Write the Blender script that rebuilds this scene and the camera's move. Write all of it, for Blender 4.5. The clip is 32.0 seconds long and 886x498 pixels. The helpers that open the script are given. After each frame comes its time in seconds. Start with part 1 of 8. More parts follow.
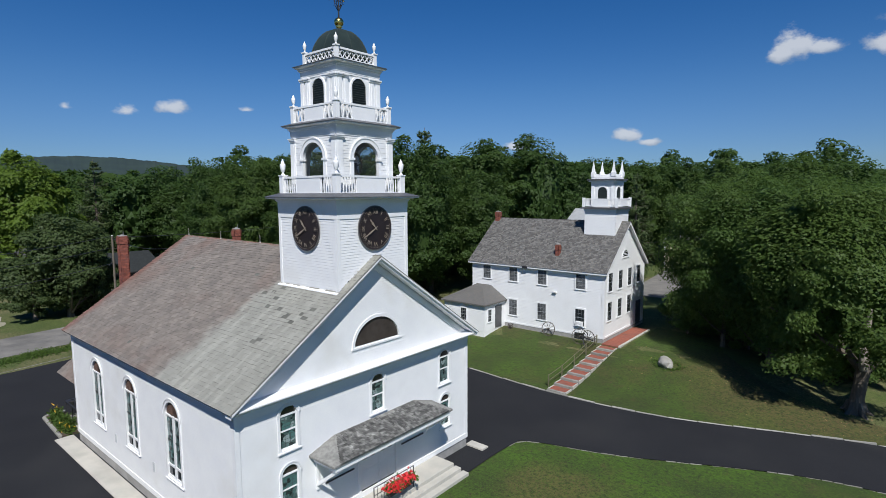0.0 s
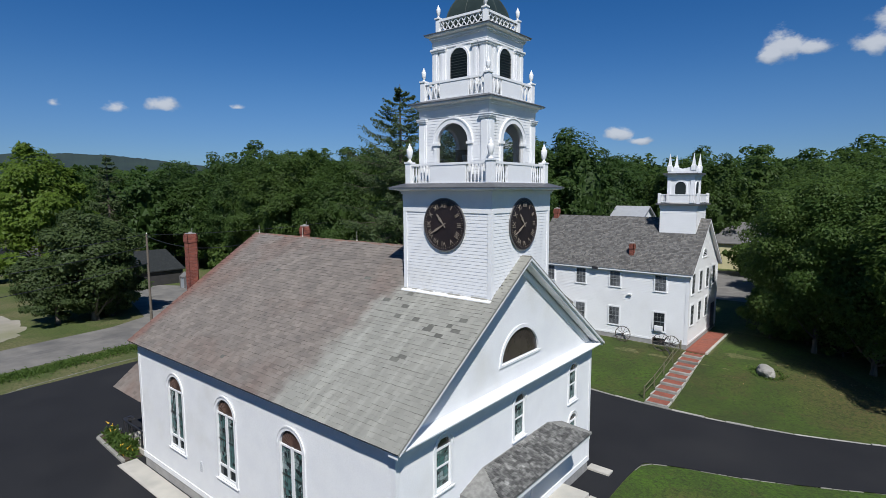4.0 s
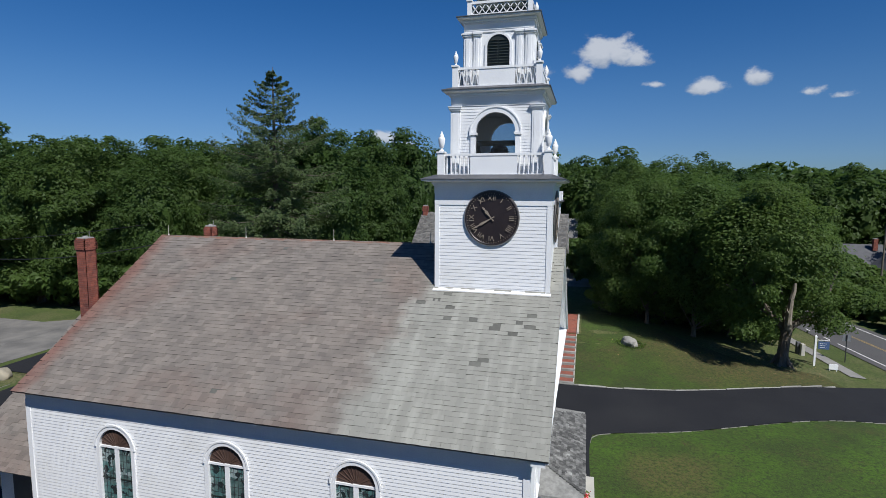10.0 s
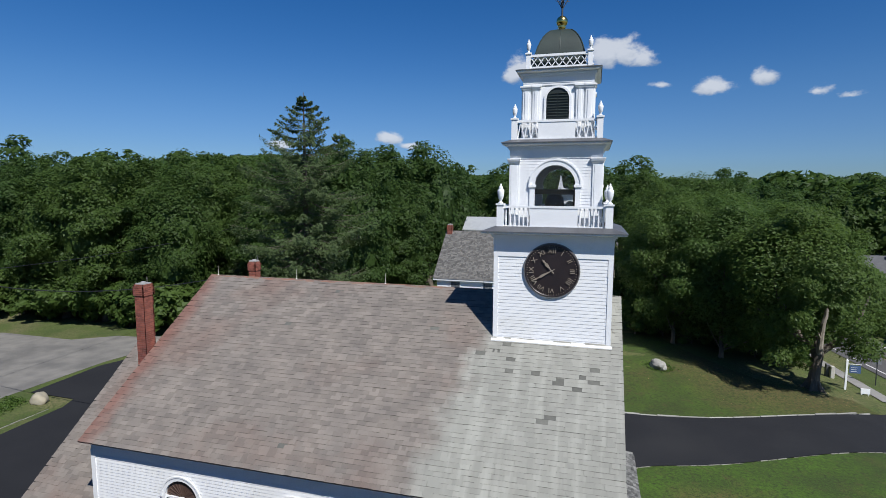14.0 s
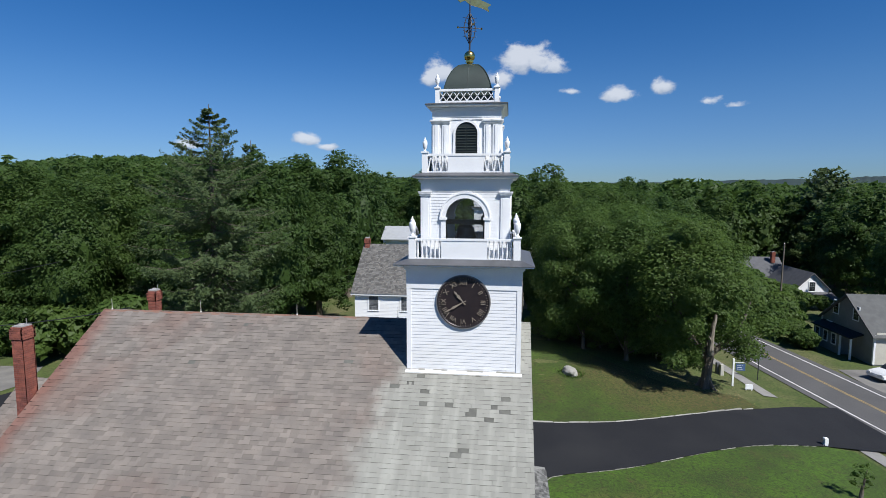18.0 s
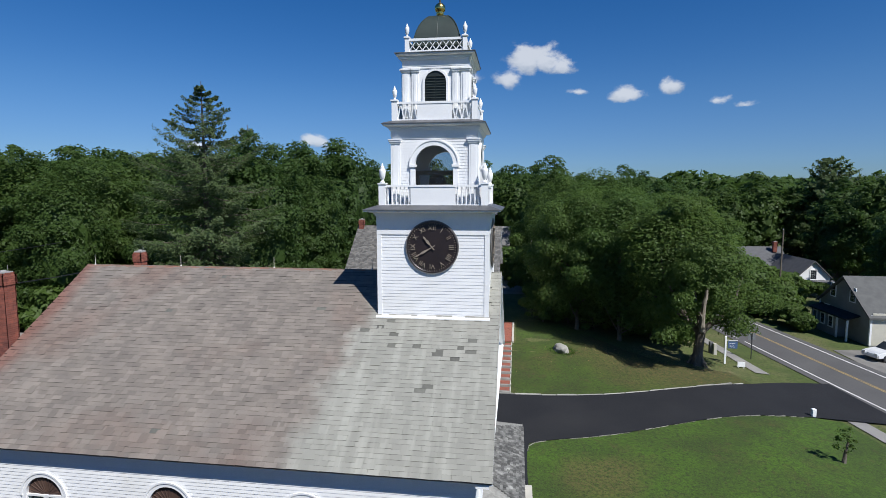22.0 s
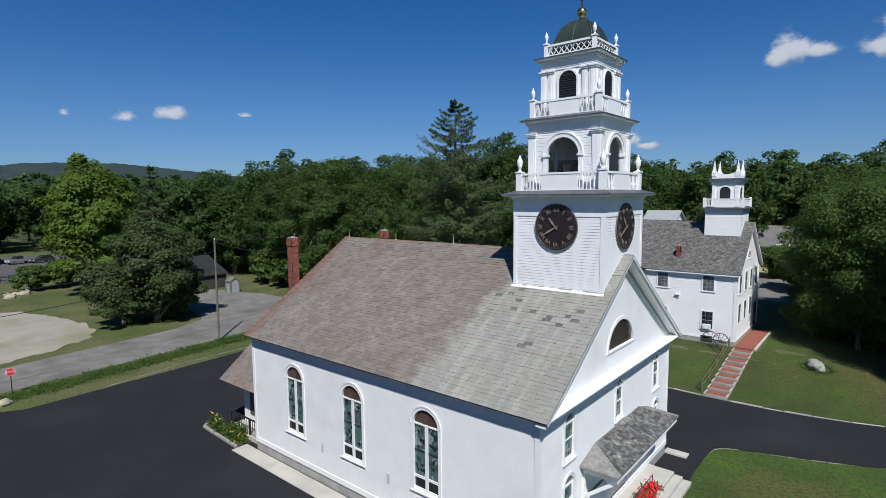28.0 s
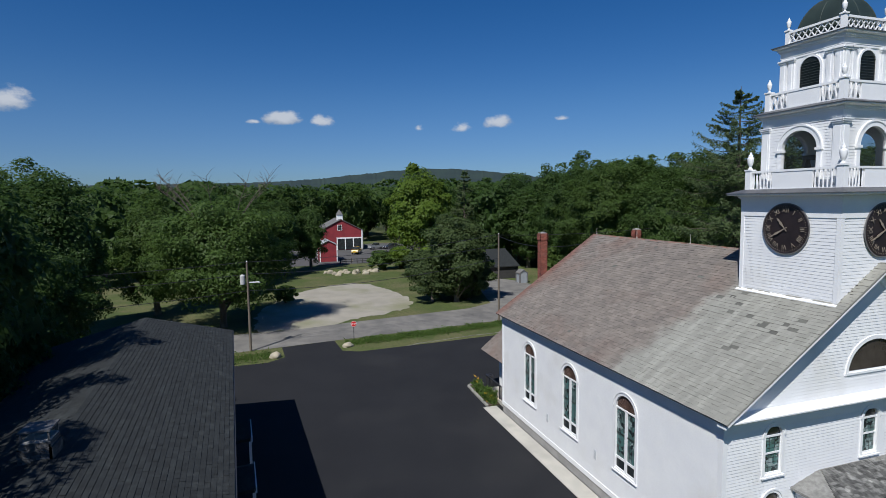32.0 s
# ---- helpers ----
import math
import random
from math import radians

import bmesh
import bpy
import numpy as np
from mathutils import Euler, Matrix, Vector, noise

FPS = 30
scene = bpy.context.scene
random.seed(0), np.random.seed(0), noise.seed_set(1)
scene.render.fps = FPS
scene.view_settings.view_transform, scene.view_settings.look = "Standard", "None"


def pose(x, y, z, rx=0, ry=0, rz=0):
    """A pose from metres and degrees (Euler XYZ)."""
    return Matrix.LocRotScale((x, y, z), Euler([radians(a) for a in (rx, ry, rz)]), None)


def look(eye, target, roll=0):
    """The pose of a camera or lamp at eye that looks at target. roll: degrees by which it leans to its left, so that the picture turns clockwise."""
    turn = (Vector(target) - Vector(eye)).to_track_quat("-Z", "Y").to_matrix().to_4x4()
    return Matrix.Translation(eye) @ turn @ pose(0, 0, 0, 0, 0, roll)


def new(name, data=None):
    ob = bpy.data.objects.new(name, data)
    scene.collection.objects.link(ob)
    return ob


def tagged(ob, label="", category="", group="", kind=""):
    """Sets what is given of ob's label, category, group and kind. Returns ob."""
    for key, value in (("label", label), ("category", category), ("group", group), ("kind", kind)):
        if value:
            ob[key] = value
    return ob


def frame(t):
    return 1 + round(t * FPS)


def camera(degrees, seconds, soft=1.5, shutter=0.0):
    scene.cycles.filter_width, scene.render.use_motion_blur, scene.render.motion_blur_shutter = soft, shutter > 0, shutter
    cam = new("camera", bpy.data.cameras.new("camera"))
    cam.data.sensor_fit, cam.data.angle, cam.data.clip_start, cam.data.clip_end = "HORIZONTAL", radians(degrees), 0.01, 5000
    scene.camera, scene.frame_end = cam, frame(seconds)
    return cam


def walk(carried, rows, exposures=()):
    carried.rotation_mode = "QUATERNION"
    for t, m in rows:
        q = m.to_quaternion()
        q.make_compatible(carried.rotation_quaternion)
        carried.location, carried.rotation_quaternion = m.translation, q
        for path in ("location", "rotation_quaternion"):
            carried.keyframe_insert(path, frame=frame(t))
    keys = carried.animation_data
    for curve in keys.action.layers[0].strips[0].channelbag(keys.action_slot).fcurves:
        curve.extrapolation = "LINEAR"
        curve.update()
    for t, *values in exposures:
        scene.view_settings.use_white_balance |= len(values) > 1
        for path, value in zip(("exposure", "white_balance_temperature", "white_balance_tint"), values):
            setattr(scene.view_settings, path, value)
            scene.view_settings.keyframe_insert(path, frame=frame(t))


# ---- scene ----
cam = camera(79.1, 32.0, 0.75)
METRES, EYE, TILT, LEAN, TURN = 36.0, 13.8, 0.0, 0.0, 39.9
ROWS = [
    (0.0, 0.0, 0.0, 0.0, -0.03, -6.1, 0.25),
    (0.5, -0.0133, 0.0104, -0.0008, -0.1, -6.11, 0.24),
    (1.0, -0.0292, 0.0199, -0.001, -0.13, -6.11, 0.25),
    (1.5, -0.0465, 0.0301, -0.0009, -0.25, -6.14, 0.23),
    (2.0, -0.0652, 0.0417, -0.0017, -0.37, -6.16, 0.22),
    (2.5, -0.0864, 0.0548, -0.0032, -0.5, -6.19, 0.2),
    (3.0, -0.1112, 0.0684, -0.0048, -0.65, -6.2, 0.18),
    (3.5, -0.1391, 0.0819, -0.0058, -0.77, -6.23, 0.15),
    (4.0, -0.1689, 0.0937, -0.0081, -0.85, -6.26, 0.14),
    (4.5, -0.1994, 0.1037, -0.0101, -0.86, -6.25, 0.12),
    (6.5, -0.3105, 0.1241, -0.0117, -11.57, -6.3, -0.13),
    (7.0, -0.3322, 0.1317, -0.0131, -19.66, -6.28, -0.25),
    (7.5, -0.3483, 0.139, -0.0144, -22.47, -6.26, -0.29),
    (8.0, -0.3613, 0.1468, -0.0158, -23.85, -6.24, -0.3),
    (8.5, -0.3731, 0.1558, -0.0169, -24.39, -6.23, -0.3),
    (9.0, -0.3862, 0.1655, -0.0175, -24.6, -6.21, -0.3),
    (9.5, -0.4007, 0.1753, -0.0173, -24.72, -6.2, -0.3),
    (10.0, -0.4152, 0.1839, -0.0166, -24.89, -6.2, -0.31),
    (10.5, -0.4289, 0.1909, -0.0151, -24.91, -6.2, -0.32),
    (11.0, -0.441, 0.1957, -0.0126, -24.84, -6.19, -0.31),
    (11.5, -0.4527, 0.1992, -0.0091, -24.76, -6.19, -0.29),
    (12.0, -0.4593, 0.2019, -0.0027, -24.69, -6.22, -0.29),
    (12.5, -0.4611, 0.2046, 0.0061, -24.61, -6.2, -0.27),
    (13.0, -0.4621, 0.2067, 0.0151, -24.56, -6.17, -0.28),
    (13.5, -0.4624, 0.2078, 0.0235, -24.43, -6.12, -0.26),
    (14.0, -0.4626, 0.2068, 0.0322, -24.33, -6.11, -0.23),
    (14.5, -0.4626, 0.2056, 0.0396, -25.93, -6.09, -0.24),
    (15.0, -0.4624, 0.2049, 0.0462, -28.77, -6.08, -0.25),
    (15.5, -0.4623, 0.2049, 0.0523, -30.24, -6.03, -0.27),
    (17.5, -0.4574, 0.2071, 0.0631, -32.56, -5.93, -0.18),
    (18.0, -0.4538, 0.2052, 0.0622, -32.79, -5.89, -0.14),
    (18.5, -0.4488, 0.2006, 0.0612, -32.86, -5.88, -0.15),
    (19.0, -0.4435, 0.1951, 0.0581, -33.06, -5.85, -0.16),
    (19.5, -0.4407, 0.1913, 0.0525, -33.21, -5.86, -0.15),
    (20.0, -0.441, 0.189, 0.0437, -33.27, -5.85, -0.14),
    (20.5, -0.4411, 0.1876, 0.0337, -33.2, -5.86, -0.13),
    (21.0, -0.4395, 0.186, 0.0236, -33.15, -5.85, -0.11),
    (21.5, -0.4366, 0.1816, 0.0156, -33.1, -5.8, -0.04),
    (22.0, -0.4292, 0.1733, 0.0091, -31.99, -5.77, 0.04),
    (22.5, -0.4174, 0.1597, 0.0069, -25.13, -5.74, 0.15),
    (23.0, -0.4022, 0.145, 0.0043, -21.74, -5.74, 0.17),
    (23.5, -0.387, 0.1305, 0.0027, -20.54, -5.71, 0.22),
    (24.0, -0.3731, 0.1166, 0.0024, -16.88, -5.71, 0.27),
    (24.5, -0.359, 0.1043, 0.0015, -13.45, -5.68, 0.28),
    (25.0, -0.347, 0.0931, 0.0008, -11.14, -5.69, 0.33),
    (25.5, -0.3362, 0.0834, -0.0006, -9.52, -5.69, 0.31),
    (27.5, -0.3026, 0.0388, -0.006, -7.32, -5.69, 0.47),
    (28.0, -0.287, 0.0275, -0.0064, -0.14, -5.63, 0.54),
    (28.5, -0.2716, 0.0185, -0.0076, 3.59, -5.61, 0.58),
    (29.0, -0.257, 0.0111, -0.0085, 5.46, -5.6, 0.57),
    (29.5, -0.2437, 0.004, -0.0088, 9.37, -5.57, 0.65),
    (30.0, -0.2309, -0.0035, -0.0093, 13.18, -5.53, 0.68),
    (30.5, -0.2176, -0.0119, -0.0095, 16.12, -5.5, 0.76),
    (31.0, -0.2011, -0.0203, -0.0091, 19.67, -5.45, 0.8),
    (31.5, -0.1831, -0.0278, -0.0079, 25.25, -5.39, 0.84),
    (32.0, -0.1653, -0.0313, -0.0072, 32.07, -5.28, 0.8),
]
walk(cam, [(t, pose(0, 0, EYE, TILT, LEAN, TURN) @ pose(METRES * x, METRES * y, METRES * z, 90 + pitch, roll, yaw)) for t, x, y, z, yaw, pitch, roll in ROWS],
     [(0, 0.17), (4, 0.12), (9, 0.13), (13, 0.23), (16, 0.42), (19, 0.43), (21, 0.40), (23, 0.32), (25, 0.25), (28, 0.17), (32, 0.09)])

# ---- world, sun, exposure ----
SUN_AZ, SUN_EL = math.atan2(0.71, -0.70), radians(50.5)
world = bpy.data.worlds.new("sky")
scene.world = world
world.use_nodes = True
wn, wl = world.node_tree.nodes, world.node_tree.links
wn.clear()
w_out = wn.new("ShaderNodeOutputWorld")
w_bg = wn.new("ShaderNodeBackground")
w_bg.inputs[1].default_value = 0.060
w_sky = wn.new("ShaderNodeTexSky")
w_sky.sky_type = "NISHITA"
w_sky.sun_disc = False
w_sky.sun_elevation, w_sky.sun_rotation = SUN_EL, SUN_AZ
w_sky.altitude, w_sky.air_density, w_sky.dust_density, w_sky.ozone_density = 150, 1.0, 0.15, 3.0


def wmath(op, a, b=None, c=None):
    n = wn.new("ShaderNodeMath")
    n.operation = op
    for i, v in enumerate((a, b, c)):
        if v is None:
            continue
        if isinstance(v, (int, float)):
            n.inputs[i].default_value = v
        else:
            wl.new(v, n.inputs[i])
    return n.outputs[0]


# small fair-weather clouds: azimuth right of the first heading, height, half width, half height (degrees)
CLOUDS = [
    (-30.0, 7.3, 2.0, 0.95), (-26.4, 7.8, 1.8, 0.95), (-34.6, 7.4, 0.95, 0.6), (-19.6, 8.0, 1.3, 0.5),
    (32.6, 12.2, 2.3, 1.7), (34.4, 11.9, 1.7, 1.0), (31.4, 11.6, 1.4, 0.8),
    (40.6, 13.3, 2.3, 2.2), (42.6, 13.2, 2.2, 1.7), (44.2, 12.6, 1.5, 1.1), (38.8, 11.5, 1.7, 1.3),
    (18.8, 5.4, 1.9, 0.8), (20.7, 4.7, 1.2, 0.5), (7.8, 4.6, 1.6, 0.65),
    (50.5, 9.6, 2.3, 1.15), (54.5, 10.2, 1.5, 1.0), (45.9, 10.2, 1.9, 0.6), (58.6, 8.7, 1.6, 0.9), (60.9, 8.1, 1.5, 0.6),
    (-48.3, 8.2, 2.3, 0.9), (-44.4, 8.0, 1.7, 0.8), (-70.5, 8.5, 2.0, 1.2), (-51.0, 7.9, 1.0, 0.4)]
FAINT = {(-34.6, 7.4), (-19.6, 8.0), (45.9, 10.2), (60.9, 8.1), (58.6, 8.7), (-51.0, 7.9), (-30.0, 7.3)}
w_tc = wn.new("ShaderNodeTexCoord")
w_sep = wn.new("ShaderNodeSeparateXYZ")
wl.new(w_tc.outputs["Generated"], w_sep.inputs[0])
w_az = wmath("ADD", wmath("MULTIPLY", wmath("ARCTAN2", w_sep.outputs[0], w_sep.outputs[1]), 180 / math.pi), TURN)
w_el = wmath("MULTIPLY", wmath("ARCSINE", w_sep.outputs[2]), 180 / math.pi)
w_noise = wn.new("ShaderNodeTexNoise")
w_noise.inputs["Scale"].default_value = 26
w_noise.inputs["Detail"].default_value = 8
w_noise.inputs["Roughness"].default_value = 0.58
w_map = wn.new("ShaderNodeMapping")
w_map.inputs["Scale"].default_value = (1, 1, 1.6)
wl.new(w_tc.outputs["Generated"], w_map.inputs[0])
wl.new(w_map.outputs[0], w_noise.inputs["Vector"])
mask, lit = None, None
for az, el, hw, hh in CLOUDS:
    dx = wmath("DIVIDE", wmath("SUBTRACT", w_az, az), hw)
    dy = wmath("DIVIDE", wmath("SUBTRACT", w_el, el), hh)
    up = wmath("SUBTRACT", dy, 0.5)
    high = wmath("SUBTRACT", 1.0, wmath("SQRT", wmath("ADD", wmath("MULTIPLY", dx, dx), wmath("MULTIPLY", up, up))))
    lit = high if lit is None else wmath("MAXIMUM", lit, high)
    dy = wmath("MAXIMUM", dy, wmath("MULTIPLY", dy, -1.5))
    one = wmath("SUBTRACT", 1.0, wmath("SQRT", wmath("ADD", wmath("MULTIPLY", dx, dx), wmath("MULTIPLY", dy, dy))))
    if (az, el) in FAINT:
        one = wmath("SUBTRACT", one, 0.34)
    mask = one if mask is None else wmath("MAXIMUM", mask, one)
w_n = wmath("MULTIPLY", wmath("SUBTRACT", w_noise.outputs[0], 0.5), 2.7)
w_ramp = wn.new("ShaderNodeMapRange")
w_ramp.interpolation_type = "SMOOTHSTEP"
w_ramp.inputs[1].default_value, w_ramp.inputs[2].default_value = 0.0, 0.78
wl.new(wmath("ADD", wmath("MULTIPLY", mask, 1.25), w_n), w_ramp.inputs[0])
w_lim = wmath("MULTIPLY", w_ramp.outputs[0], wmath("GREATER_THAN", mask, -0.6))
w_hsv = wn.new("ShaderNodeHueSaturation")
w_hsv.inputs["Saturation"].default_value = 1.38
w_hsv.inputs["Value"].default_value = 1.0
wl.new(w_sky.outputs[0], w_hsv.inputs["Color"])
w_mix = wn.new("ShaderNodeMix")
w_mix.data_type = "RGBA"
wl.new(wmath("MULTIPLY", w_lim, 0.82), w_mix.inputs[0])
w_tint = wn.new("ShaderNodeMix")
w_tint.data_type, w_tint.blend_type = "RGBA", "MULTIPLY"
w_tint.inputs[0].default_value = 1.0
w_tint.inputs[7].default_value = (0.82, 0.89, 1.12, 1)
wl.new(w_hsv.outputs[0], w_tint.inputs[6])
w_low = wn.new("ShaderNodeMapRange")
w_low.interpolation_type = "SMOOTHSTEP"
w_low.inputs[1].default_value, w_low.inputs[2].default_value, w_low.inputs[3].default_value, w_low.inputs[4].default_value = 0.0, 11.0, 1.0, 0.0
wl.new(w_el, w_low.inputs[0])
w_hor = wn.new("ShaderNodeMix")
w_hor.data_type, w_hor.blend_type = "RGBA", "MULTIPLY"
wl.new(w_low.outputs[0], w_hor.inputs[0])
wl.new(w_tint.outputs[2], w_hor.inputs[6])
w_hor.inputs[7].default_value = (0.55, 0.745, 0.99, 1)
wl.new(w_hor.outputs[2], w_mix.inputs[6])
w_body = wn.new("ShaderNodeTexNoise")
w_body.inputs["Scale"].default_value, w_body.inputs["Detail"].default_value = 60, 4
wl.new(w_map.outputs[0], w_body.inputs["Vector"])
w_puff = wn.new("ShaderNodeMapRange")
w_puff.interpolation_type = "SMOOTHSTEP"
w_puff.inputs[1].default_value, w_puff.inputs[2].default_value = 0.1, 0.95
wl.new(wmath("ADD", wmath("MULTIPLY", lit, 0.95), wmath("MULTIPLY", w_body.outputs[0], 0.8)), w_puff.inputs[0])
w_col = wn.new("ShaderNodeMix")
w_col.data_type = "RGBA"
wl.new(w_puff.outputs[0], w_col.inputs[0])
w_col.inputs[6].default_value, w_col.inputs[7].default_value = (4.6, 5.5, 6.8, 1), (9.3, 9.8, 10.6, 1)
wl.new(w_col.outputs[2], w_mix.inputs[7])
wl.new(w_mix.outputs[2], w_bg.inputs[0])
wl.new(w_bg.outputs[0], w_out.inputs[0])

SUNWARD = Vector((math.sin(SUN_AZ) * math.cos(SUN_EL), math.cos(SUN_AZ) * math.cos(SUN_EL), math.sin(SUN_EL)))
sun_data = bpy.data.lights.new("sun", "SUN")
sun_data.energy, sun_data.angle, sun_data.color = 4.6, radians(0.53), (0.985, 0.985, 0.975)
sun = new("sun", sun_data)
sun.matrix_world = look((60, -60, 90), (60 - math.sin(SUN_AZ) * math.cos(SUN_EL), -60 - math.cos(SUN_AZ) * math.cos(SUN_EL), 90 - math.sin(SUN_EL)))


# ---- materials ----
def surface(name, c1, c2, scale=3.0, rough=0.7, bump=0.15, grain=40.0, c3=None, wear=0.4, metal=0.0, rand=0.0, stretch=(1, 1, 1), coords="Object", island=0.0):
    """Two-scale procedural surface: c1/c2 mixed by broad noise, c3 as blotches, fine grain as relief."""
    m = bpy.data.materials.new(name)
    m.use_nodes = True
    N, L = m.node_tree.nodes, m.node_tree.links
    b = N["Principled BSDF"]
    b.inputs["Roughness"].default_value, b.inputs["Metallic"].default_value = rough, metal
    tc, mp = N.new("ShaderNodeTexCoord"), N.new("ShaderNodeMapping")
    mp.inputs["Scale"].default_value = stretch
    if coords == "World":
        L.new(N.new("ShaderNodeNewGeometry").outputs["Position"], mp.inputs[0])
    else:
        L.new(tc.outputs[coords], mp.inputs[0])

    def noise_at(s, det=5):
        n = N.new("ShaderNodeTexNoise")
        n.inputs["Scale"].default_value, n.inputs["Detail"].default_value = s, det
        L.new(mp.outputs[0], n.inputs["Vector"])
        return n.outputs[0]

    def ramp(src, lo, hi):
        r = N.new("ShaderNodeMapRange")
        r.inputs[1].default_value, r.inputs[2].default_value = lo, hi
        L.new(src, r.inputs[0])
        return r.outputs[0]

    def mix(f, a, bb, blend="MIX"):
        x = N.new("ShaderNodeMix")
        x.data_type, x.blend_type = "RGBA", blend
        for i, v in ((0, f), (6, a), (7, bb)):
            if isinstance(v, (int, float)):
                x.inputs[i].default_value = v
            elif isinstance(v, tuple):
                x.inputs[i].default_value = (*v, 1)
            else:
                L.new(v, x.inputs[i])
        return x.outputs[2]

    fine = noise_at(grain, 3)
    col = mix(ramp(noise_at(scale), 0.35, 0.65), c1, c2)
    if c3:
        col = mix(ramp(noise_at(scale * 0.37), 0.62 - 0.25 * wear, 0.75), col, c3)
    col = mix(0.25, col, mix(ramp(fine, 0.3, 0.7), (0.75, 0.75, 0.75), (1.15, 1.15, 1.15)), "MULTIPLY")
    if rand or island:
        src = N.new("ShaderNodeObjectInfo").outputs["Random"] if rand else N.new("ShaderNodeNewGeometry").outputs["Random Per Island"]
        k = rand or island
        col = mix(1.0, col, mix(src, (1 - k, 1 - k, 1 - k), (1 + k, 1 + k, 1 + k)), "MULTIPLY")
    L.new(col, b.inputs["Base Color"])
    if bump:
        bp = N.new("ShaderNodeBump")
        bp.inputs["Strength"].default_value, bp.inputs["Distance"].default_value = bump, 0.02
        L.new(fine, bp.inputs["Height"])
        L.new(bp.outputs[0], b.inputs["Normal"])
    return m


def leaf_material(name, c1, c2, c3):
    m = bpy.data.materials.new(name)
    m.use_nodes = True
    N, L = m.node_tree.nodes, m.node_tree.links
    b, out = N["Principled BSDF"], N["Material Output"]
    b.inputs["Roughness"].default_value = 0.55
    b.inputs["Specular IOR Level"].default_value = 0.3
    geo, info = N.new("ShaderNodeNewGeometry"), N.new("ShaderNodeObjectInfo")
    a = N.new("ShaderNodeMix"); a.data_type = "RGBA"
    L.new(geo.outputs["Random Per Island"], a.inputs[0])
    a.inputs[6].default_value, a.inputs[7].default_value = (*c1, 1), (*c2, 1)
    c = N.new("ShaderNodeMix"); c.data_type = "RGBA"
    r = N.new("ShaderNodeMapRange"); r.inputs[4].default_value = 0.75
    L.new(info.outputs["Random"], r.inputs[0])
    L.new(r.outputs[0], c.inputs[0])
    L.new(a.outputs[2], c.inputs[6])
    c.inputs[7].default_value = (*c3, 1)
    L.new(c.outputs[2], b.inputs["Base Color"])
    t = N.new("ShaderNodeBsdfTranslucent")
    L.new(c.outputs[2], t.inputs[0])
    s = N.new("ShaderNodeMixShader"); s.inputs[0].default_value = 0.55
    L.new(b.outputs[0], s.inputs[1]); L.new(t.outputs[0], s.inputs[2])
    L.new(s.outputs[0], out.inputs[0])
    return m


WHITE = surface("white_paint", (0.80, 0.80, 0.79), (0.76, 0.76, 0.76), 1.2, 0.5, 0.08, 30, (0.70, 0.69, 0.66), 0.25)
WHITE2 = surface("weathered_white_paint", (0.82, 0.82, 0.81), (0.79, 0.79, 0.78), 0.9, 0.6, 0.12, 22, (0.73, 0.72, 0.70), 0.2)
TRIM = surface("white_trim_paint", (0.82, 0.82, 0.81), (0.78, 0.78, 0.78), 2.0, 0.45, 0.05, 30)
CONCRETE = surface("concrete", (0.50, 0.47, 0.41), (0.44, 0.42, 0.37), 1.5, 0.85, 0.2, 50, (0.36, 0.34, 0.30), 0.4)
FOUND = surface("granite_foundation", (0.36, 0.35, 0.33), (0.28, 0.27, 0.26), 2.5, 0.85, 0.3, 30, (0.22, 0.22, 0.2), 0.4)
ASPHALT = surface("fresh_asphalt", (0.0165, 0.017, 0.0195), (0.0135, 0.014, 0.0165), 0.35, 0.92, 0.35, 60, (0.024, 0.024, 0.025), 0.35, coords="World")
ASPHALT.node_tree.nodes["Principled BSDF"].inputs["Specular IOR Level"].default_value = 0.3
OLDROAD = surface("old_grey_asphalt", (0.205, 0.192, 0.172), (0.148, 0.140, 0.128), 0.7, 0.95, 0.4, 30, (0.105, 0.10, 0.094), 0.55, coords="World")
ROAD = surface("road_asphalt", (0.095, 0.091, 0.087), (0.078, 0.075, 0.072), 0.3, 0.85, 0.25, 60, (0.085, 0.08, 0.08), 0.35, coords="World")


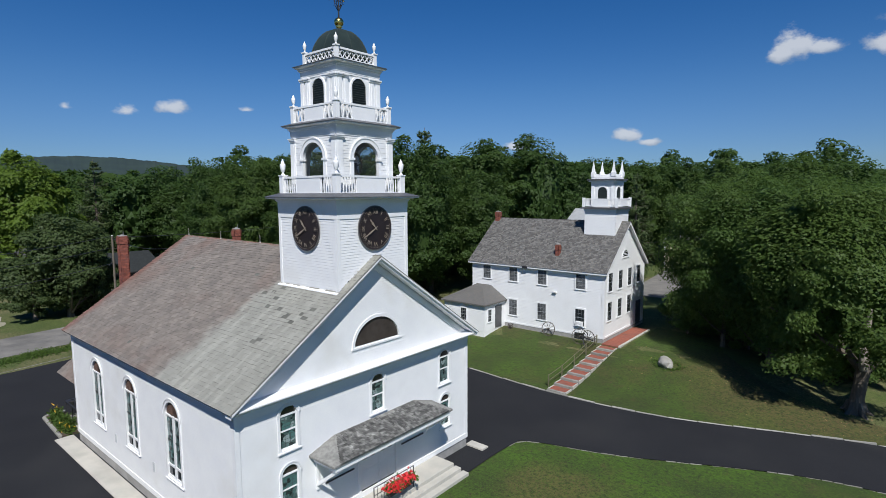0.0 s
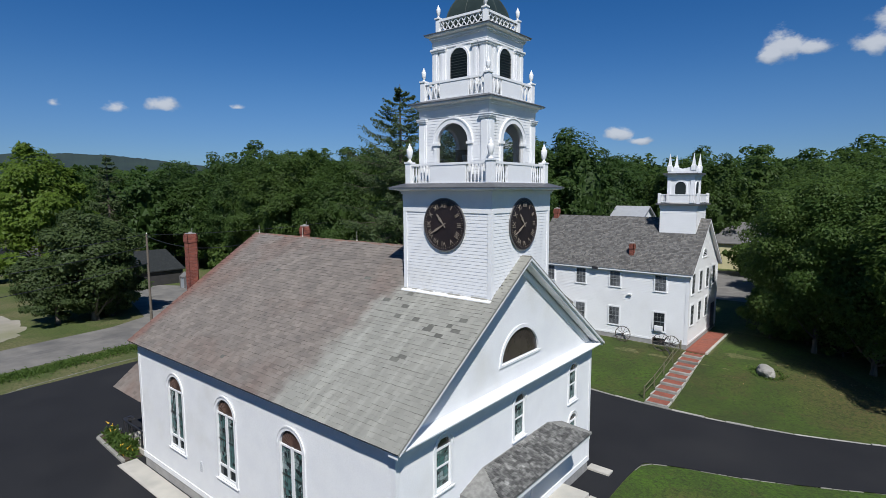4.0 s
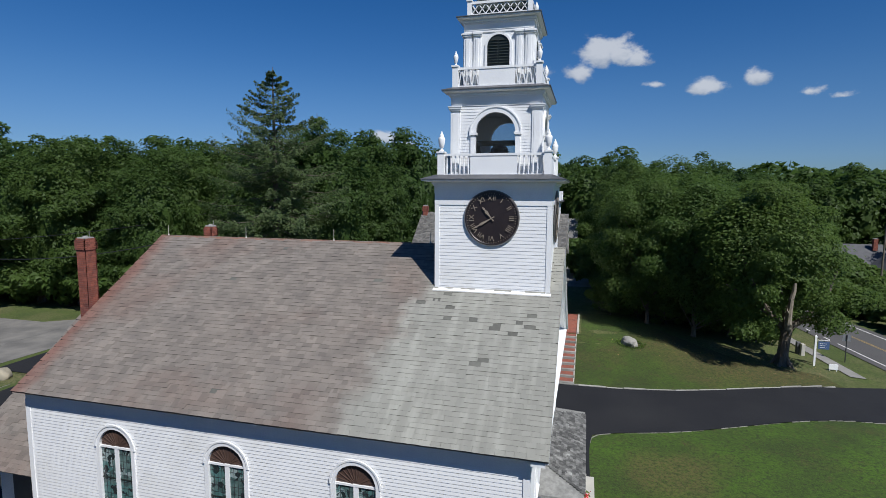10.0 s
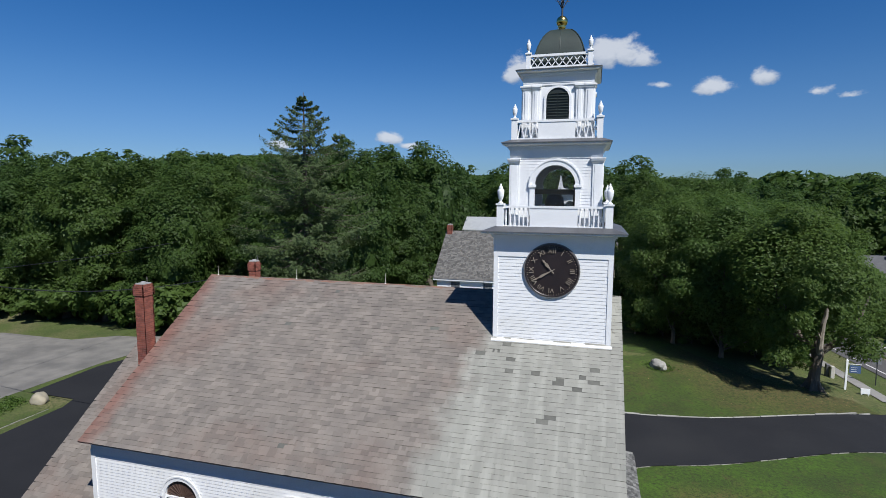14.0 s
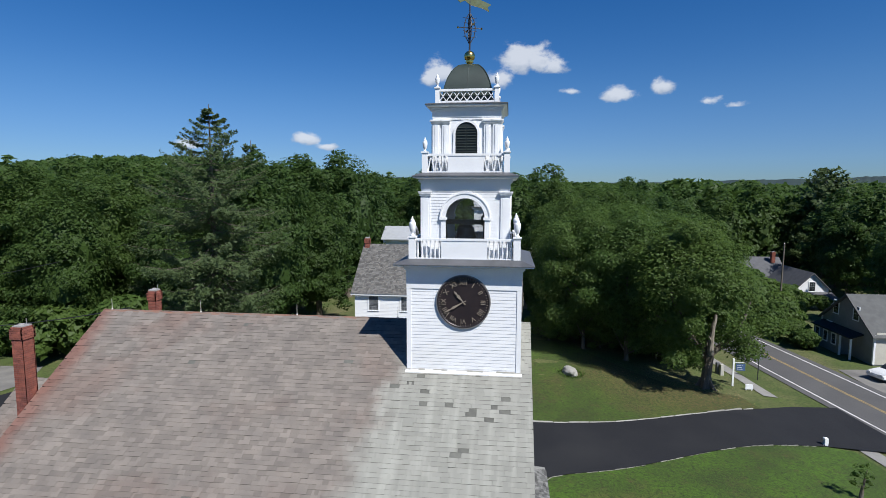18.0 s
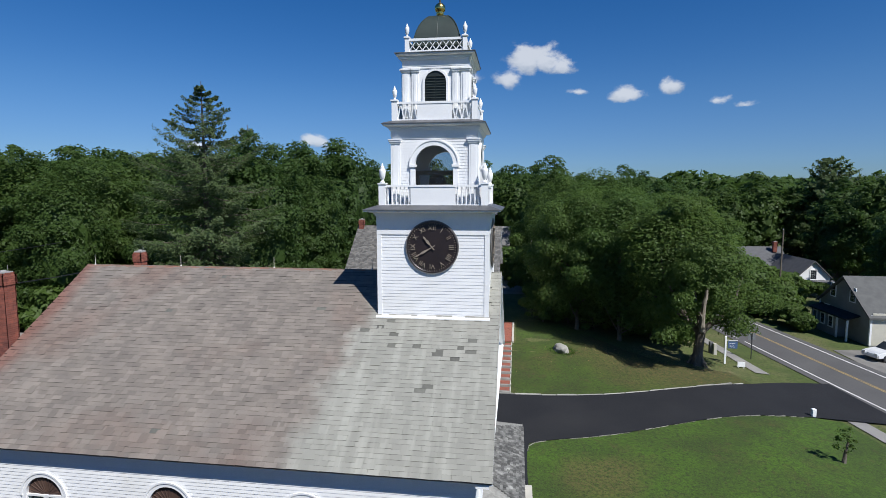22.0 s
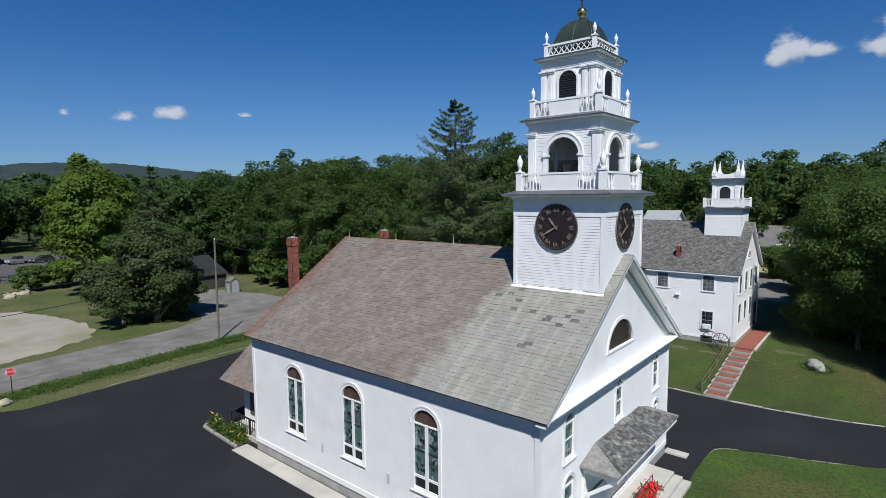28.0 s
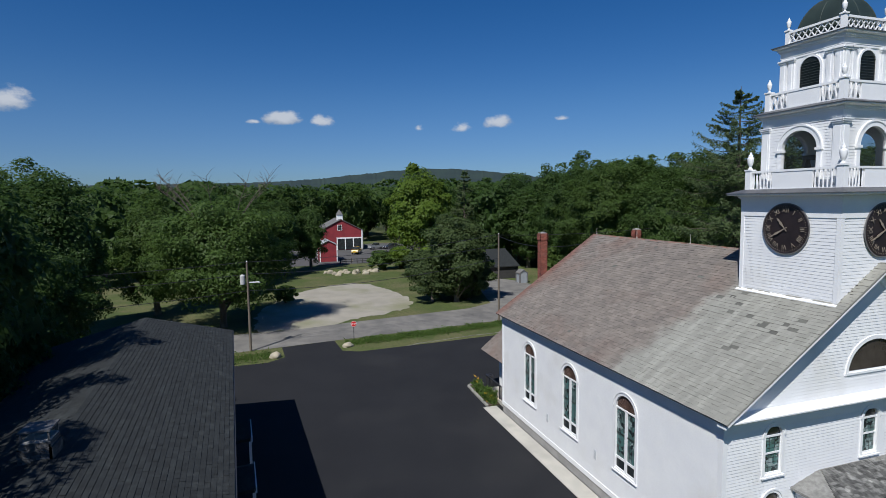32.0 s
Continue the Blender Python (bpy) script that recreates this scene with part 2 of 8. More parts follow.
def turf(name, deep, fresh, dry, straw, worn=None):
    """Grass: patches at several scales from deep to fresh green, with dry straw areas and blade-scale relief."""
    m = surface(name, deep, fresh, 0.28, 0.95, 0.5, 16, coords="World")
    N, L = m.node_tree.nodes, m.node_tree.links
    b = N["Principled BSDF"]
    col = b.inputs["Base Color"].links[0].from_socket
    geo = N.new("ShaderNodeNewGeometry")

    def field(sc, lo, hi, det=5):
        n = N.new("ShaderNodeTexNoise")
        n.inputs["Scale"].default_value, n.inputs["Detail"].default_value, n.inputs["Roughness"].default_value = sc, det, 0.62
        L.new(geo.outputs["Position"], n.inputs["Vector"])
        r = N.new("ShaderNodeMapRange")
        r.inputs[1].default_value, r.inputs[2].default_value = lo, hi
        L.new(n.outputs[0], r.inputs[0])
        return r.outputs[0]

    def blend(f, a, c, kind="MIX"):
        x = N.new("ShaderNodeMix"); x.data_type, x.blend_type = "RGBA", kind
        L.new(f, x.inputs[0]); L.new(a, x.inputs[6])
        if isinstance(c, tuple):
            x.inputs[7].default_value = (*c, 1)
        else:
            L.new(c, x.inputs[7])
        return x.outputs[2]
    col = blend(field(0.16, straw, straw + 0.16, 8), col, dry)
    if worn:
        # a worn tan patch: centre and radius
        sub = N.new("ShaderNodeVectorMath"); sub.operation = "DISTANCE"
        L.new(geo.outputs["Position"], sub.inputs[0])
        sub.inputs[1].default_value = worn[:3]
        add = N.new("ShaderNodeMath"); add.operation = "ADD"
        L.new(sub.outputs["Value"], add.inputs[0])
        L.new(field(0.9, 0.2, 0.8, 6), add.inputs[1])
        mr = N.new("ShaderNodeMapRange")
        mr.interpolation_type = "SMOOTHSTEP"
        mr.inputs[1].default_value, mr.inputs[2].default_value, mr.inputs[3].default_value, mr.inputs[4].default_value = worn[3] * 0.6, worn[3] * 1.25, 0.75, 0.0
        L.new(add.outputs[0], mr.inputs[0])
        col = blend(mr.outputs[0], col, tuple(v * 1.35 for v in dry))
    col = blend(field(1.7, 0.56, 0.72, 6), col, tuple(v * 0.8 for v in dry))
    col = blend(field(4.5, 0.46, 0.66, 8), col, tuple(v * 0.68 for v in deep))
    col = blend(field(22.0, 0.48, 0.70, 4), col, tuple(v * 1.25 for v in fresh))
    col = blend(field(11.0, 0.52, 0.66, 6), col, tuple(v * 0.7 for v in deep))
    L.new(col, b.inputs["Base Color"])
    return m


GRASS = turf("rough_grass", (0.046, 0.070, 0.012), (0.074, 0.100, 0.018), (0.140, 0.122, 0.055), 0.45)
LAWN = turf("mown_lawn_turf", (0.027, 0.044, 0.005), (0.050, 0.104, 0.004), (0.070, 0.053, 0.017), 0.545, (-11.6, 21.3, 0.05, 2.7))
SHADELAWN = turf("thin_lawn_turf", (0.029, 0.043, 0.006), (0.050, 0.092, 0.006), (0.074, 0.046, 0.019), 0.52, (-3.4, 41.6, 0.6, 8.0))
SAND = surface("pale_gravel", (0.34, 0.31, 0.255), (0.285, 0.262, 0.215), 0.4, 0.95, 0.5, 26, (0.20, 0.20, 0.11), 0.5, coords="World")
STONE = surface("granite", (0.33, 0.315, 0.28), (0.25, 0.24, 0.215), 2.4, 0.85, 0.6, 12, (0.17, 0.17, 0.13), 0.6, rand=0.25)
EDGING = surface("mossy_edging_stone", (0.20, 0.19, 0.165), (0.13, 0.13, 0.10), 3.0, 0.9, 0.6, 12, (0.07, 0.08, 0.04), 0.7, rand=0.3)
TANSTONE = surface("tan_boulder", (0.38, 0.33, 0.24), (0.30, 0.27, 0.21), 1.8, 0.85, 0.5, 8, (0.3, 0.28, 0.22), 0.4, rand=0.12)
BRICK = surface("red_brick", (0.27, 0.085, 0.055), (0.22, 0.07, 0.048), 4, 0.85, 0.35, 30, (0.15, 0.055, 0.045), 0.4, island=0.25)
MORTAR = surface("mortar", (0.30, 0.22, 0.18), (0.24, 0.18, 0.15), 4, 0.9, 0.3, 40)
PAVER = surface("red_pavers", (0.30, 0.095, 0.06), (0.25, 0.08, 0.052), 3, 0.85, 0.3, 30, (0.19, 0.08, 0.06), 0.4)
DARKTRIM = surface("dark_roof_metal", (0.10, 0.10, 0.105), (0.075, 0.077, 0.08), 2, 0.5, 0.1, 30)
DOME = surface("dark_green_dome", (0.024, 0.038, 0.031), (0.017, 0.028, 0.023), 2, 0.55, 0.1, 20, (0.04, 0.052, 0.042), 0.3)
GOLD = surface("gold_leaf", (0.85, 0.60, 0.20), (0.75, 0.50, 0.15), 6, 0.22, 0.03, 30, metal=1.0)
RUST = surface("rusty_iron", (0.085, 0.066, 0.054), (0.06, 0.05, 0.044), 6, 0.8, 0.2, 30)
IRON = surface("dark_iron", (0.02, 0.02, 0.024), (0.03, 0.03, 0.034), 6, 0.5, 0.1, 30)
DIAL = surface("dark_clock_dial", (0.028, 0.020, 0.020), (0.020, 0.015, 0.016), 2, 0.4, 0.05, 20)
NUMERAL = surface("tarnished_gilding", (0.30, 0.25, 0.19), (0.24, 0.20, 0.16), 8, 0.5, 0.0, 20)
LOUVRE = surface("dark_green_louvres", (0.020, 0.028, 0.024), (0.015, 0.020, 0.018), 3, 0.5, 0.1, 20)
FANWOOD = surface("brown_fan_panel", (0.10, 0.06, 0.045), (0.075, 0.045, 0.036), 3, 0.5, 0.15, 20)
WOODPOLE = surface("weathered_pole_wood", (0.165, 0.135, 0.10), (0.12, 0.10, 0.08), 3, 0.9, 0.3, 20, stretch=(6, 6, 0.6))
BARK = surface("bark", (0.13, 0.105, 0.08), (0.09, 0.075, 0.06), 3, 0.95, 0.8, 9, (0.20, 0.18, 0.15), 0.3, stretch=(3, 3, 0.8))
SOIL = surface("soil", (0.075, 0.055, 0.035), (0.055, 0.04, 0.028), 1.5, 0.95, 0.6, 15)
BARNRED = surface("barn_red_boards", (0.26, 0.028, 0.035), (0.21, 0.022, 0.03), 1.2, 0.7, 0.15, 20, (0.16, 0.02, 0.025), 0.3)
GREYWALL = surface("grey_siding", (0.26, 0.255, 0.245), (0.22, 0.215, 0.205), 1.2, 0.7, 0.1, 20)
DARKWALL = surface("dark_siding", (0.045, 0.042, 0.04), (0.035, 0.033, 0.032), 1.2, 0.7, 0.1, 20)
YELLOWWALL = surface("cream_siding", (0.60, 0.55, 0.32), (0.54, 0.49, 0.29), 1.2, 0.7, 0.1, 20)
HALLROOF = surface("variegated_shingles", (0.128, 0.122, 0.114), (0.092, 0.09, 0.086), 20.0, 0.9, 0.4, 30, (0.16, 0.14, 0.115), 0.5, island=0.42)
BLACKROOF = surface("charcoal_shingles", (0.0165, 0.019, 0.0195), (0.012, 0.0150, 0.0155), 9.0, 0.9, 0.6, 60, (0.030, 0.034, 0.033), 0.5, island=0.30)
GREYROOF = surface("grey_roofing", (0.16, 0.155, 0.15), (0.13, 0.125, 0.12), 1.5, 0.9, 0.25, 25)
LICHEN = surface("pale_lichened_slate", (0.27, 0.265, 0.245), (0.19, 0.185, 0.17), 7.0, 0.9, 0.6, 30, (0.12, 0.12, 0.11), 0.3, coords="World")
MOSSY = surface("dark_lichened_slates", (0.075, 0.073, 0.069), (0.15, 0.147, 0.137), 6.0, 0.9, 0.8, 34, (0.27, 0.265, 0.245), 0.42, coords="World", island=0.5)
RED_FLOWER = surface("red_petals", (0.62, 0.012, 0.018), (0.45, 0.01, 0.012), 8, 0.6, 0.0, 20, island=0.3)
YEL_FLOWER = surface("yellow_petals", (0.75, 0.50, 0.03), (0.78, 0.40, 0.03), 8, 0.6, 0.0, 20, island=0.3)
PLANT = leaf_material("garden_leaves", (0.07, 0.13, 0.025), (0.12, 0.19, 0.04), (0.10, 0.16, 0.03))
LEAF = leaf_material("maple_leaves", (0.066, 0.118, 0.026), (0.100, 0.170, 0.040), (0.112, 0.172, 0.036))
LEAF_FAR = leaf_material("forest_leaves", (0.044, 0.088, 0.021), (0.064, 0.118, 0.028), (0.086, 0.140, 0.030))
LEAF_LIME = leaf_material("lime_leaves", (0.105, 0.175, 0.024), (0.165, 0.245, 0.034), (0.14, 0.215, 0.032))
LEAF_OLIVE = leaf_material("olive_leaves", (0.060, 0.098, 0.032), (0.120, 0.165, 0.060), (0.10, 0.145, 0.045))
NEEDLE = leaf_material("spruce_needles", (0.075, 0.120, 0.046), (0.140, 0.190, 0.074), (0.11, 0.155, 0.06))


def slate_material():
    """Old slate: pinkish brown, with a pale lime-washed runoff below the tower and odd dark new slates."""
    m = surface("weathered_slate", (0.200, 0.172, 0.146), (0.158, 0.137, 0.119), 1.1, 0.85, 0.35, 28, (0.168, 0.122, 0.10), 0.45, coords="World")
    N, L = m.node_tree.nodes, m.node_tree.links
    b = N["Principled BSDF"]
    old = b.inputs["Base Color"].links[0].from_socket
    geo = N.new("ShaderNodeNewGeometry")
    sep = N.new("ShaderNodeSeparateXYZ")
    L.new(geo.outputs["Position"], sep.inputs[0])

    def math_node(op, a, c):
        n = N.new("ShaderNodeMath"); n.operation = op
        for i, v in enumerate((a, c)):
            if isinstance(v, (int, float)):
                n.inputs[i].default_value = v
            else:
                L.new(v, n.inputs[i])
        return n.outputs[0]
    nz = N.new("ShaderNodeTexNoise"); nz.inputs["Scale"].default_value = 0.9; nz.inputs["Detail"].default_value = 4
    L.new(geo.outputs["Position"], nz.inputs["Vector"])
    edge = math_node("SUBTRACT", sep.outputs[0], math_node("MULTIPLY", math_node("SUBTRACT", sep.outputs[1], 13.6), 0.22))
    edge = math_node("ADD", edge, math_node("MULTIPLY", math_node("SUBTRACT", nz.outputs[0], 0.5), 2.2))
    r = N.new("ShaderNodeMapRange"); r.interpolation_type = "SMOOTHSTEP"
    r.inputs[1].default_value, r.inputs[2].default_value = -21.9, -20.6
    L.new(edge, r.inputs[0])
    pale = N.new("ShaderNodeMix"); pale.data_type = "RGBA"
    L.new(nz.outputs[0], pale.inputs[0])
    pale.inputs[6].default_value, pale.inputs[7].default_value = (0.205, 0.204, 0.176, 1), (0.30, 0.296, 0.258, 1)
    x = N.new("ShaderNodeMix"); x.data_type = "RGBA"
    L.new(math_node("MULTIPLY", r.outputs[0], 0.9), x.inputs[0])
    L.new(old, x.inputs[6]); L.new(pale.outputs[2], x.inputs[7])
    st = N.new("ShaderNodeMapping"); st.inputs["Scale"].default_value = (3.2, 0.22, 0.22)
    L.new(geo.outputs["Position"], st.inputs[0])
    sn = N.new("ShaderNodeTexNoise"); sn.inputs["Scale"].default_value = 1.0; sn.inputs["Detail"].default_value = 5
    L.new(st.outputs[0], sn.inputs["Vector"])
    sr = N.new("ShaderNodeMapRange"); sr.inputs[1].default_value, sr.inputs[2].default_value = 0.5, 0.68
    L.new(sn.outputs[0], sr.inputs[0])
    streak = N.new("ShaderNodeMix"); streak.data_type = "RGBA"
    L.new(math_node("MULTIPLY", math_node("MULTIPLY", sr.outputs[0], r.outputs[0]), 0.30), streak.inputs[0])
    L.new(x.outputs[2], streak.inputs[6])
    streak.inputs[7].default_value = (0.41, 0.405, 0.35, 1)
    rr = N.new("ShaderNodeMapRange"); rr.inputs[1].default_value, rr.inputs[2].default_value = -33.4, -34.05
    L.new(math_node("ADD", sep.outputs[0], math_node("MULTIPLY", math_node("SUBTRACT", nz.outputs[0], 0.5), 1.1)), rr.inputs[0])
    x = N.new("ShaderNodeMix"); x.data_type = "RGBA"
    L.new(math_node("MULTIPLY", math_node("MULTIPLY", rr.outputs[0], math_node("GREATER_THAN", sep.outputs[0], -34.29)), 0.8), x.inputs[0])
    L.new(streak.outputs[2], x.inputs[6])
    x.inputs[7].default_value = (0.165, 0.076, 0.056, 1)
    # piece to piece variation
    isl = math_node("FRACT", math_node("ADD", geo.outputs["Random Per Island"], N.new("ShaderNodeObjectInfo").outputs["Random"]), 0.0)
    v = N.new("ShaderNodeMapRange"); v.inputs[3].default_value, v.inputs[4].default_value = 0.84, 1.17
    L.new(isl, v.inputs[0])
    y = N.new("ShaderNodeMix"); y.data_type, y.blend_type = "RGBA", "MULTIPLY"
    L.new(math_node("SUBTRACT", 1.0, math_node("MULTIPLY", r.outputs[0], 0.5)), y.inputs[0])
    L.new(x.outputs[2], y.inputs[6]); L.new(v.outputs[0], y.inputs[7])
    L.new(y.outputs[2], b.inputs["Base Color"])
    return m


SLATE = slate_material()
# near-black colour for the butt face of each slate, to draw the course lines
SLATE_EDGE = surface("dark_slate_edge", (0.034, 0.028, 0.023), (0.022, 0.019, 0.016), 4, 0.9, 0.2, 30)
NEWSLATE = surface("dark_new_slate", (0.135, 0.132, 0.112), (0.11, 0.108, 0.094), 2, 0.8, 0.3, 28, rand=0.2)


def glass(name, tint, tint2, scale=6.0, rough=0.06):
    m = surface(name, tint, tint2, scale, rough, 0.03, 5)
    m.node_tree.nodes["Principled BSDF"].inputs["Specular IOR Level"].default_value = 0.7
    return m


def stained():
    """Leaded glass: small quarries from dark bottle green to milky mint."""
    m = glass("leaded_green_glass", (0.05, 0.09, 0.085), (0.13, 0.20, 0.185), 3.0, 0.15)
    N, L = m.node_tree.nodes, m.node_tree.links
    b = N["Principled BSDF"]
    base = b.inputs["Base Color"].links[0].from_socket
    geo = N.new("ShaderNodeNewGeometry")
    for sc, lo, hi, c in ((4.2, 0.70, 0.76, (0.27, 0.34, 0.33)), (2.3, 0.70, 0.76, (0.08, 0.17, 0.16)), (6.5, 0.72, 0.78, (0.02, 0.03, 0.03))):
        v = N.new("ShaderNodeTexVoronoi")
        v.inputs["Scale"].default_value = sc
        L.new(geo.outputs["Position"], v.inputs["Vector"])
        sp = N.new("ShaderNodeSeparateColor")
        L.new(v.outputs["Color"], sp.inputs[0])
        r = N.new("ShaderNodeMapRange")
        r.inputs[1].default_value, r.inputs[2].default_value = lo, hi
        L.new(sp.outputs[0], r.inputs[0])
        x = N.new("ShaderNodeMix"); x.data_type = "RGBA"
        L.new(r.outputs[0], x.inputs[0]); L.new(base, x.inputs[6])
        x.inputs[7].default_value = (*c, 1)
        base = x.outputs[2]
    L.new(base, b.inputs["Base Color"])
    return m


STAINED = stained()
PANE = glass("dark_window_glass", (0.018, 0.022, 0.024), (0.035, 0.040, 0.042), 1.5)
PANE.node_tree.nodes["Principled BSDF"].inputs["Specular IOR Level"].default_value = 0.35
NETTING = glass("dark_netting", (0.05, 0.055, 0.055), (0.035, 0.038, 0.038), 3.0, 0.3)
NETTING.node_tree.nodes["Principled BSDF"].inputs["Alpha"].default_value = 0.14
SMOKE = glass("brown_fan_glass", (0.035, 0.028, 0.024), (0.06, 0.05, 0.042), 1.5, 0.15)


# ---- building helpers ----
def world_of(ob):
    if ob.parent is None:
        return ob.matrix_basis.copy()
    return world_of(ob.parent) @ ob.matrix_parent_inverse @ ob.matrix_basis


def mesh_of(name, bm, material):
    me = bpy.data.meshes.new(name)
    bm.normal_update()
    bm.to_mesh(me)
    bm.free()
    for mt in (material if isinstance(material, (list, tuple)) else (material,)):
        me.materials.append(mt)
    return me


def part(name, bm, material, parent, label="", kind=""):
    """Links a bmesh (in world places, or in the thing's own when that stands at the origin) as one part."""
    ob = new(name, bm if isinstance(bm, bpy.types.Mesh) else mesh_of(name, bm, material))
    ob.parent = parent
    ob.matrix_parent_inverse = world_of(parent).inverted()
    return tagged(ob, label, "", "", kind)


def piece(name, me, m, parent):
    ob = new(name, me)
    ob.parent = parent
    ob.matrix_parent_inverse = world_of(parent).inverted()
    ob.matrix_basis = m
    return ob


def thing(name, loc, label, category, group="", kind=""):
    ob = new(name)
    ob.matrix_basis = Matrix.Translation(loc)
    ob.empty_display_size = 0.5
    return tagged(ob, label, category, group, kind)


def solid(name, bm, material, label, category="", group="", kind=""):
    return tagged(new(name, mesh_of(name, bm, material)), label, category, group, kind)


def B():
    return bmesh.new()


def box(bm, x0, y0, z0, x1, y1, z1, m=None):
    vs = [bm.verts.new((x, y, z)) for z in (z0, z1) for x, y in ((x0, y0), (x1, y0), (x1, y1), (x0, y1))]
    for f in ((3, 2, 1, 0), (4, 5, 6, 7), (0, 1, 5, 4), (1, 2, 6, 5), (2, 3, 7, 6), (3, 0, 4, 7)):
        bm.faces.new([vs[i] for i in f])
    if m is not None:
        bmesh.ops.transform(bm, matrix=m, verts=vs)
    return vs


def prism(bm, poly, y0, y1, m=None):
    """Extrudes a polygon of (x, z) from y0 to y1."""
    a = [bm.verts.new((x, y0, z)) for x, z in poly]
    b = [bm.verts.new((x, y1, z)) for x, z in poly]
    n = len(poly)
    bm.faces.new(a); bm.faces.new(b[::-1])
    for i in range(n):
        bm.faces.new((a[i], b[i], b[(i + 1) % n], a[(i + 1) % n]))
    if m is not None:
        bmesh.ops.transform(bm, matrix=m, verts=a + b)
    return a + b


def lathe(bm, profile, n=12, m=None, square=False):
    rings = []
    for r, z in profile:
        rings.append([bm.verts.new((r * math.cos(2 * math.pi * i / n + (math.pi / 4 if square else 0)), r * math.sin(2 * math.pi * i / n + (math.pi / 4 if square else 0)), z)) for i in range(n)])
    for a, b in zip(rings, rings[1:]):
        for i in range(n):
            bm.faces.new((a[i], a[(i + 1) % n], b[(i + 1) % n], b[i]))
    bm.faces.new(rings[0][::-1]); bm.faces.new(rings[-1])
    vs = [v for r in rings for v in r]
    if m is not None:
        bmesh.ops.transform(bm, matrix=m, verts=vs)
    return vs


def tube(bm, pts, radii, n=8):
    rings = []
    for i, p in enumerate(pts):
        d = (Vector(pts[min(i + 1, len(pts) - 1)]) - Vector(pts[max(i - 1, 0)])).normalized()
        u = d.orthogonal().normalized()
        if rings and u.dot(last) < 0:
            u = -u
        if rings:
            u = (last - d * last.dot(d)).normalized()
        last = u
        w = d.cross(u)
        rings.append([bm.verts.new(Vector(p) + (u * math.cos(2 * math.pi * k / n) + w * math.sin(2 * math.pi * k / n)) * radii[i]) for k in range(n)])
    for a, b in zip(rings, rings[1:]):
        for k in range(n):
            bm.faces.new((a[k], a[(k + 1) % n], b[(k + 1) % n], b[k]))
    bm.faces.new(rings[0][::-1]); bm.faces.new(rings[-1])


def arch(w, zs, h, n=14, z0=0.0):
    """Outline of an arched opening: half width w, spring at zs, rise h, foot at z0."""
    return [(-w, z0), (w, z0)] + [(w * math.cos(math.pi * i / n), zs + h * math.sin(math.pi * i / n)) for i in range(n + 1)]


def band(bm, outer, inner, y0, y1, m=None, closed=True):
    """A frame between two outlines with the same number of points."""
    n = len(outer)
    vs = [[bm.verts.new((x, y, z)) for x, z in pl] for pl in (outer, inner) for y in (y0, y1)]
    o0, o1, i0, i1 = vs
    for k in range(n if closed else n - 1):
        j = (k + 1) % n
        bm.faces.new((o0[k], i0[k], i0[j], o0[j]))
        bm.faces.new((o1[k], o1[j], i1[j], i1[k]))
        bm.faces.new((o0[k], o0[j], o1[j], o1[k]))
        bm.faces.new((i0[k], i1[k], i1[j], i0[j]))
    if not closed:
        bm.faces.new((o0[0], o1[0], i1[0], i0[0])); bm.faces.new((o0[-1], i0[-1], i1[-1], o1[-1]))
    bmesh.ops.recalc_face_normals(bm, faces=list({f for v in o0 + o1 + i0 + i1 for f in v.link_faces}))
    allv = o0 + o1 + i0 + i1
    if m is not None:
        bmesh.ops.transform(bm, matrix=m, verts=allv)


def face_frame(ox, oy, oz, k):
    """Frame of a wall: local x along it, local -y outwards; k quarter turns from facing -y."""
    return pose(ox, oy, oz, 0, 0, 90 * k)


def clapboards(bm, m, span, z0, z1, step, openings=(), out=0.012):
    """Lapped boards from z0 to z1; span(z) gives the ends; openings: (centre, half width, foot, spring, rise)."""
    n = max(1, round((z1 - z0) / step))
    step = (z1 - z0) / n
    made = []
    for i in range(n):
        za, zb = z0 + i * step, z0 + (i + 1) * step
        zm = (za + zb) / 2
        u0, u1 = span(zm)
        cuts = []
        for c, w, foot, spring, rise in openings:
            if foot < zm < spring + rise:
                k = w if zm < spring else w * math.sqrt(max(0, 1 - ((zm - spring) / rise) ** 2))
                cuts.append((c - k, c + k))
        cuts.sort()
        a = u0
        runs = []
        marks = sorted(q for c, w, *_ in openings for q in (c - w, c + w))
        for c0, c1 in cuts:
            if c0 > a:
                runs.append((a, c0))
            a = max(a, c1)
        if a < u1:
            runs.append((a, u1))
        split = []
        for a, b in runs:
            edge = [a] + [q for q in marks if a + 1e-3 < q < b - 1e-3] + [b]
            split += list(zip(edge, edge[1:]))
        for a, b in split:
            v = [bm.verts.new(p) for p in ((a, -0.002, za), (b, -0.002, za), (b, -out, za), (a, -out, za), (b, -0.002, zb), (a, -0.002, zb))]
            made += v
            bm.faces.new((v[0], v[1], v[2], v[3]))
            bm.faces.new((v[3], v[2], v[4], v[5]))
    bmesh.ops.transform(bm, matrix=m, verts=made)
    bmesh.ops.remove_doubles(bm, verts=made, dist=1e-4)


# ---- ground ----
def smooth(a, b, x):
    t = min(1.0, max(0.0, (x - a) / (b - a)))
    return t * t * (3 - 2 * t)


def gz(x, y):
    """Height of the ground: a rise to the hall, a dip to the east road, flat at the church."""
    rise = 1.28 * smooth(32.4, 42.5, y) * smooth(3.0, -15.0, x) * smooth(-62, -42, x)
    dip = -0.55 * smooth(-2.0, 7.0, x) * smooth(10, 24, y)
    far = smooth(170, 420, math.hypot(x + 25, y - 15))
    return rise + dip - 3.0 * far


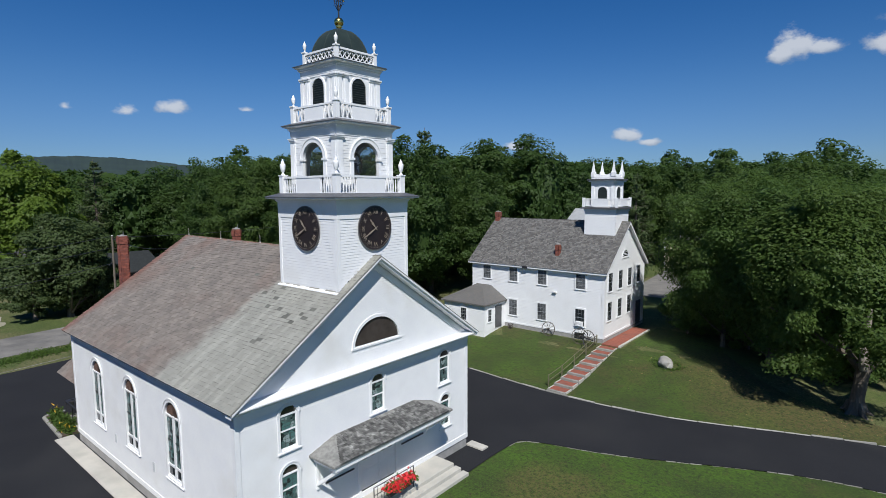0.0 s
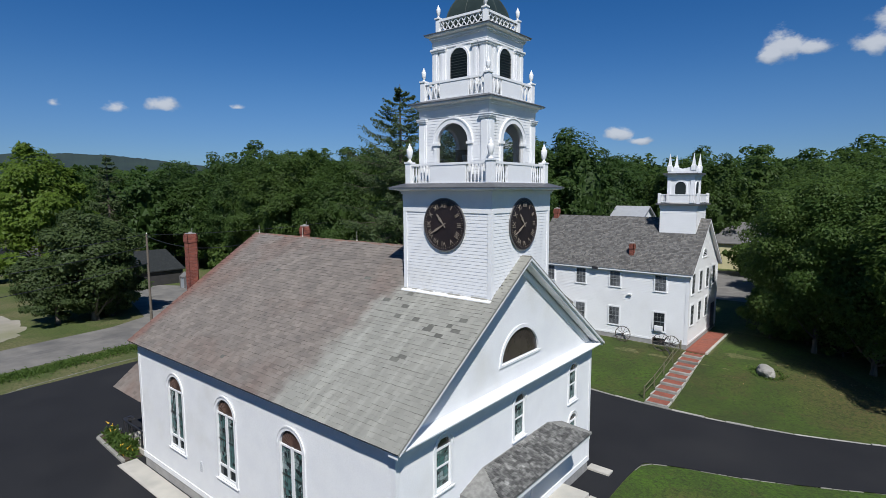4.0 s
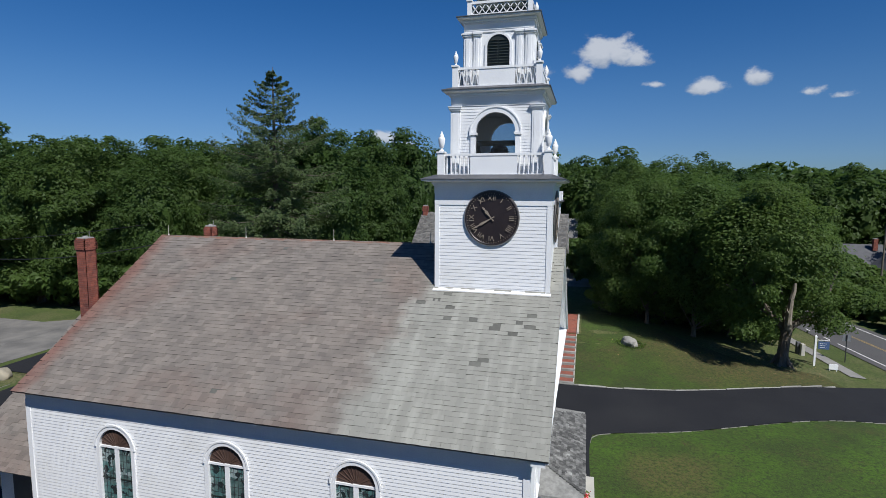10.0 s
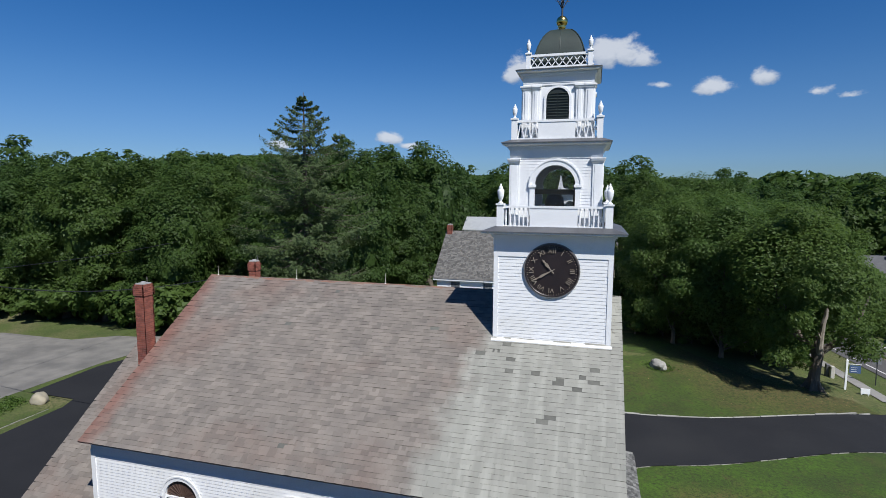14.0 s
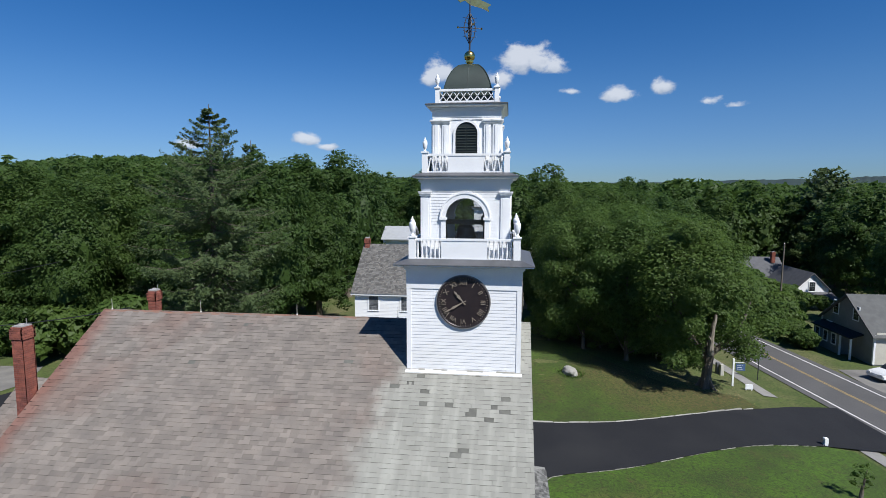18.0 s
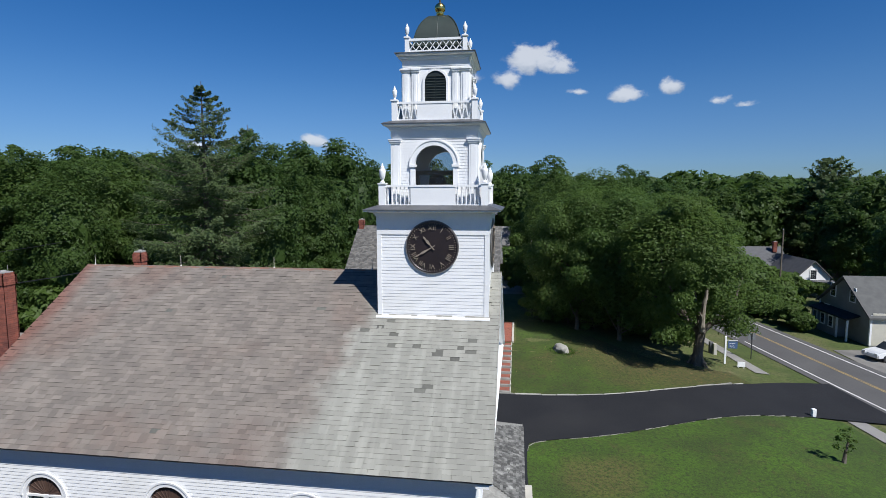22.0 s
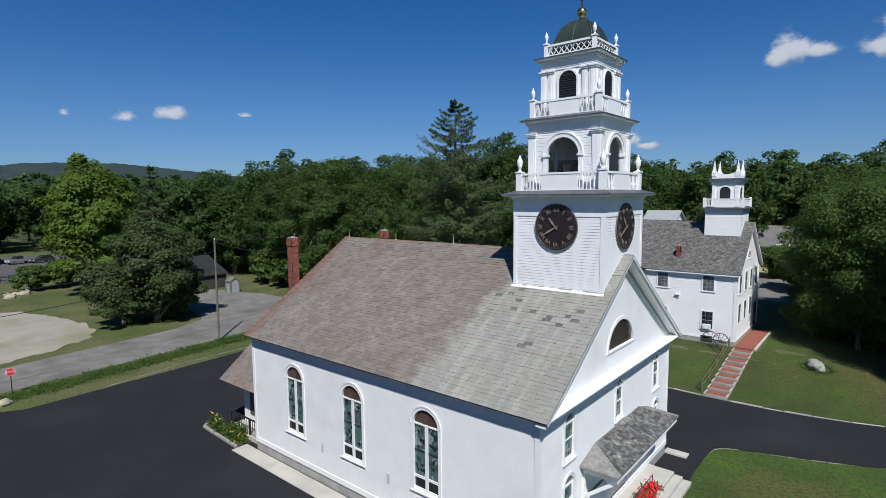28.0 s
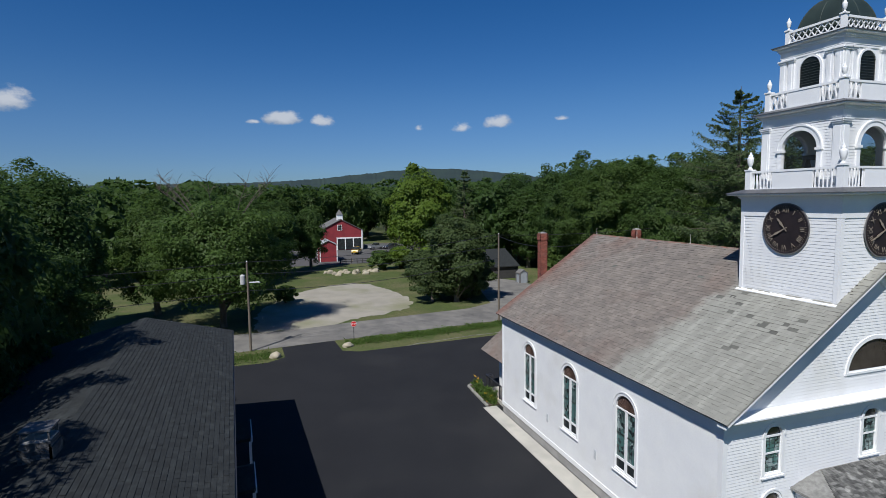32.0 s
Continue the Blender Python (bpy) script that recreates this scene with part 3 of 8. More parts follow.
from mathutils.geometry import delaunay_2d_cdt


def sheet(name, outline, dz, cell, material, label, category, kind="structure", parent=None):
    """A sheet draped on the ground inside an outline."""
    n = len(outline)
    pts = []
    for i in range(n):
        a, b = Vector(outline[i]), Vector(outline[(i + 1) % n])
        k = max(1, int((b - a).length / cell))
        pts += [a.lerp(b, j / k) for j in range(k)]
    m = len(pts)
    xs, ys = [p[0] for p in outline], [p[1] for p in outline]
    inner = []
    x = min(xs) + cell / 2
    while x < max(xs):
        y = min(ys) + cell / 2
        while y < max(ys):
            inner.append(Vector((x, y)))
            y += cell
        x += cell
    vs, _, fs, _, _, _ = delaunay_2d_cdt(pts + inner, [(i, (i + 1) % m) for i in range(m)], [], 1, 1e-4)
    me = bpy.data.meshes.new(name)
    me.from_pydata([(v[0], v[1], gz(v[0], v[1]) + dz) for v in vs], [], fs)
    me.materials.append(material)
    me.update()
    if me.polygons and me.polygons[0].normal.z < 0:
        me.flip_normals()
    return tagged(new(name, me), label, category, "", kind)


def curve(pts, n=6):
    """Smooth line through points (Catmull-Rom)."""
    out = []
    p = [Vector(q) for q in pts]
    for i in range(len(p) - 1):
        a, b, c, d = p[max(i - 1, 0)], p[i], p[i + 1], p[min(i + 2, len(p) - 1)]
        for j in range(n):
            t = j / n
            out.append(0.5 * ((2 * b) + (c - a) * t + (2 * a - 5 * b + 4 * c - d) * t * t + (3 * b - a - 3 * c + d) * t ** 3))
    out.append(p[-1])
    return [tuple(q) for q in out]


def ragged(pts):
    """A smooth outline frayed by small bays."""
    return [(x + 0.9 * noise.noise((x * 0.6, y * 0.6, 3.0)) + 0.35 * noise.noise((x * 2.1, y * 2.1, 7.0)), y + 0.9 * noise.noise((x * 0.6, y * 0.6, 9.0)) + 0.35 * noise.noise((x * 2.1, y * 2.1, 1.0))) for x, y in curve(pts, 14)]


def make_ground():
    # fine square in the middle, coarse out to the horizon
    axis = sorted({-25 + s * r * 1.5 for r in range(0, 41) for s in (1, -1)} | {-25 + s * r for r in range(64, 121, 4) for s in (1, -1)} | {-25 + s * r for r in (150, 200, 300, 450, 700, 1100, 1800, 3000, 4200) for s in (1, -1)})
    ay = [a + 45 for a in axis]
    verts = [(x, y, gz(x, y)) for y in ay for x in axis]
    k = len(axis)
    faces = [(j * k + i, j * k + i + 1, (j + 1) * k + i + 1, (j + 1) * k + i) for j in range(k - 1) for i in range(k - 1)]
    me = bpy.data.meshes.new("ground")
    me.from_pydata(verts, [], faces)
    me.materials.append(GRASS)
    tagged(new("ground", me), "grassy ground with dry brown patches", "ground", "", "structure")


make_ground()

KERB_N = curve([(-24.6, 32.6), (-17.5, 32.05), (-10.7, 32.6), (-3.6, 34.9), (1.9, 37.2)])
LAWN_S = curve([(-15.1, 17.0), (-15.15, 23.6), (-14.3, 24.9), (-10.0, 26.4), (-2.9, 29.8), (3.4, 31.5)])
LOT = [(-51.4, -14.5), (-6, -14.5), (-6, 4), (-15.1, 8.5)] + LAWN_S + [(9.0, 31.3), (8.2, 39.0), (4.6, 38.5)] + KERB_N[::-1] + \
      curve([(-34, 30.8), (-47, 31.2), (-56.5, 33.6)]) + [(-57.7, 30), (-57.2, 23.8), (-53.0, 23.7), (-52.4, 22.4), (-51.6, 12), (-51.0, 2.6), (-51.8, 1.2), (-55.6, 0.9), (-54.9, -4.0), (-51.6, -3.8), (-50.4, -5.2), (-50.3, -10)]
sheet("parking_lot", LOT, 0.06, 3.0, ASPHALT, "fresh black asphalt parking lot and drive round the church", "asphalt")
WEST = [(-53.5, -60), (-54.2, -14), (-54.9, -6), (-56.0, 2.4), (-57.0, 12), (-58.2, 22), (-58.3, 31), (-57.6, 34.6), (-60, 38.6), (-64.3, 38.2), (-67.6, 35.7), (-76.8, 35.8), (-80.3, 34.2), (-84.2, 33.6), (-89, 31.2), (-84, 26.5), (-76, 24.5), (-67.6, 22.4), (-65.4, 18.5), (-64.4, 12), (-63.0, 3), (-62.0, -2), (-61.6, -14), (-60.5, -60)]
sheet("road_west", WEST, 0.02, 4.0, OLDROAD, "old light grey asphalt side road widening to a lot", "road")
sheet("gravel_lot", ragged([(-62.4, 1.5), (-64.6, 4.2), (-66.4, 8.4), (-69.0, 11.8), (-75, 13.2), (-84, 12.0), (-91, 9.0), (-90, 4), (-84, -2), (-74, -6.0), (-67, -6.5), (-62.0, -6.0), (-62.0, -2)]), 0.03, 3.0, SAND, "pale gravel parking lot with weedy edges", "gravel lot")
sheet("barn_yard", [(-119, -2), (-119, 16), (-128, 28), (-170, 40), (-172, 4), (-135, -4)], 0.03, 6.0, ROAD, "dark asphalt yard beside the red barn", "asphalt")


def east_x(y):
    return 11.15 - 0.137 * (y - 40) - 0.0006 * max(0, y - 50) ** 2


def strip(name, off0, off1, y0, y1, dz, material, label, category, step=3.0):
    n = max(2, int((y1 - y0) / step))
    rows = [y0 + (y1 - y0) * i / n for i in range(n + 1)]
    cols = max(1, int(abs(off1 - off0) / 1.5))
    verts = [(east_x(y) + off0 + (off1 - off0) * j / cols, y, gz(east_x(y) + off0 + (off1 - off0) * j / cols, y) + dz) for y in rows for j in range(cols + 1)]
    faces = [(i * (cols + 1) + j, i * (cols + 1) + j + 1, (i + 1) * (cols + 1) + j + 1, (i + 1) * (cols + 1) + j) for i in range(n) for j in range(cols)]
    me = bpy.data.meshes.new(name)
    me.from_pydata(verts, [], faces)
    me.materials.append(material)
    return tagged(new(name, me), label, category, "", "structure")


LINE_Y = surface("yellow_road_paint", (0.36, 0.25, 0.09), (0.30, 0.22, 0.10), 2, 0.8, 0.1, 30, (0.18, 0.14, 0.09), 0.5)
LINE_W = surface("white_road_paint", (0.68, 0.67, 0.64), (0.60, 0.59, 0.57), 2, 0.8, 0.1, 30, (0.4, 0.39, 0.37), 0.3)
WALK = surface("grey_sidewalk", (0.25, 0.24, 0.22), (0.21, 0.2, 0.185), 1.0, 0.9, 0.2, 40, coords="World")
strip("road_east", -3.6, 3.4, -60, 190, 0.05, ROAD, "grey asphalt main road with painted lines", "road")
strip("yellow_line", -0.14, -0.04, -60, 190, 0.058, LINE_Y, "double yellow centre line on the main road", "road marking")
strip("yellow_line", 0.04, 0.14, -60, 190, 0.058, LINE_Y, "double yellow centre line on the main road", "road marking")
strip("white_line", -2.9, -2.76, -60, 190, 0.058, LINE_W, "white edge line on the main road", "road marking")
strip("white_line", 2.5, 2.64, -60, 190, 0.058, LINE_W, "white edge line on the main road", "road marking")
strip("sidewalk", -7.6, -6.5, 40.4, 100, 0.06, WALK, "pale concrete sidewalk beside the main road", "sidewalk")
strip("sidewalk", -6.9, -5.8, -30, 31.6, 0.06, WALK, "pale concrete sidewalk beside the main road", "sidewalk")
sheet("house_drive", [(east_x(45) + 3.4, 42), (east_x(45) + 3.4, 49), (19, 49.5), (30, 47.5), (30, 40)], 0.045, 3, OLDROAD, "worn asphalt drive beside the grey house", "asphalt")
# lawn sheets over the general ground
sheet("lawn_north", [(x, y + 0.1) for x, y in KERB_N] + [(1.2, 39.5), (-3.5, 39.8), (-6.5, 42.0), (-9.5, 46.0), (-11.5, 50.0), (-15.8, 49.5), (-15.9, 41.2), (-27.2, 41.5), (-27.2, 38), (-32, 38), (-34, 33.2)], 0.03, 2.5, SHADELAWN, "mown lawn before the hall with dry edges", "lawn")
sheet("lawn_front", LAWN_S + [(5.0, 31.3), (east_x(20) - 7.2, 20), (east_x(8) - 7.4, 8), (-6, 4.3), (-14.9, 8.7)], 0.03, 2.5, LAWN, "mown green front lawn with worn brown patches", "lawn")


def kerb(line, w, h, length, label, material=STONE):
    """Granite kerb stones along a line."""
    holder = thing("kerb", (line[0][0], line[0][1], gz(*line[0])), label, "kerb", "", "structure")
    pts = [Vector(p) for p in line]
    acc = [pts[0]]
    rnd = random.Random(5)
    run = 0.0
    want = length * rnd.uniform(0.7, 1.3)
    for a, b in zip(pts, pts[1:]):
        d = (b - a).length
        while run + d >= want:
            t = (want - run) / d
            a = a.lerp(b, t)
            acc.append(a)
            d = (b - a).length
            run, want = 0.0, length * rnd.uniform(0.7, 1.3)
        run += d
    bm0 = B()
    vs = box(bm0, -0.5, -w / 2, -0.3, 0.5, w / 2, h)
    bmesh.ops.bevel(bm0, geom=[e for e in bm0.edges], offset=0.02, segments=1, affect="EDGES")
    me = mesh_of("kerbstone", bm0, material)
    for a, b in zip(acc, acc[1:]):
        c = (a + b) / 2
        ang = math.degrees(math.atan2(b.y - a.y, b.x - a.x))
        piece("kerbstone", me, pose(c.x, c.y, gz(c.x, c.y) + rnd.uniform(-0.03, 0.02), rnd.uniform(-3, 3), 0, ang + rnd.uniform(-1.5, 1.5)) @ Matrix.Diagonal(((b - a).length - 0.03, 1, 1, 1)), holder)


kerb(KERB_N, 0.12, 0.115, 1.5, "pale granite kerb along the churchyard drive")
kerb(LAWN_S[6:], 0.07, 0.045, 0.6, "low stone edging between front lawn and drive", EDGING)
kerb(curve([(-51.3, 6.8), (-52.0, 9.0), (-52.5, 12.1), (-52.9, 15.2), (-53.1, 22.5)]), 0.09, 0.05, 0.9, "thin grey edging along the roadside verge", EDGING)

# ---- church ----
CX, CY = -18.84, 15.6
X0, X1, Y0, Y1 = -34.15, -16.95, 9.0, 22.2
EZ, RZ, EY = 6.42, 11.12, 8.60
SL = (RZ - EZ) / (CY - EY)
church = thing("church", (X1, CY, 0), "white clapboard church with slate roof and clock tower", "church")
S_WALL, E_WALL = face_frame(X1, Y0, 0, 0), face_frame(X1, CY, 0, 1)
SIDE_WIN = [(-30.45 - X1, 0.66, 1.98, 4.72, 0.66), (-26.22 - X1, 0.66, 1.98, 4.72, 0.66), (-21.9 - X1, 0.66, 1.98, 4.72, 0.66)]
FRONT_WIN = [(-4.47, 0.39, 4.12, 5.49, 0.38), (0.12, 0.39, 4.12, 5.49, 0.38), (4.70, 0.39, 4.12, 5.49, 0.38), (-4.47, 0.39, 1.82, 3.15, 0.38), (4.75, 0.39, 1.82, 3.15, 0.38)]
FAN = (0.15, 1.36, 7.27, 7.27, 1.16)
DOOR = (0.1, 1.05, 0.62, 2.9, 0.01)

def board_wall(m, span, z0, z1, step, openings, label, out=0.017, parent=None, material=WHITE):
    """A wall sheet with its openings and each lapped board on it as a piece."""
    bm = B()
    clapboards(bm, m @ Matrix.Translation((0, 0.006, 0)), span, z0, z1, step, openings, 0.003)
    wall = part("wall", bm, material, parent or church, label)
    n = round((z1 - z0) / step)
    step = (z1 - z0) / n
    rnd = random.Random(n)
    for i in range(n):
        za, zb = z0 + i * step, z0 + (i + 1) * step + 0.004
        zm = (za + zb) / 2
        a, end = span(zm)
        cuts = []
        for c, w, foot, spring, rise in openings:
            if foot < zm < spring + rise:
                k = w if zm < spring else w * math.sqrt(max(0, 1 - ((zm - spring) / rise) ** 2))
                cuts.append((c - k, c + k))
        runs = []
        for c0, c1 in sorted(cuts):
            if c0 > a:
                runs.append((a, c0))
            a = max(a, c1)
        if a < end:
            runs.append((a, end))
        for a, e in runs:
            o = out + rnd.uniform(-0.0005, 0.0005)
            bm = B()
            v = [bm.verts.new(m @ Vector(p)) for p in ((a, 0.0, za), (e, 0.0, za), (e, -o, za), (a, -o, za), (e, -0.003, zb), (a, -0.003, zb))]
            for f in ((0, 1, 2, 3), (3, 2, 4, 5), (1, 4, 2), (0, 3, 5)):
                bm.faces.new([v[j] for j in f])
            part("clapboard", bm, material, wall)
    return wall


half = lambda z: max(0.05, (RZ - 0.12 - z) / SL - 0.1)
board_wall(S_WALL, lambda z: (X0 - X1 + 0.12, -0.14), 0.78, 5.9, 0.112, SIDE_WIN, "white lapped clapboards on the long side")
board_wall(E_WALL, lambda z: (Y0 - CY + 0.14, Y1 - CY - 0.14), 0.78, 5.9, 0.112, FRONT_WIN + [DOOR], "white lapped clapboards of the front")
board_wall(E_WALL, lambda z: (-half(z), half(z)), 6.3, RZ - 0.3, 0.112, [FAN], "white lapped clapboards of the front gable")
bm = B()
clapboards(bm, face_frame(X0, CY, 0, 3), lambda z: (-6.55, 6.55), 0.78, 6.3, 0.2)
prism(bm, [(-6.5, 6.3), (6.5, 6.3), (0, RZ - 0.14)], -0.014, 0.0, face_frame(X0, CY, 0, 3))
bmesh.ops.recalc_face_normals(bm, faces=bm.faces)
part("wall", bm, WHITE, church)
bm = B()
clapboards(bm, face_frame(X1, Y1, 0, 2), lambda z: (0.12, X1 - X0 - 0.12), 0.78, 6.3, 0.2)
part("wall", bm, WHITE, church)
# inner shell so that no light leaks
bm = B()
box(bm, X0 + 0.25, Y0 + 0.25, 0.1, X1 - 0.25, Y1 - 0.25, 6.2)
part("interior_wall", bm, DARKWALL, church)
bm = B()
box(bm, X0, Y0 + 0.02, -0.2, X1 - 0.01, Y1 - 0.02, 0.58)
part("foundation", bm, FOUND, church, "grey parged foundation")
bm = B()
for b in ((X0 - 0.02, Y0 - 0.045, 0.56, X1 + 0.05, Y0 + 0.05, 0.80), (X1 - 0.05, Y0 + 0.051, 0.56, X1 + 0.045, Y1 + 0.03, 0.80)):
    box(bm, *b)
part("water_table", bm, TRIM, church)
for cx, cy in ((X1, Y0), (X0, Y0), (X1, Y1)):
    bm = B()
    sx, sy = (1 if cx == X1 else -1), (1 if cy == Y1 else -1)
    box(bm, cx - sx * 0.15, cy + sy * 0.035, 0.80, cx + sx * 0.035, cy - sy * 0.002, 6.0)
    box(bm, cx - sx * 0.002, cy - sy * 0.15, 0.80, cx + sx * 0.034, cy + sy * 0.034, 6.0)
    part("corner_board", bm, TRIM, church)
# roof slabs, frieze, soffit, cornices
bm = B()
T = 0.05
XF, XB = X1 + 0.52, X0 - 0.12
for s in (1, -1):
    e = CY - s * (CY - EY)
    vs = [(XB, e, EZ - T), (XF, e, EZ - T), (XF, e, EZ), (XB, e, EZ), (XB, CY, RZ - T), (XF, CY, RZ - T), (XF, CY, RZ), (XB, CY, RZ)]
    v = [bm.verts.new(p) for p in vs]
    for f in ((0, 1, 2, 3), (3, 2, 6, 7), (0, 4, 5, 1), (1, 5, 6, 2), (0, 3, 7, 4)):
        bm.faces.new([v[i] for i in f])
bmesh.ops.recalc_face_normals(bm, faces=bm.faces)
roof = part("roof", bm, SLATE, church, "weathered brown and pale grey slate roof")
bm = B()
box(bm, X0, Y0 - 0.04, 5.86, X1 + 0.02, Y0 + 0.06, 6.38)
box(bm, X0 - 0.05, EY + 0.05, 6.345, X1 + 0.3, Y0 + 0.02, 6.365)
part("frieze", bm, TRIM, church, "plain white frieze under the eaves")
bm = B()
box(bm, X0, Y1 - 0.06, 5.86, X1 + 0.02, Y1 + 0.04, 6.3)
box(bm, X0 - 0.05, Y1 - 0.02, 6.24, X1 + 0.3, 2 * CY - EY - 0.03, 6.335)
part("frieze", bm, TRIM, church)
bm = B()
box(bm, X1 - 0.02, Y0 - 0.02, 5.82, X1 + 0.05, Y1 + 0.02, 6.1)
prism(bm, [(0.0, 6.10), (0.07, 6.12), (0.10, 6.22), (0.37, 6.30), (0.43, 6.345), (0.46, 6.35), (0.46, 6.395), (0.02, 6.49), (0.0, 6.49)], Y0 - 0.045, Y1 + 0.045, Matrix.Translation((X1, 0, 0)))
part("pediment_cornice", bm, TRIM, church, "white sloped ledge under the gable")
for s in (1, -1):
    bm = B()
    for d0, d1, x0, x1 in ((0.03, 0.13, 0.40, 0.52), (0.13, 0.24, 0.06, 0.43), (0.34, 0.60, 0.018, 0.06)):
        lo, hi = (EY + 0.05 if d0 < 0.3 else Y0 + 0.02), CY
        rise = SL * (lo - EY)
        pl = [(lo, EZ + rise - d0), (hi, RZ - d0), (hi, RZ - d1), (lo, EZ + rise - d1)]
        vs = []
        for x in (x0, x1):
            vs.append([bm.verts.new((X1 + x, CY + s * (y - CY), z)) for y, z in pl])
        a, b = vs
        bm.faces.new(a); bm.faces.new(b[::-1])
        for i in range(4):
            bm.faces.new((a[i], b[i], b[(i + 1) % 4], a[(i + 1) % 4]))
    bmesh.ops.recalc_face_normals(bm, faces=bm.faces)
    part("raking_cornice", bm, TRIM, church, "white moulded raking cornice")
bm = B()
prism(bm, [(-0.14, RZ - 0.07), (0, RZ + 0.035), (0.14, RZ - 0.07)], XB, CX - 1.99, Matrix(((0, 1, 0, 0), (1, 0, 0, CY), (0, 0, 1, 0), (0, 0, 0, 1))))
part("ridge_cap", bm, surface("rusty_ridge", (0.23, 0.11, 0.075), (0.19, 0.13, 0.10), 2, 0.8, 0.2, 20), church, "rust-stained metal ridge cap")


def arch_window(parent, m, w, foot, spring, rise, side, out=0.05):
    """Arched window: casing, sill, fan, sashes, panes. m places the wall frame at the window's centre line."""
    t = 0.12 if side else 0.085
    bm = B()
    band(bm, arch(w + t, spring, rise + t, 16, foot - 0.02), arch(w - 0.02, spring, rise - 0.02, 16, foot + 0.03), -out, 0.14, m)
    band(bm, arch(w + t + 0.035, spring, rise + t + 0.035, 16, spring)[1:], arch(w + t - 0.02, spring, rise + t - 0.02, 16, spring)[1:], -out - 0.025, -out + 0.01, m, closed=False)
    win = part("window", bm, TRIM, parent, "arched window in white casing" if not side else "tall arched window with brown fan top")
    bm = B()
    box(bm, -w - t - 0.03, -out - 0.04, foot - 0.07, w + t + 0.03, 0.02, foot - 0.018, m)
    part("sill", bm, TRIM, win)
    bm = B()
    prism(bm, [(w * 0.97 * math.cos(math.pi * i / 16), spring + rise * 0.97 * math.sin(math.pi * i / 16)) for i in range(17)], 0.05, 0.12, m)
    if side:
        for i in range(1, 12):
            rb = B()
            box(rb, 0.1, 0.030, -0.010, w * 0.94, 0.049, 0.010, m @ pose(0, 0, spring, 0, -15 * i, 0))
            part("rib", rb, FANWOOD, win)
    part("fan", bm, FANWOOD if side else SMOKE, win, "brown radiating fan panel" if side else "dark fanlight")
    bm = B()
    box(bm, -w, 0.0, spring - 0.035, w, 0.1, spring + 0.03, m)
    part("transom", bm, TRIM, win)
    if side:
        bm = B()
        box(bm, -0.075, 0.01, foot, 0.075, 0.1, spring - 0.035, m)
        part("mullion", bm, TRIM, win)
        mid, low = foot + 0.62, foot + (spring - foot) * 0.60
        for s in (-1, 1):
            a, b = (0.075, w - 0.02) if s > 0 else (-w + 0.02, -0.075)
            bm = B()
            box(bm, a, 0.05, mid, b, 0.09, spring - 0.035, m)
            pane = part("pane", bm, STAINED, win, "greenish leaded stained glass")
            bm = B()
            for i in range(1, 4):
                x = a + (b - a) * i / 4
                box(bm, x - 0.006, 0.044, mid, x + 0.006, 0.052, spring - 0.04, m)
            for i in range(1, 9):
                z = mid + (spring - mid) * i / 9
                box(bm, a, 0.045, z - 0.006, b, 0.051, z + 0.006, m)
            part("lead", bm, IRON, win)
            bm = B()
            box(bm, a, 0.03, low - 0.02, b, 0.06, low + 0.02, m)
            part("bar", bm, LOUVRE, win)
            bm = B()
            box(bm, a, 0.05, foot + 0.1, b, 0.09, mid - 0.1, m)
            part("pane", bm, PANE, win)
            bm = B()
            box(bm, a, 0.015, mid - 0.1, b, 0.09, mid, m)
            box(bm, a, 0.015, foot + 0.02, b, 0.09, foot + 0.12, m)
            part("rail", bm, TRIM, win, "", "stuff")
    else:
        mid = (foot + spring) / 2 + 0.05
        for z0, z1, y in ((foot + 0.09, mid, 0.06), (mid + 0.06, spring - 0.035, 0.04)):
            bm = B()
            box(bm, -w + 0.05, y, z0, w - 0.05, y + 0.03, z1, m)
            part("pane", bm, STAINED, win, "pale green leaded glass")
            bm = B()
            for i in (1, 2):
                x = -w + 0.05 + (2 * w - 0.1) * i / 3
                box(bm, x - 0.006, y - 0.006, z0, x + 0.006, y + 0.002, z1, m)
            for i in (1, 2, 3):
                z = z0 + (z1 - z0) * i / 4
                box(bm, -w + 0.05, y - 0.005, z - 0.006, w - 0.05, y + 0.003, z + 0.006, m)
            part("lead", bm, IRON, win)
        bm = B()
        box(bm, -w, 0.02, mid, w, 0.1, mid + 0.06, m)
        box(bm, -w, 0.03, foot + 0.02, w, 0.1, foot + 0.09, m)
        for s in (-1, 1):
            box(bm, min(s * w, s * (w - 0.05)), 0.025, foot + 0.09, max(s * w, s * (w - 0.05)), 0.1, spring - 0.035, m)
        part("sash", bm, TRIM, win)


for c, w, foot, spring, rise in SIDE_WIN:
    arch_window(church, S_WALL @ Matrix.Translation((c, 0, 0)), w, foot, spring, rise, True)
for c, w, foot, spring, rise in FRONT_WIN:
    arch_window(church, E_WALL @ Matrix.Translation((c, 0, 0)), w, foot, spring, rise, False)
# half-round window in the gable
m = E_WALL @ Matrix.Translation((FAN[0], 0, 0))
half_out = lambda w, h: [(w * math.cos(math.pi * i / 20), FAN[2] + h * math.sin(math.pi * i / 20)) for i in range(21)]
bm = B()
band(bm, half_out(1.44, 1.26), half_out(1.31, 1.12), -0.05, 0.1, m, closed=False)
box(bm, -1.48, -0.06, FAN[2] - 0.08, 1.48, 0.1, FAN[2], m)
gw = part("window", bm, TRIM, church, "half-round gable window in white casing")
bm = B()
prism(bm, half_out(1.33, 1.14), 0.03, 0.08, m)
part("pane", bm, SMOKE, gw, "dark brown glass")
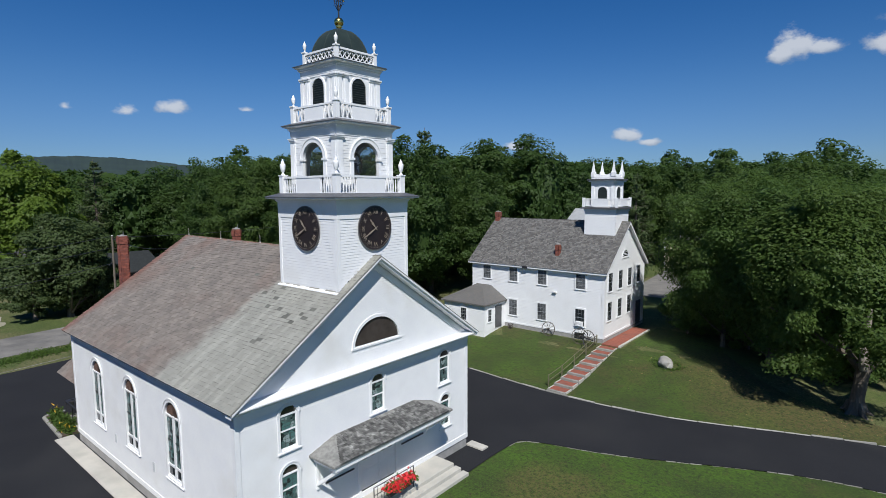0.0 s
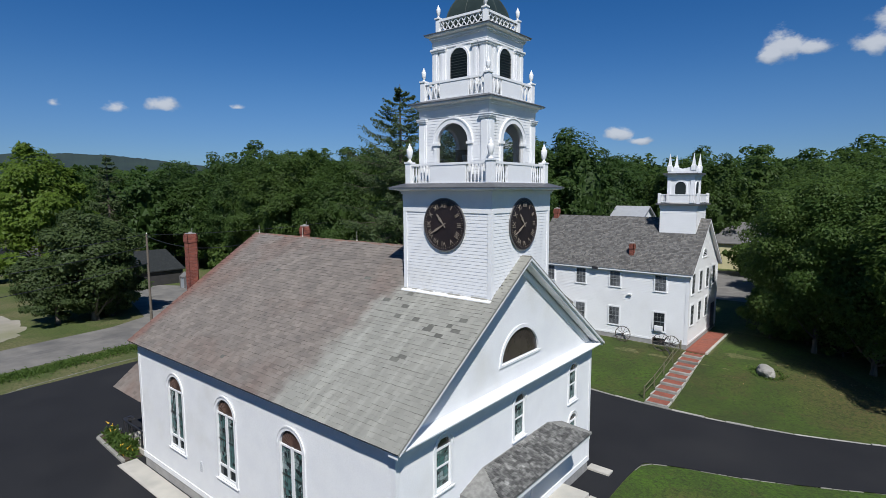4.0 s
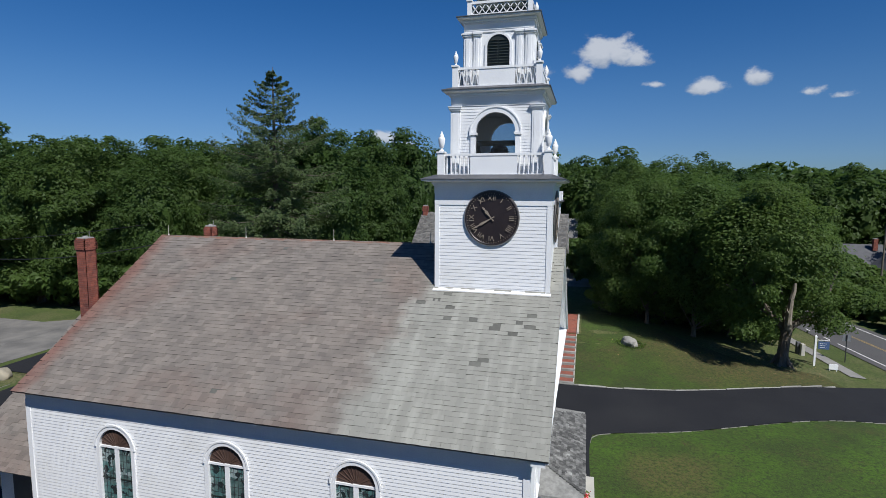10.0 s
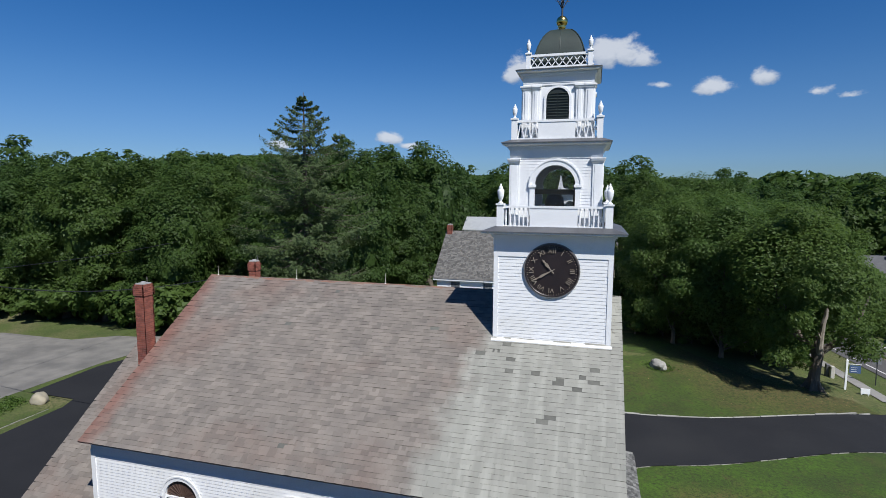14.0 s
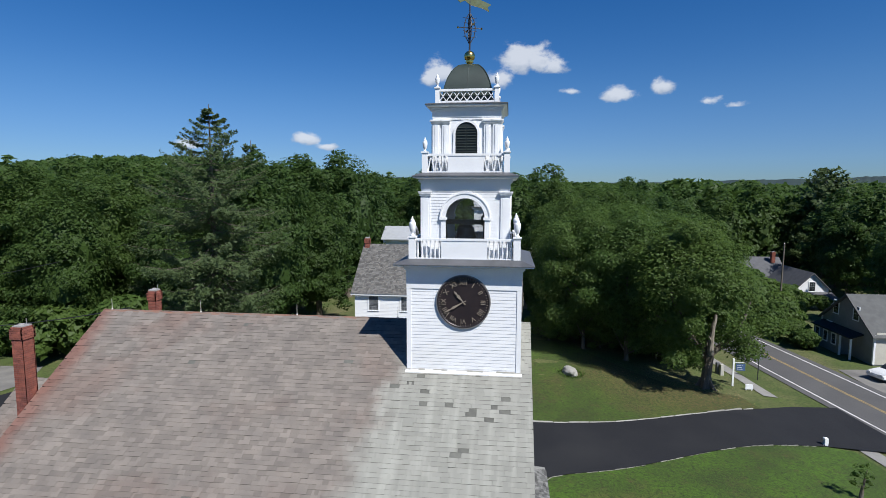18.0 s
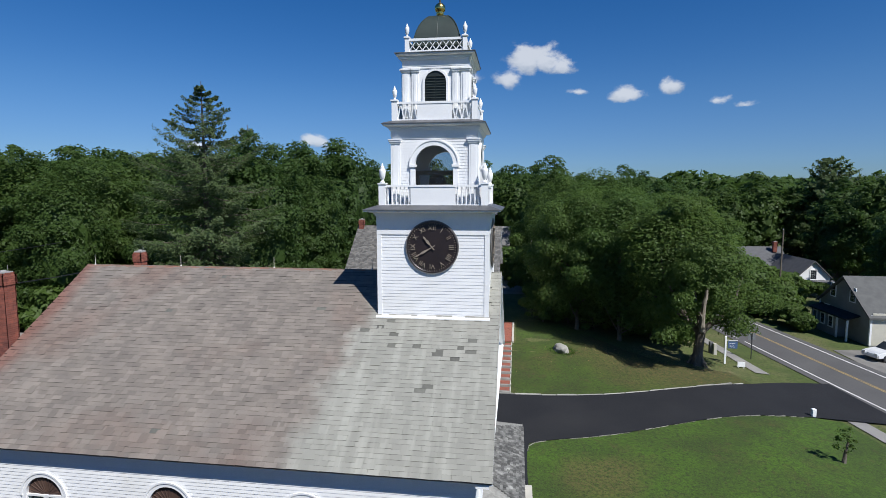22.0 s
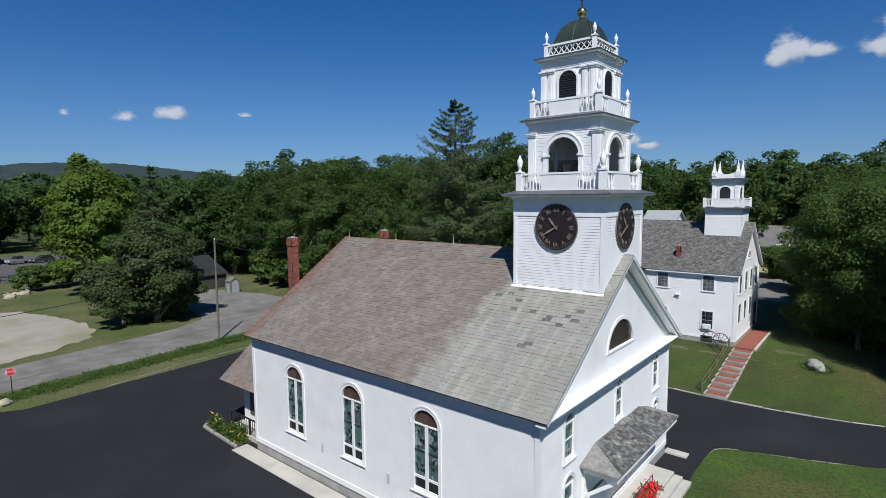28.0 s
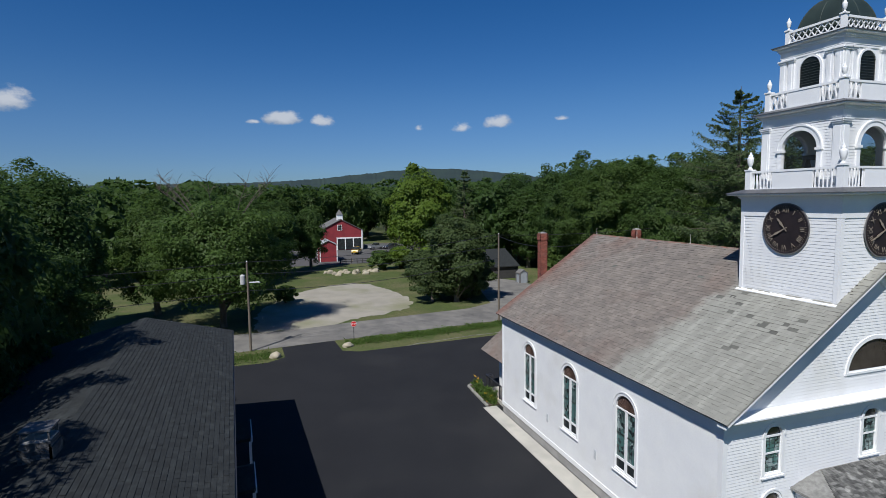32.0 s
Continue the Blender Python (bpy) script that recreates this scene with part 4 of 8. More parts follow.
# wall vents
VENT = surface("grey_vent_paint", (0.56, 0.57, 0.58), (0.50, 0.51, 0.52), 4, 0.6, 0.05, 30)
for c in (-28.38, -24.02):
    bm = B()
    box(bm, c - X1 - 0.09, -0.035, 1.68, c - X1 + 0.09, 0.0, 2.12, S_WALL)
    for i in range(5):
        box(bm, c - X1 - 0.075, -0.045, 1.72 + i * 0.08, c - X1 + 0.075, -0.034, 1.75 + i * 0.08, S_WALL)
    part("vent", bm, VENT, church, "small grey louvred vent")
# doors under the canopy
m = E_WALL @ Matrix.Translation((DOOR[0], 0, 0))
bm = B()
box(bm, -1.2, -0.05, 0.62, -1.05, 0.12, 3.0, m); box(bm, 1.05, -0.05, 0.62, 1.2, 0.12, 3.0, m); box(bm, -1.25, -0.06, 2.9, 1.25, 0.12, 3.08, m)
part("door_frame", bm, TRIM, church)
for s in (-1, 1):
    bm = B()
    a, b = (0.01, 1.05) if s > 0 else (-1.05, -0.01)
    box(bm, a, 0.03, 0.64, b, 0.08, 2.9, m)
    for i in range(2):
        box(bm, a + 0.12 + i * 0.43, 0.018, 0.85, a + 0.5 + i * 0.43, 0.03, 1.7, m)
    door = part("door", bm, TRIM, church, "white panelled double door leaf")
    for i in range(2):
        bm = B()
        box(bm, a + 0.18 + i * 0.42, 0.02, 2.2, a + 0.42 + i * 0.42, 0.029, 2.55, m)
        part("pane", bm, PANE, door)
    bm = B()
    box(bm, a + 0.06, 0.01, 0.68, b - 0.06, 0.031, 0.84, m)
    part("kick_plate", bm, IRON, door)
for s in (-1, 1):
    bm = B()
    box(bm, s * 2.2 - 0.75, -0.06, 2.03, s * 2.2 + 0.75, -0.02, 2.09, m)
    part("notice_rail", bm, IRON, church)
# canopy
bm = B()
CT, CE = 3.93, 3.48
v = [bm.verts.new(p) for p in ((X1, 12.0, CE + 0.05), (X1 + 1.45, 12.1, CE), (X1 + 1.45, 19.2, CE), (X1, 19.3, CE + 0.05), (X1, 13.3, CT), (X1, 18.0, CT))]
u = [bm.verts.new((p.co.x, p.co.y, p.co.z - 0.09)) for p in v[:4]]
for f in ((v[0], v[1], v[4]), (v[1], v[2], v[5], v[4]), (v[2], v[3], v[5]), (u[0], u[3], u[2], u[1]), (v[0], u[0], u[1], v[1]), (v[1], u[1], u[2], v[2]), (v[2], u[2], u[3], v[3])):
    bm.faces.new(f)
bmesh.ops.recalc_face_normals(bm, faces=bm.faces)
canopy = part("canopy", bm, LICHEN, church, "lichen-spotted slate door canopy")
bm = B()
rnd = random.Random(3)
for j in range(13):
    t0 = j / 13
    if j > 11:
        break
    y = 12.45 + 1.0 * t0
    while y < 18.75 - 1.0 * t0:
        w = rnd.uniform(0.11, 0.19)
        z = CE + (CT - CE) * t0
        x = X1 + 1.47 * (1 - t0)
        sl = math.degrees(math.atan2(CT - CE, 1.45))
        box(bm, -0.16, 0.0, 0.0, 0.02, w - 0.012, 0.03, pose(x, y, z + 0.012 + rnd.uniform(0, 0.010), rnd.uniform(-1.5, 1.5), sl - 4, rnd.uniform(-2, 2)))
        y += w
part("slating", bm, MOSSY, canopy, "rough dark slates spotted with pale lichen", "stuff")
bm = B()
box(bm, 0.04, 12.2, CE - 0.28, 1.40, 19.1, CE - 0.085, Matrix.Translation((X1, 0, 0)))
part("soffit", bm, WHITE2, canopy)
for y in (12.35, 18.95):
    bm = B()
    prism(bm, [(0.0, CE - 1.25), (0.0, CE - 1.4), (1.36, CE - 0.36), (1.36, CE - 0.27), (1.26, CE - 0.27)], y - 0.05, y + 0.05, Matrix.Translation((X1, 0, 0)))
    box(bm, X1 - 0.002, y - 0.055, CE - 1.5, X1 + 0.09, y + 0.055, CE - 0.285)
    part("bracket", bm, WHITE2, canopy, "slender white diagonal bracket")
# landing and steps
steps = thing("front_steps", (X1 + 0.8, CY, 0), "pale concrete landing and steps before the church door", "steps")
for i, (dx, z) in enumerate(((1.25, 0.56), (1.6, 0.38), (1.95, 0.19))):
    bm = B()
    box(bm, X1 + 0.0 if i == 0 else X1 + dx - 0.36, 12.0 - 0.02 * i, -0.1, X1 + dx, 19.55 + 0.14 * i, z)
    bmesh.ops.bevel(bm, geom=list(bm.edges), offset=0.015, segments=1, affect="EDGES")
    part("step" if i else "landing", bm, CONCRETE, steps)
rail = thing("iron_railing", (X1 + 1.2, 15.6, 0.56), "black wrought-iron railing on the church landing", "railing")
for yy in (14.35, 16.75):
    bm = B()
    tube(bm, [(X1 + 1.15, yy, 0.56), (X1 + 1.15, yy, 1.56)], [0.022] * 2, 6)
    part("post", bm, IRON, rail)
for z in (1.54, 1.2, 0.72):
    bm = B()
    tube(bm, [(X1 + 1.15, 14.35, z), (X1 + 1.15, 16.75, z)], [0.018] * 2, 6)
    part("rail", bm, IRON, rail)
for i in range(11):
    bm = B()
    tube(bm, [(X1 + 1.15, 14.55 + i * 0.2, 0.72), (X1 + 1.15, 14.55 + i * 0.2, 1.54)], [0.01] * 2, 5)
    part("baluster", bm, IRON, rail)
for x in (-33.9, -29.9, -25.75, -21.6):
    bm = B()
    lathe(bm, [(0.05, 0), (0.02, 0.05), (0.011, 0.12), (0.008, 0.40), (0.002, 0.46)], 6, pose(x, CY, RZ + 0.02))
    part("lightning_rod", bm, CONCRETE, church, "short pale lightning rod")
# rear chimney and lower rear wing
def brick_stack(name, x, y, z0, z1, w, d, label, cat="chimney", brick=BRICK, joint=MORTAR):
    """Brick chimney with coursed bricks and a corbelled top."""
    th = thing(name, (x, y, z0), label, cat)
    bm = B()
    box(bm, x - w / 2 + 0.012, y - d / 2 + 0.012, z0, x + w / 2 - 0.012, y + d / 2 - 0.012, z1 - 0.02)
    part("core", bm, joint, th)
    bm = B()
    n = int((z1 - z0) / 0.075)
    for i in range(n):
        z = z0 + i * 0.075
        g = 0.035 if n - 6 <= i < n - 1 else 0.0
        off = 0.1 if i % 2 else 0.0
        for wid, dep, k in ((w, d, 0), (d, w, 1), (w, d, 2), (d, w, 3)):
            u = -wid / 2 - g + (off if off else 0)
            mm = pose(x, y, z, 0, 0, 90 * k)
            first = True
            while u < wid / 2 + g - 0.02:
                e = min(u + (0.2 if not (first and off) else 0.2), wid / 2 + g)
                box(bm, u, -dep / 2 - g, 0.0, e - 0.01, -dep / 2 + 0.04, 0.065, mm)
                u = e
                first = False
            if off:
                box(bm, -wid / 2 - g, -dep / 2 - g, 0.0, -wid / 2 - g + 0.09, -dep / 2 + 0.04, 0.065, mm)
    part("bricks", bm, brick, th, "coursed bricks", "stuff")
    bm = B()
    box(bm, x - w / 2 + 0.03, y - d / 2 + 0.03, z1 - 0.02, x + w / 2 - 0.03, y + d / 2 - 0.03, z1 + 0.03)
    lathe(bm, [(0.10, 0), (0.09, 0.05)], 12, pose(x, y, z1 + 0.03))
    tube(bm, [(x + w * 0.42, y, z1 - 0.3), (x + w * 0.42, y, z1 + 0.28)], [0.012, 0.008], 5)
    part("cap", bm, FOUND, th, "dark mortar crown with flue")
    return th


brick_stack("chimney", -34.55, 12.0, 6.2, 11.30, 0.46, 0.46, "tall red brick chimney at the rear gable")
brick_stack("chimney", -34.45, 19.1, 6.2, 11.34, 0.42, 0.42, "red brick chimney at the rear gable")
wing = thing("rear_wing", (-36.5, CY, 0), "lower gabled rear wing with grey-brown slate roof", "building wing")
bm = B()
WX, WE, WY, WR = -38.3, 3.02, 9.25, 8.0
for s in (1, -1):
    v = [bm.verts.new(p) for p in ((WX, CY - s * (CY - WY), WE), (X0 - 0.01, CY - s * (CY - WY), WE), (X0 - 0.01, CY, WR), (WX, CY, WR))]
    bm.faces.new(v if s > 0 else v[::-1])
bmesh.ops.solidify(bm, geom=list(bm.faces), thickness=0.09)
wing_roof = part("roof", bm, SLATE, wing)
bm = B()
box(bm, WX + 0.7, 10.3, 0, X0 - 0.15, 2 * CY - 10.3, WE + 0.6)
prism(bm, [(10.31, WE + 0.6), (2 * CY - 10.31, WE + 0.6), (CY, WR - 0.16)], WX + 0.71, X0 - 0.16, Matrix(((0, 1, 0, 0), (1, 0, 0, 0), (0, 0, 1, 0), (0, 0, 0, 1))))
part("wall", bm, WHITE2, wing)
bm = B()
box(bm, WX + 1.4, 10.26, 0.9, WX + 2.3, 10.305, 2.7)
part("door", bm, DARKTRIM, wing, "dark side door")
bm = B()
box(bm, -37.8, 9.3, -0.1, -34.3, 10.3, 0.32)
part("porch", bm, CONCRETE, wing)
for x in (-37.7, -36.6, -35.5, -34.5):
    bm = B()
    box(bm, x - 0.03, 9.35, 0.3, x + 0.03, 9.41, 1.25)
    part("post", bm, IRON, wing)
bm = B()
box(bm, -37.75, 9.34, 1.22, -34.4, 9.42, 1.28)
for i in range(16):
    box(bm, -37.6 + i * 0.2, 9.37, 0.35, -37.57 + i * 0.2, 9.39, 1.22)
part("handrail", bm, IRON, wing)
bm = B()
box(bm, -38.1, 9.7, 0.0, -37.95, 9.85, 1.2); box(bm, -38.25, 9.5, 1.05, -37.8, 9.95, 1.15)
part("lamp_post", bm, IRON, wing)
# concrete walk along the side
bm = B()
box(bm, -35.1, 8.05, -0.05, -15.0, 8.95, 0.09)
solid("walkway", bm, CONCRETE, "pale concrete walk along the church wall", "walkway", "", "structure")
bm = B()
box(bm, -17.0, 22.22, -0.05, -15.9, 22.75, 0.14)
solid("walkway", bm, CONCRETE, "small concrete pad at the church corner", "walkway", "", "structure")

# ---- tower ----
def sides(fn, d, z=0.0):
    for k in range(4):
        fn(k, pose(CX, CY, 0, 0, 0, 90 * k) @ Matrix.Translation((0, -d, z)))


def tier_walls(h, z0, z1, step, openings, label):
    def f(k, m):
        bm = B()
        if z0 < 9 and k == 1:
            low = lambda z: max(0.02, (RZ - z) / SL + 0.02)
            for sg in (-1, 1):
                clapboards(bm, m, lambda z: tuple(sorted((sg * (h - 0.1), sg * min(h - 0.101, low(z))))), 9.72, 11.12, step)
            clapboards(bm, m, lambda z: (-h + 0.1, h - 0.1), 11.12, z1, step, openings)
        else:
            clapboards(bm, m, lambda z: (-h + 0.1, h - 0.1), z0, z1, step, openings)
        part("tower_wall", bm, WHITE, church, label)
    sides(f, h)


def roof_skirt(zt, hin, hout, drop, fascia):
    """Cornice: mouldings out to hout and a dark sloped metal top."""
    bm = B()
    for out, lo, hi in ((0.045, fascia + 0.36, 0.205), (0.085, 0.204, 0.15), (0.125, 0.149, 0.098)):
        box(bm, CX - hin - out, CY - hin - out, zt - drop - lo, CX + hin + out, CY + hin + out, zt - drop - hi)
    h0, h1 = hin + 0.072, hout
    a = [bm.verts.new((CX + sx * h0, CY + sy * h0, zt - drop - 0.10)) for sx, sy in ((-1, -1), (1, -1), (1, 1), (-1, 1))]
    b = [bm.verts.new((CX + sx * h1, CY + sy * h1, zt - drop - 0.04)) for sx, sy in ((-1, -1), (1, -1), (1, 1), (-1, 1))]
    c = [bm.verts.new((CX + sx * h1, CY + sy * h1, zt - drop)) for sx, sy in ((-1, -1), (1, -1), (1, 1), (-1, 1))]
    for i in range(4):
        j = (i + 1) % 4
        bm.faces.new((a[i], a[j], b[j], b[i])); bm.faces.new((b[i], b[j], c[j], c[i]))
    bm.faces.new(a[::-1]); bm.faces.new(c)
    part("tower_cornice", bm, TRIM, church, "white moulded cornice")
    bm = B()
    lathe(bm, [((hout + 0.03) * 1.4142, zt - drop + 0.004), ((hout + 0.03) * 1.4142, zt - drop + 0.03), (hin * 1.4142, zt)], 4, pose(CX, CY, 0), True)
    part("tower_roof", bm, DARKTRIM, church, "dark metal tower skirt roof")


def urn(h):
    bm = B()
    lathe(bm, [(0.13 * h, 0), (0.13 * h, 0.06 * h), (0.07 * h, 0.10 * h), (0.06 * h, 0.17 * h), (0.11 * h, 0.22 * h), (0.155 * h, 0.40 * h), (0.175 * h, 0.60 * h), (0.165 * h, 0.68 * h), (0.10 * h, 0.72 * h), (0.12 * h, 0.76 * h), (0.09 * h, 0.84 * h), (0.035 * h, 0.90 * h), (0.045 * h, 0.95 * h), (0.01 * h, h)], 12)
    for f in bm.faces:
        f.smooth = True
    return mesh_of("urn", bm, TRIM)


def balustrade(h, z0, z1, post, urn_h, kind):
    """Posts with urns at the corners; rails, balusters and a plain middle panel on each side."""
    um = urn(urn_h)
    for sx, sy in ((-1, -1), (1, -1), (1, 1), (-1, 1)):
        bm = B()
        x, y, p = CX + sx * h, CY + sy * h, post / 2
        box(bm, x - p, y - p, z0, x + p, y + p, z1 + 0.02)
        box(bm, x - p - 0.03, y - p - 0.03, z1 + 0.02, x + p + 0.03, y + p + 0.03, z1 + 0.07)
        po = part("balustrade_post", bm, TRIM, church)
        piece("urn", um, pose(x, y, z1 + 0.07), po)

    def f(k, m):
        a = h - post / 2
        bm = B()
        box(bm, -a, -0.055, z1 - 0.08, a, 0.055, z1, m)
        box(bm, -a, -0.045, z0 + 0.05, a, 0.045, z0 + 0.11, m)
        lo, hi = z0 + 0.11, z1 - 0.08
        if kind != "lattice":
            c = a * 0.47
            box(bm, -c, -0.035, lo, c, 0.035, hi, m)
        ra = part("balustrade", bm, TRIM, church, "white wooden balustrade")
        if kind == "lattice":
            n = 8
            for i in range(n):
                u0, u1 = -a + 2 * a * i / n, -a + 2 * a * (i + 1) / n
                bm = B()
                for p, q in ((u0, u1), (u1, u0)):
                    prism(bm, [(p - 0.018, lo), (p + 0.018, lo), (q + 0.018, hi), (q - 0.018, hi)], -0.02, 0.02, m)
                bmesh.ops.recalc_face_normals(bm, faces=bm.faces)
                part("lattice", bm, TRIM, ra)
        else:
            for s in (-1, 1):
                n = 6
                for i in range(n):
                    u = s * (a * 0.47 + (a * 0.53) * (i + 0.5) / n)
                    bm = B()
                    if kind == "turned":
                        lathe(bm, [(0.018, lo), (0.034, lo + (hi - lo) * 0.3), (0.02, lo + (hi - lo) * 0.6), (0.02, hi)], 6, m @ Matrix.Translation((u, 0, 0)))
                    else:
                        q = 0.05 * (1 if i % 2 else -1)
                        prism(bm, [(u - q - 0.018, lo), (u - q + 0.018, lo), (u + q + 0.018, hi), (u + q - 0.018, hi)], -0.02, 0.02, m)
                        bmesh.ops.recalc_face_normals(bm, faces=bm.faces)
                    part("baluster", bm, TRIM, ra)
    sides(f, h)


# clock stage
H0 = 1.985
tier_walls(H0, 8.2, 12.85, 0.118, (), "white clapboards of the clock stage")
bm = B()
box(bm, CX - H0 + 0.1, CY - H0 + 0.1, 7.5, CX + H0 - 0.4, CY + H0 - 0.1, 13.3)
box(bm, CX + H0 - 0.395, CY - H0 + 0.1, 11.2, CX + H0 - 0.06, CY + H0 - 0.1, 13.3)
part("tower_core", bm, WHITE2, church)
for sx, sy in ((-1, -1), (1, -1), (1, 1), (-1, 1)):
    bm = B()
    x, y = CX + sx * H0, CY + sy * H0
    box(bm, min(x + sx * 0.03, x - sx * 0.13), min(y + sy * 0.03, y - sy * 0.13), 9.6, max(x + sx * 0.03, x - sx * 0.13), max(y + sy * 0.03, y - sy * 0.13), 13.0)
    part("corner_board", bm, TRIM, church)
bm = B()
box(bm, CX - H0 - 0.035, CY - H0 - 0.035, 12.72, CX + H0 + 0.035, CY + H0 + 0.035, 13.2)
part("frieze", bm, TRIM, church)
bm = B()
prism(bm, [(-0.17, 9.60), (0.02, 9.60), (0.02, 9.81), (-0.03, 9.80), (-0.17, 9.73)], -H0 - 0.07, H0 + 0.07, pose(CX, CY - H0, 0) @ Matrix(((0, 1, 0, 0), (1, 0, 0, 0), (0, 0, 1, 0), (0, 0, 0, 1))))
bmesh.ops.recalc_face_normals(bm, faces=bm.faces)
part("flashing_board", bm, TRIM, church)
roof_skirt(13.76, H0, 2.40, 0.18, 0.10)
balustrade(1.83, 13.68, 14.48, 0.24, 0.70, "turned")


def clock(k, m):
    c = m @ Matrix.Translation((0, -0.05, 12.28))
    bm = B()
    lathe(bm, [(0.92, 0), (0.92, 0.05), (0.89, 0.06), (0.87, 0.045), (0.87, 0.03)], 48, c @ pose(0, 0.015, 0, 90, 0, 0))
    cl = part("clock", bm, DIAL, church, "round black clock dial with gilt numerals")
    bm = B()
    lathe(bm, [(0.955, 0), (0.955, 0.03), (0.915, 0.03), (0.915, 0.0)], 48, c @ pose(0, 0.0, 0, 90, 0, 0))
    part("rim", bm, GREYROOF, cl, "grey clock rim")
    for i in range(60):
        a = radians(6 * i)
        bm = B()
        box(bm, -0.009, -0.05, 0.82, 0.009, -0.044, 0.85, c @ pose(0, 0, 0, 0, math.degrees(a), 0))
        part("minute_mark", bm, NUMERAL, cl)
    for i, txt in enumerate(("XII", "I", "II", "III", "IIII", "V", "VI", "VII", "VIII", "IX", "X", "XI")):
        me = text_mesh(txt, 0.24)
        me.transform(c @ pose(0, 0, 0, 0, 30 * i, 0) @ Matrix.Translation((0, -0.05, 0.68)) @ pose(0, 0, 0, 90, 0, 0))
        part("numeral", me, NUMERAL, cl)
    for ang, ln, w, y in ((320, 0.50, 0.035, -0.065), (240, 0.74, 0.028, -0.08)):
        bm = B()
        prism(bm, [(-w * 0.5, -0.12), (w * 0.5, -0.12), (w * 0.6, 0.1), (w * 1.6, ln * 0.55), (w * 0.5, ln * 0.68), (w * 1.1, ln * 0.82), (0, ln), (-w * 1.1, ln * 0.82), (-w * 0.5, ln * 0.68), (-w * 1.6, ln * 0.55), (-w * 0.6, 0.1)], y, y + 0.01, c @ pose(0, 0, 0, 0, ang, 0))
        bmesh.ops.recalc_face_normals(bm, faces=bm.faces)
        part("pointer", bm, NUMERAL, cl, "gilt clock pointer")


def text_mesh(txt, size):
    cu = bpy.data.curves.new("txt", "FONT")
    cu.body, cu.size, cu.align_x, cu.align_y, cu.extrude = txt, size, "CENTER", "CENTER", 0.004
    ob = new("txt", cu)
    bpy.context.view_layer.update()
    me = bpy.data.meshes.new_from_object(ob.evaluated_get(bpy.context.evaluated_depsgraph_get()))
    bpy.data.objects.remove(ob)
    me.materials.clear()
    me.materials.append(NUMERAL)
    return me


for k in range(4):
    clock(k, pose(CX, CY, 0, 0, 0, 90 * k) @ Matrix.Translation((0, -H0, 0)))

# belfry
H1 = 1.53
OP1 = (0.0, 0.71, 13.7, 15.19, 0.71)
tier_walls(H1, 13.7, 16.12, 0.107, [OP1], "white clapboards of the belfry")


def belfry(k, m):
    ws, sp = 0.71, 15.19
    bm = B()
    outline = arch(ws, sp, ws, 16, 13.7)
    big = [(-1.5, 13.7), (1.5, 13.7)] + [(1.5 * max(-1, min(1, 1.35 * math.cos(math.pi * i / 16))), sp if i in (0, 16) else (16.12 if 3 < i < 13 else sp + (16.12 - sp) * min(1, i / 4, (16 - i) / 4))) for i in range(17)]
    band(bm, big, outline, 0.002, 0.13, m)
    part("tower_wall", bm, WHITE2, church)
    bm = B()
    band(bm, arch(ws + 0.15, sp, ws + 0.15, 20, sp)[2:], arch(ws - 0.02, sp, ws - 0.02, 20, sp)[2:], -0.06, 0.1, m, closed=False)
    band(bm, arch(ws + 0.19, sp, ws + 0.19, 20, sp)[2:], arch(ws + 0.14, sp, ws + 0.14, 20, sp)[2:], -0.085, 0.0, m, closed=False)
    for s in (-1, 1):
        a, b = sorted((s * (ws - 0.02), s * (ws + 0.15)))
        box(bm, a, -0.06, 13.7, b, 0.1, sp - 0.05, m)
        box(bm, a - 0.045, -0.10, sp - 0.07, b + 0.045, 0.1, sp + 0.02, m)
    nb = B()
    prism(nb, arch(ws - 0.03, sp, ws - 0.03, 16, 13.72), 0.05, 0.056, m)
    bmesh.ops.recalc_face_normals(nb, faces=nb.faces)
    part("netting", nb, NETTING, church, "dark bird netting across the arch")
    part("arch_surround", bm, TRIM, church, "white arched surround with imposts")
    for s in (-1, 1):
        bm = B()
        a, b = sorted((s * 1.245, s * 1.575))
        box(bm, a, -0.05, 13.7, b, 0.02, 16.05, m)
        box(bm, a + 0.06, -0.064, 13.9, b - 0.06, -0.048, 15.88, m)
        box(bm, a - 0.03, -0.09, 15.96, b + 0.03, 0.02, 16.02, m)
        box(bm, a - 0.05, -0.12, 16.02, b + 0.05, 0.02, 16.08, m)
        box(bm, a - 0.07, -0.14, 16.08, b + 0.06, 0.02, 16.115, m)
        part("pilaster", bm, TRIM, church)


sides(belfry, H1)
bm = B()
box(bm, CX - 1.56, CY - 1.56, 16.118, CX + 1.56, CY + 1.56, 16.42)
part("frieze", bm, TRIM, church)
bm = B()
box(bm, CX - 1.45, CY - 1.45, 13.6, CX + 1.45, CY + 1.45, 13.72)
part("belfry_floor", bm, DARKTRIM, church)
bell = thing("bell", (CX, CY, 13.75), "dark bronze church bell hung in the belfry", "bell")
bm = B()
lathe(bm, [(0.52, 0.35), (0.46, 0.45), (0.36, 0.75), (0.32, 1.0), (0.22, 1.12), (0.05, 1.16)], 20, pose(CX - 0.1, CY, 13.75))
part("bell_body", bm, IRON, bell)
bm = B()
box(bm, CX - 1.0, CY - 0.09, 14.88, CX + 0.9, CY + 0.09, 15.06)
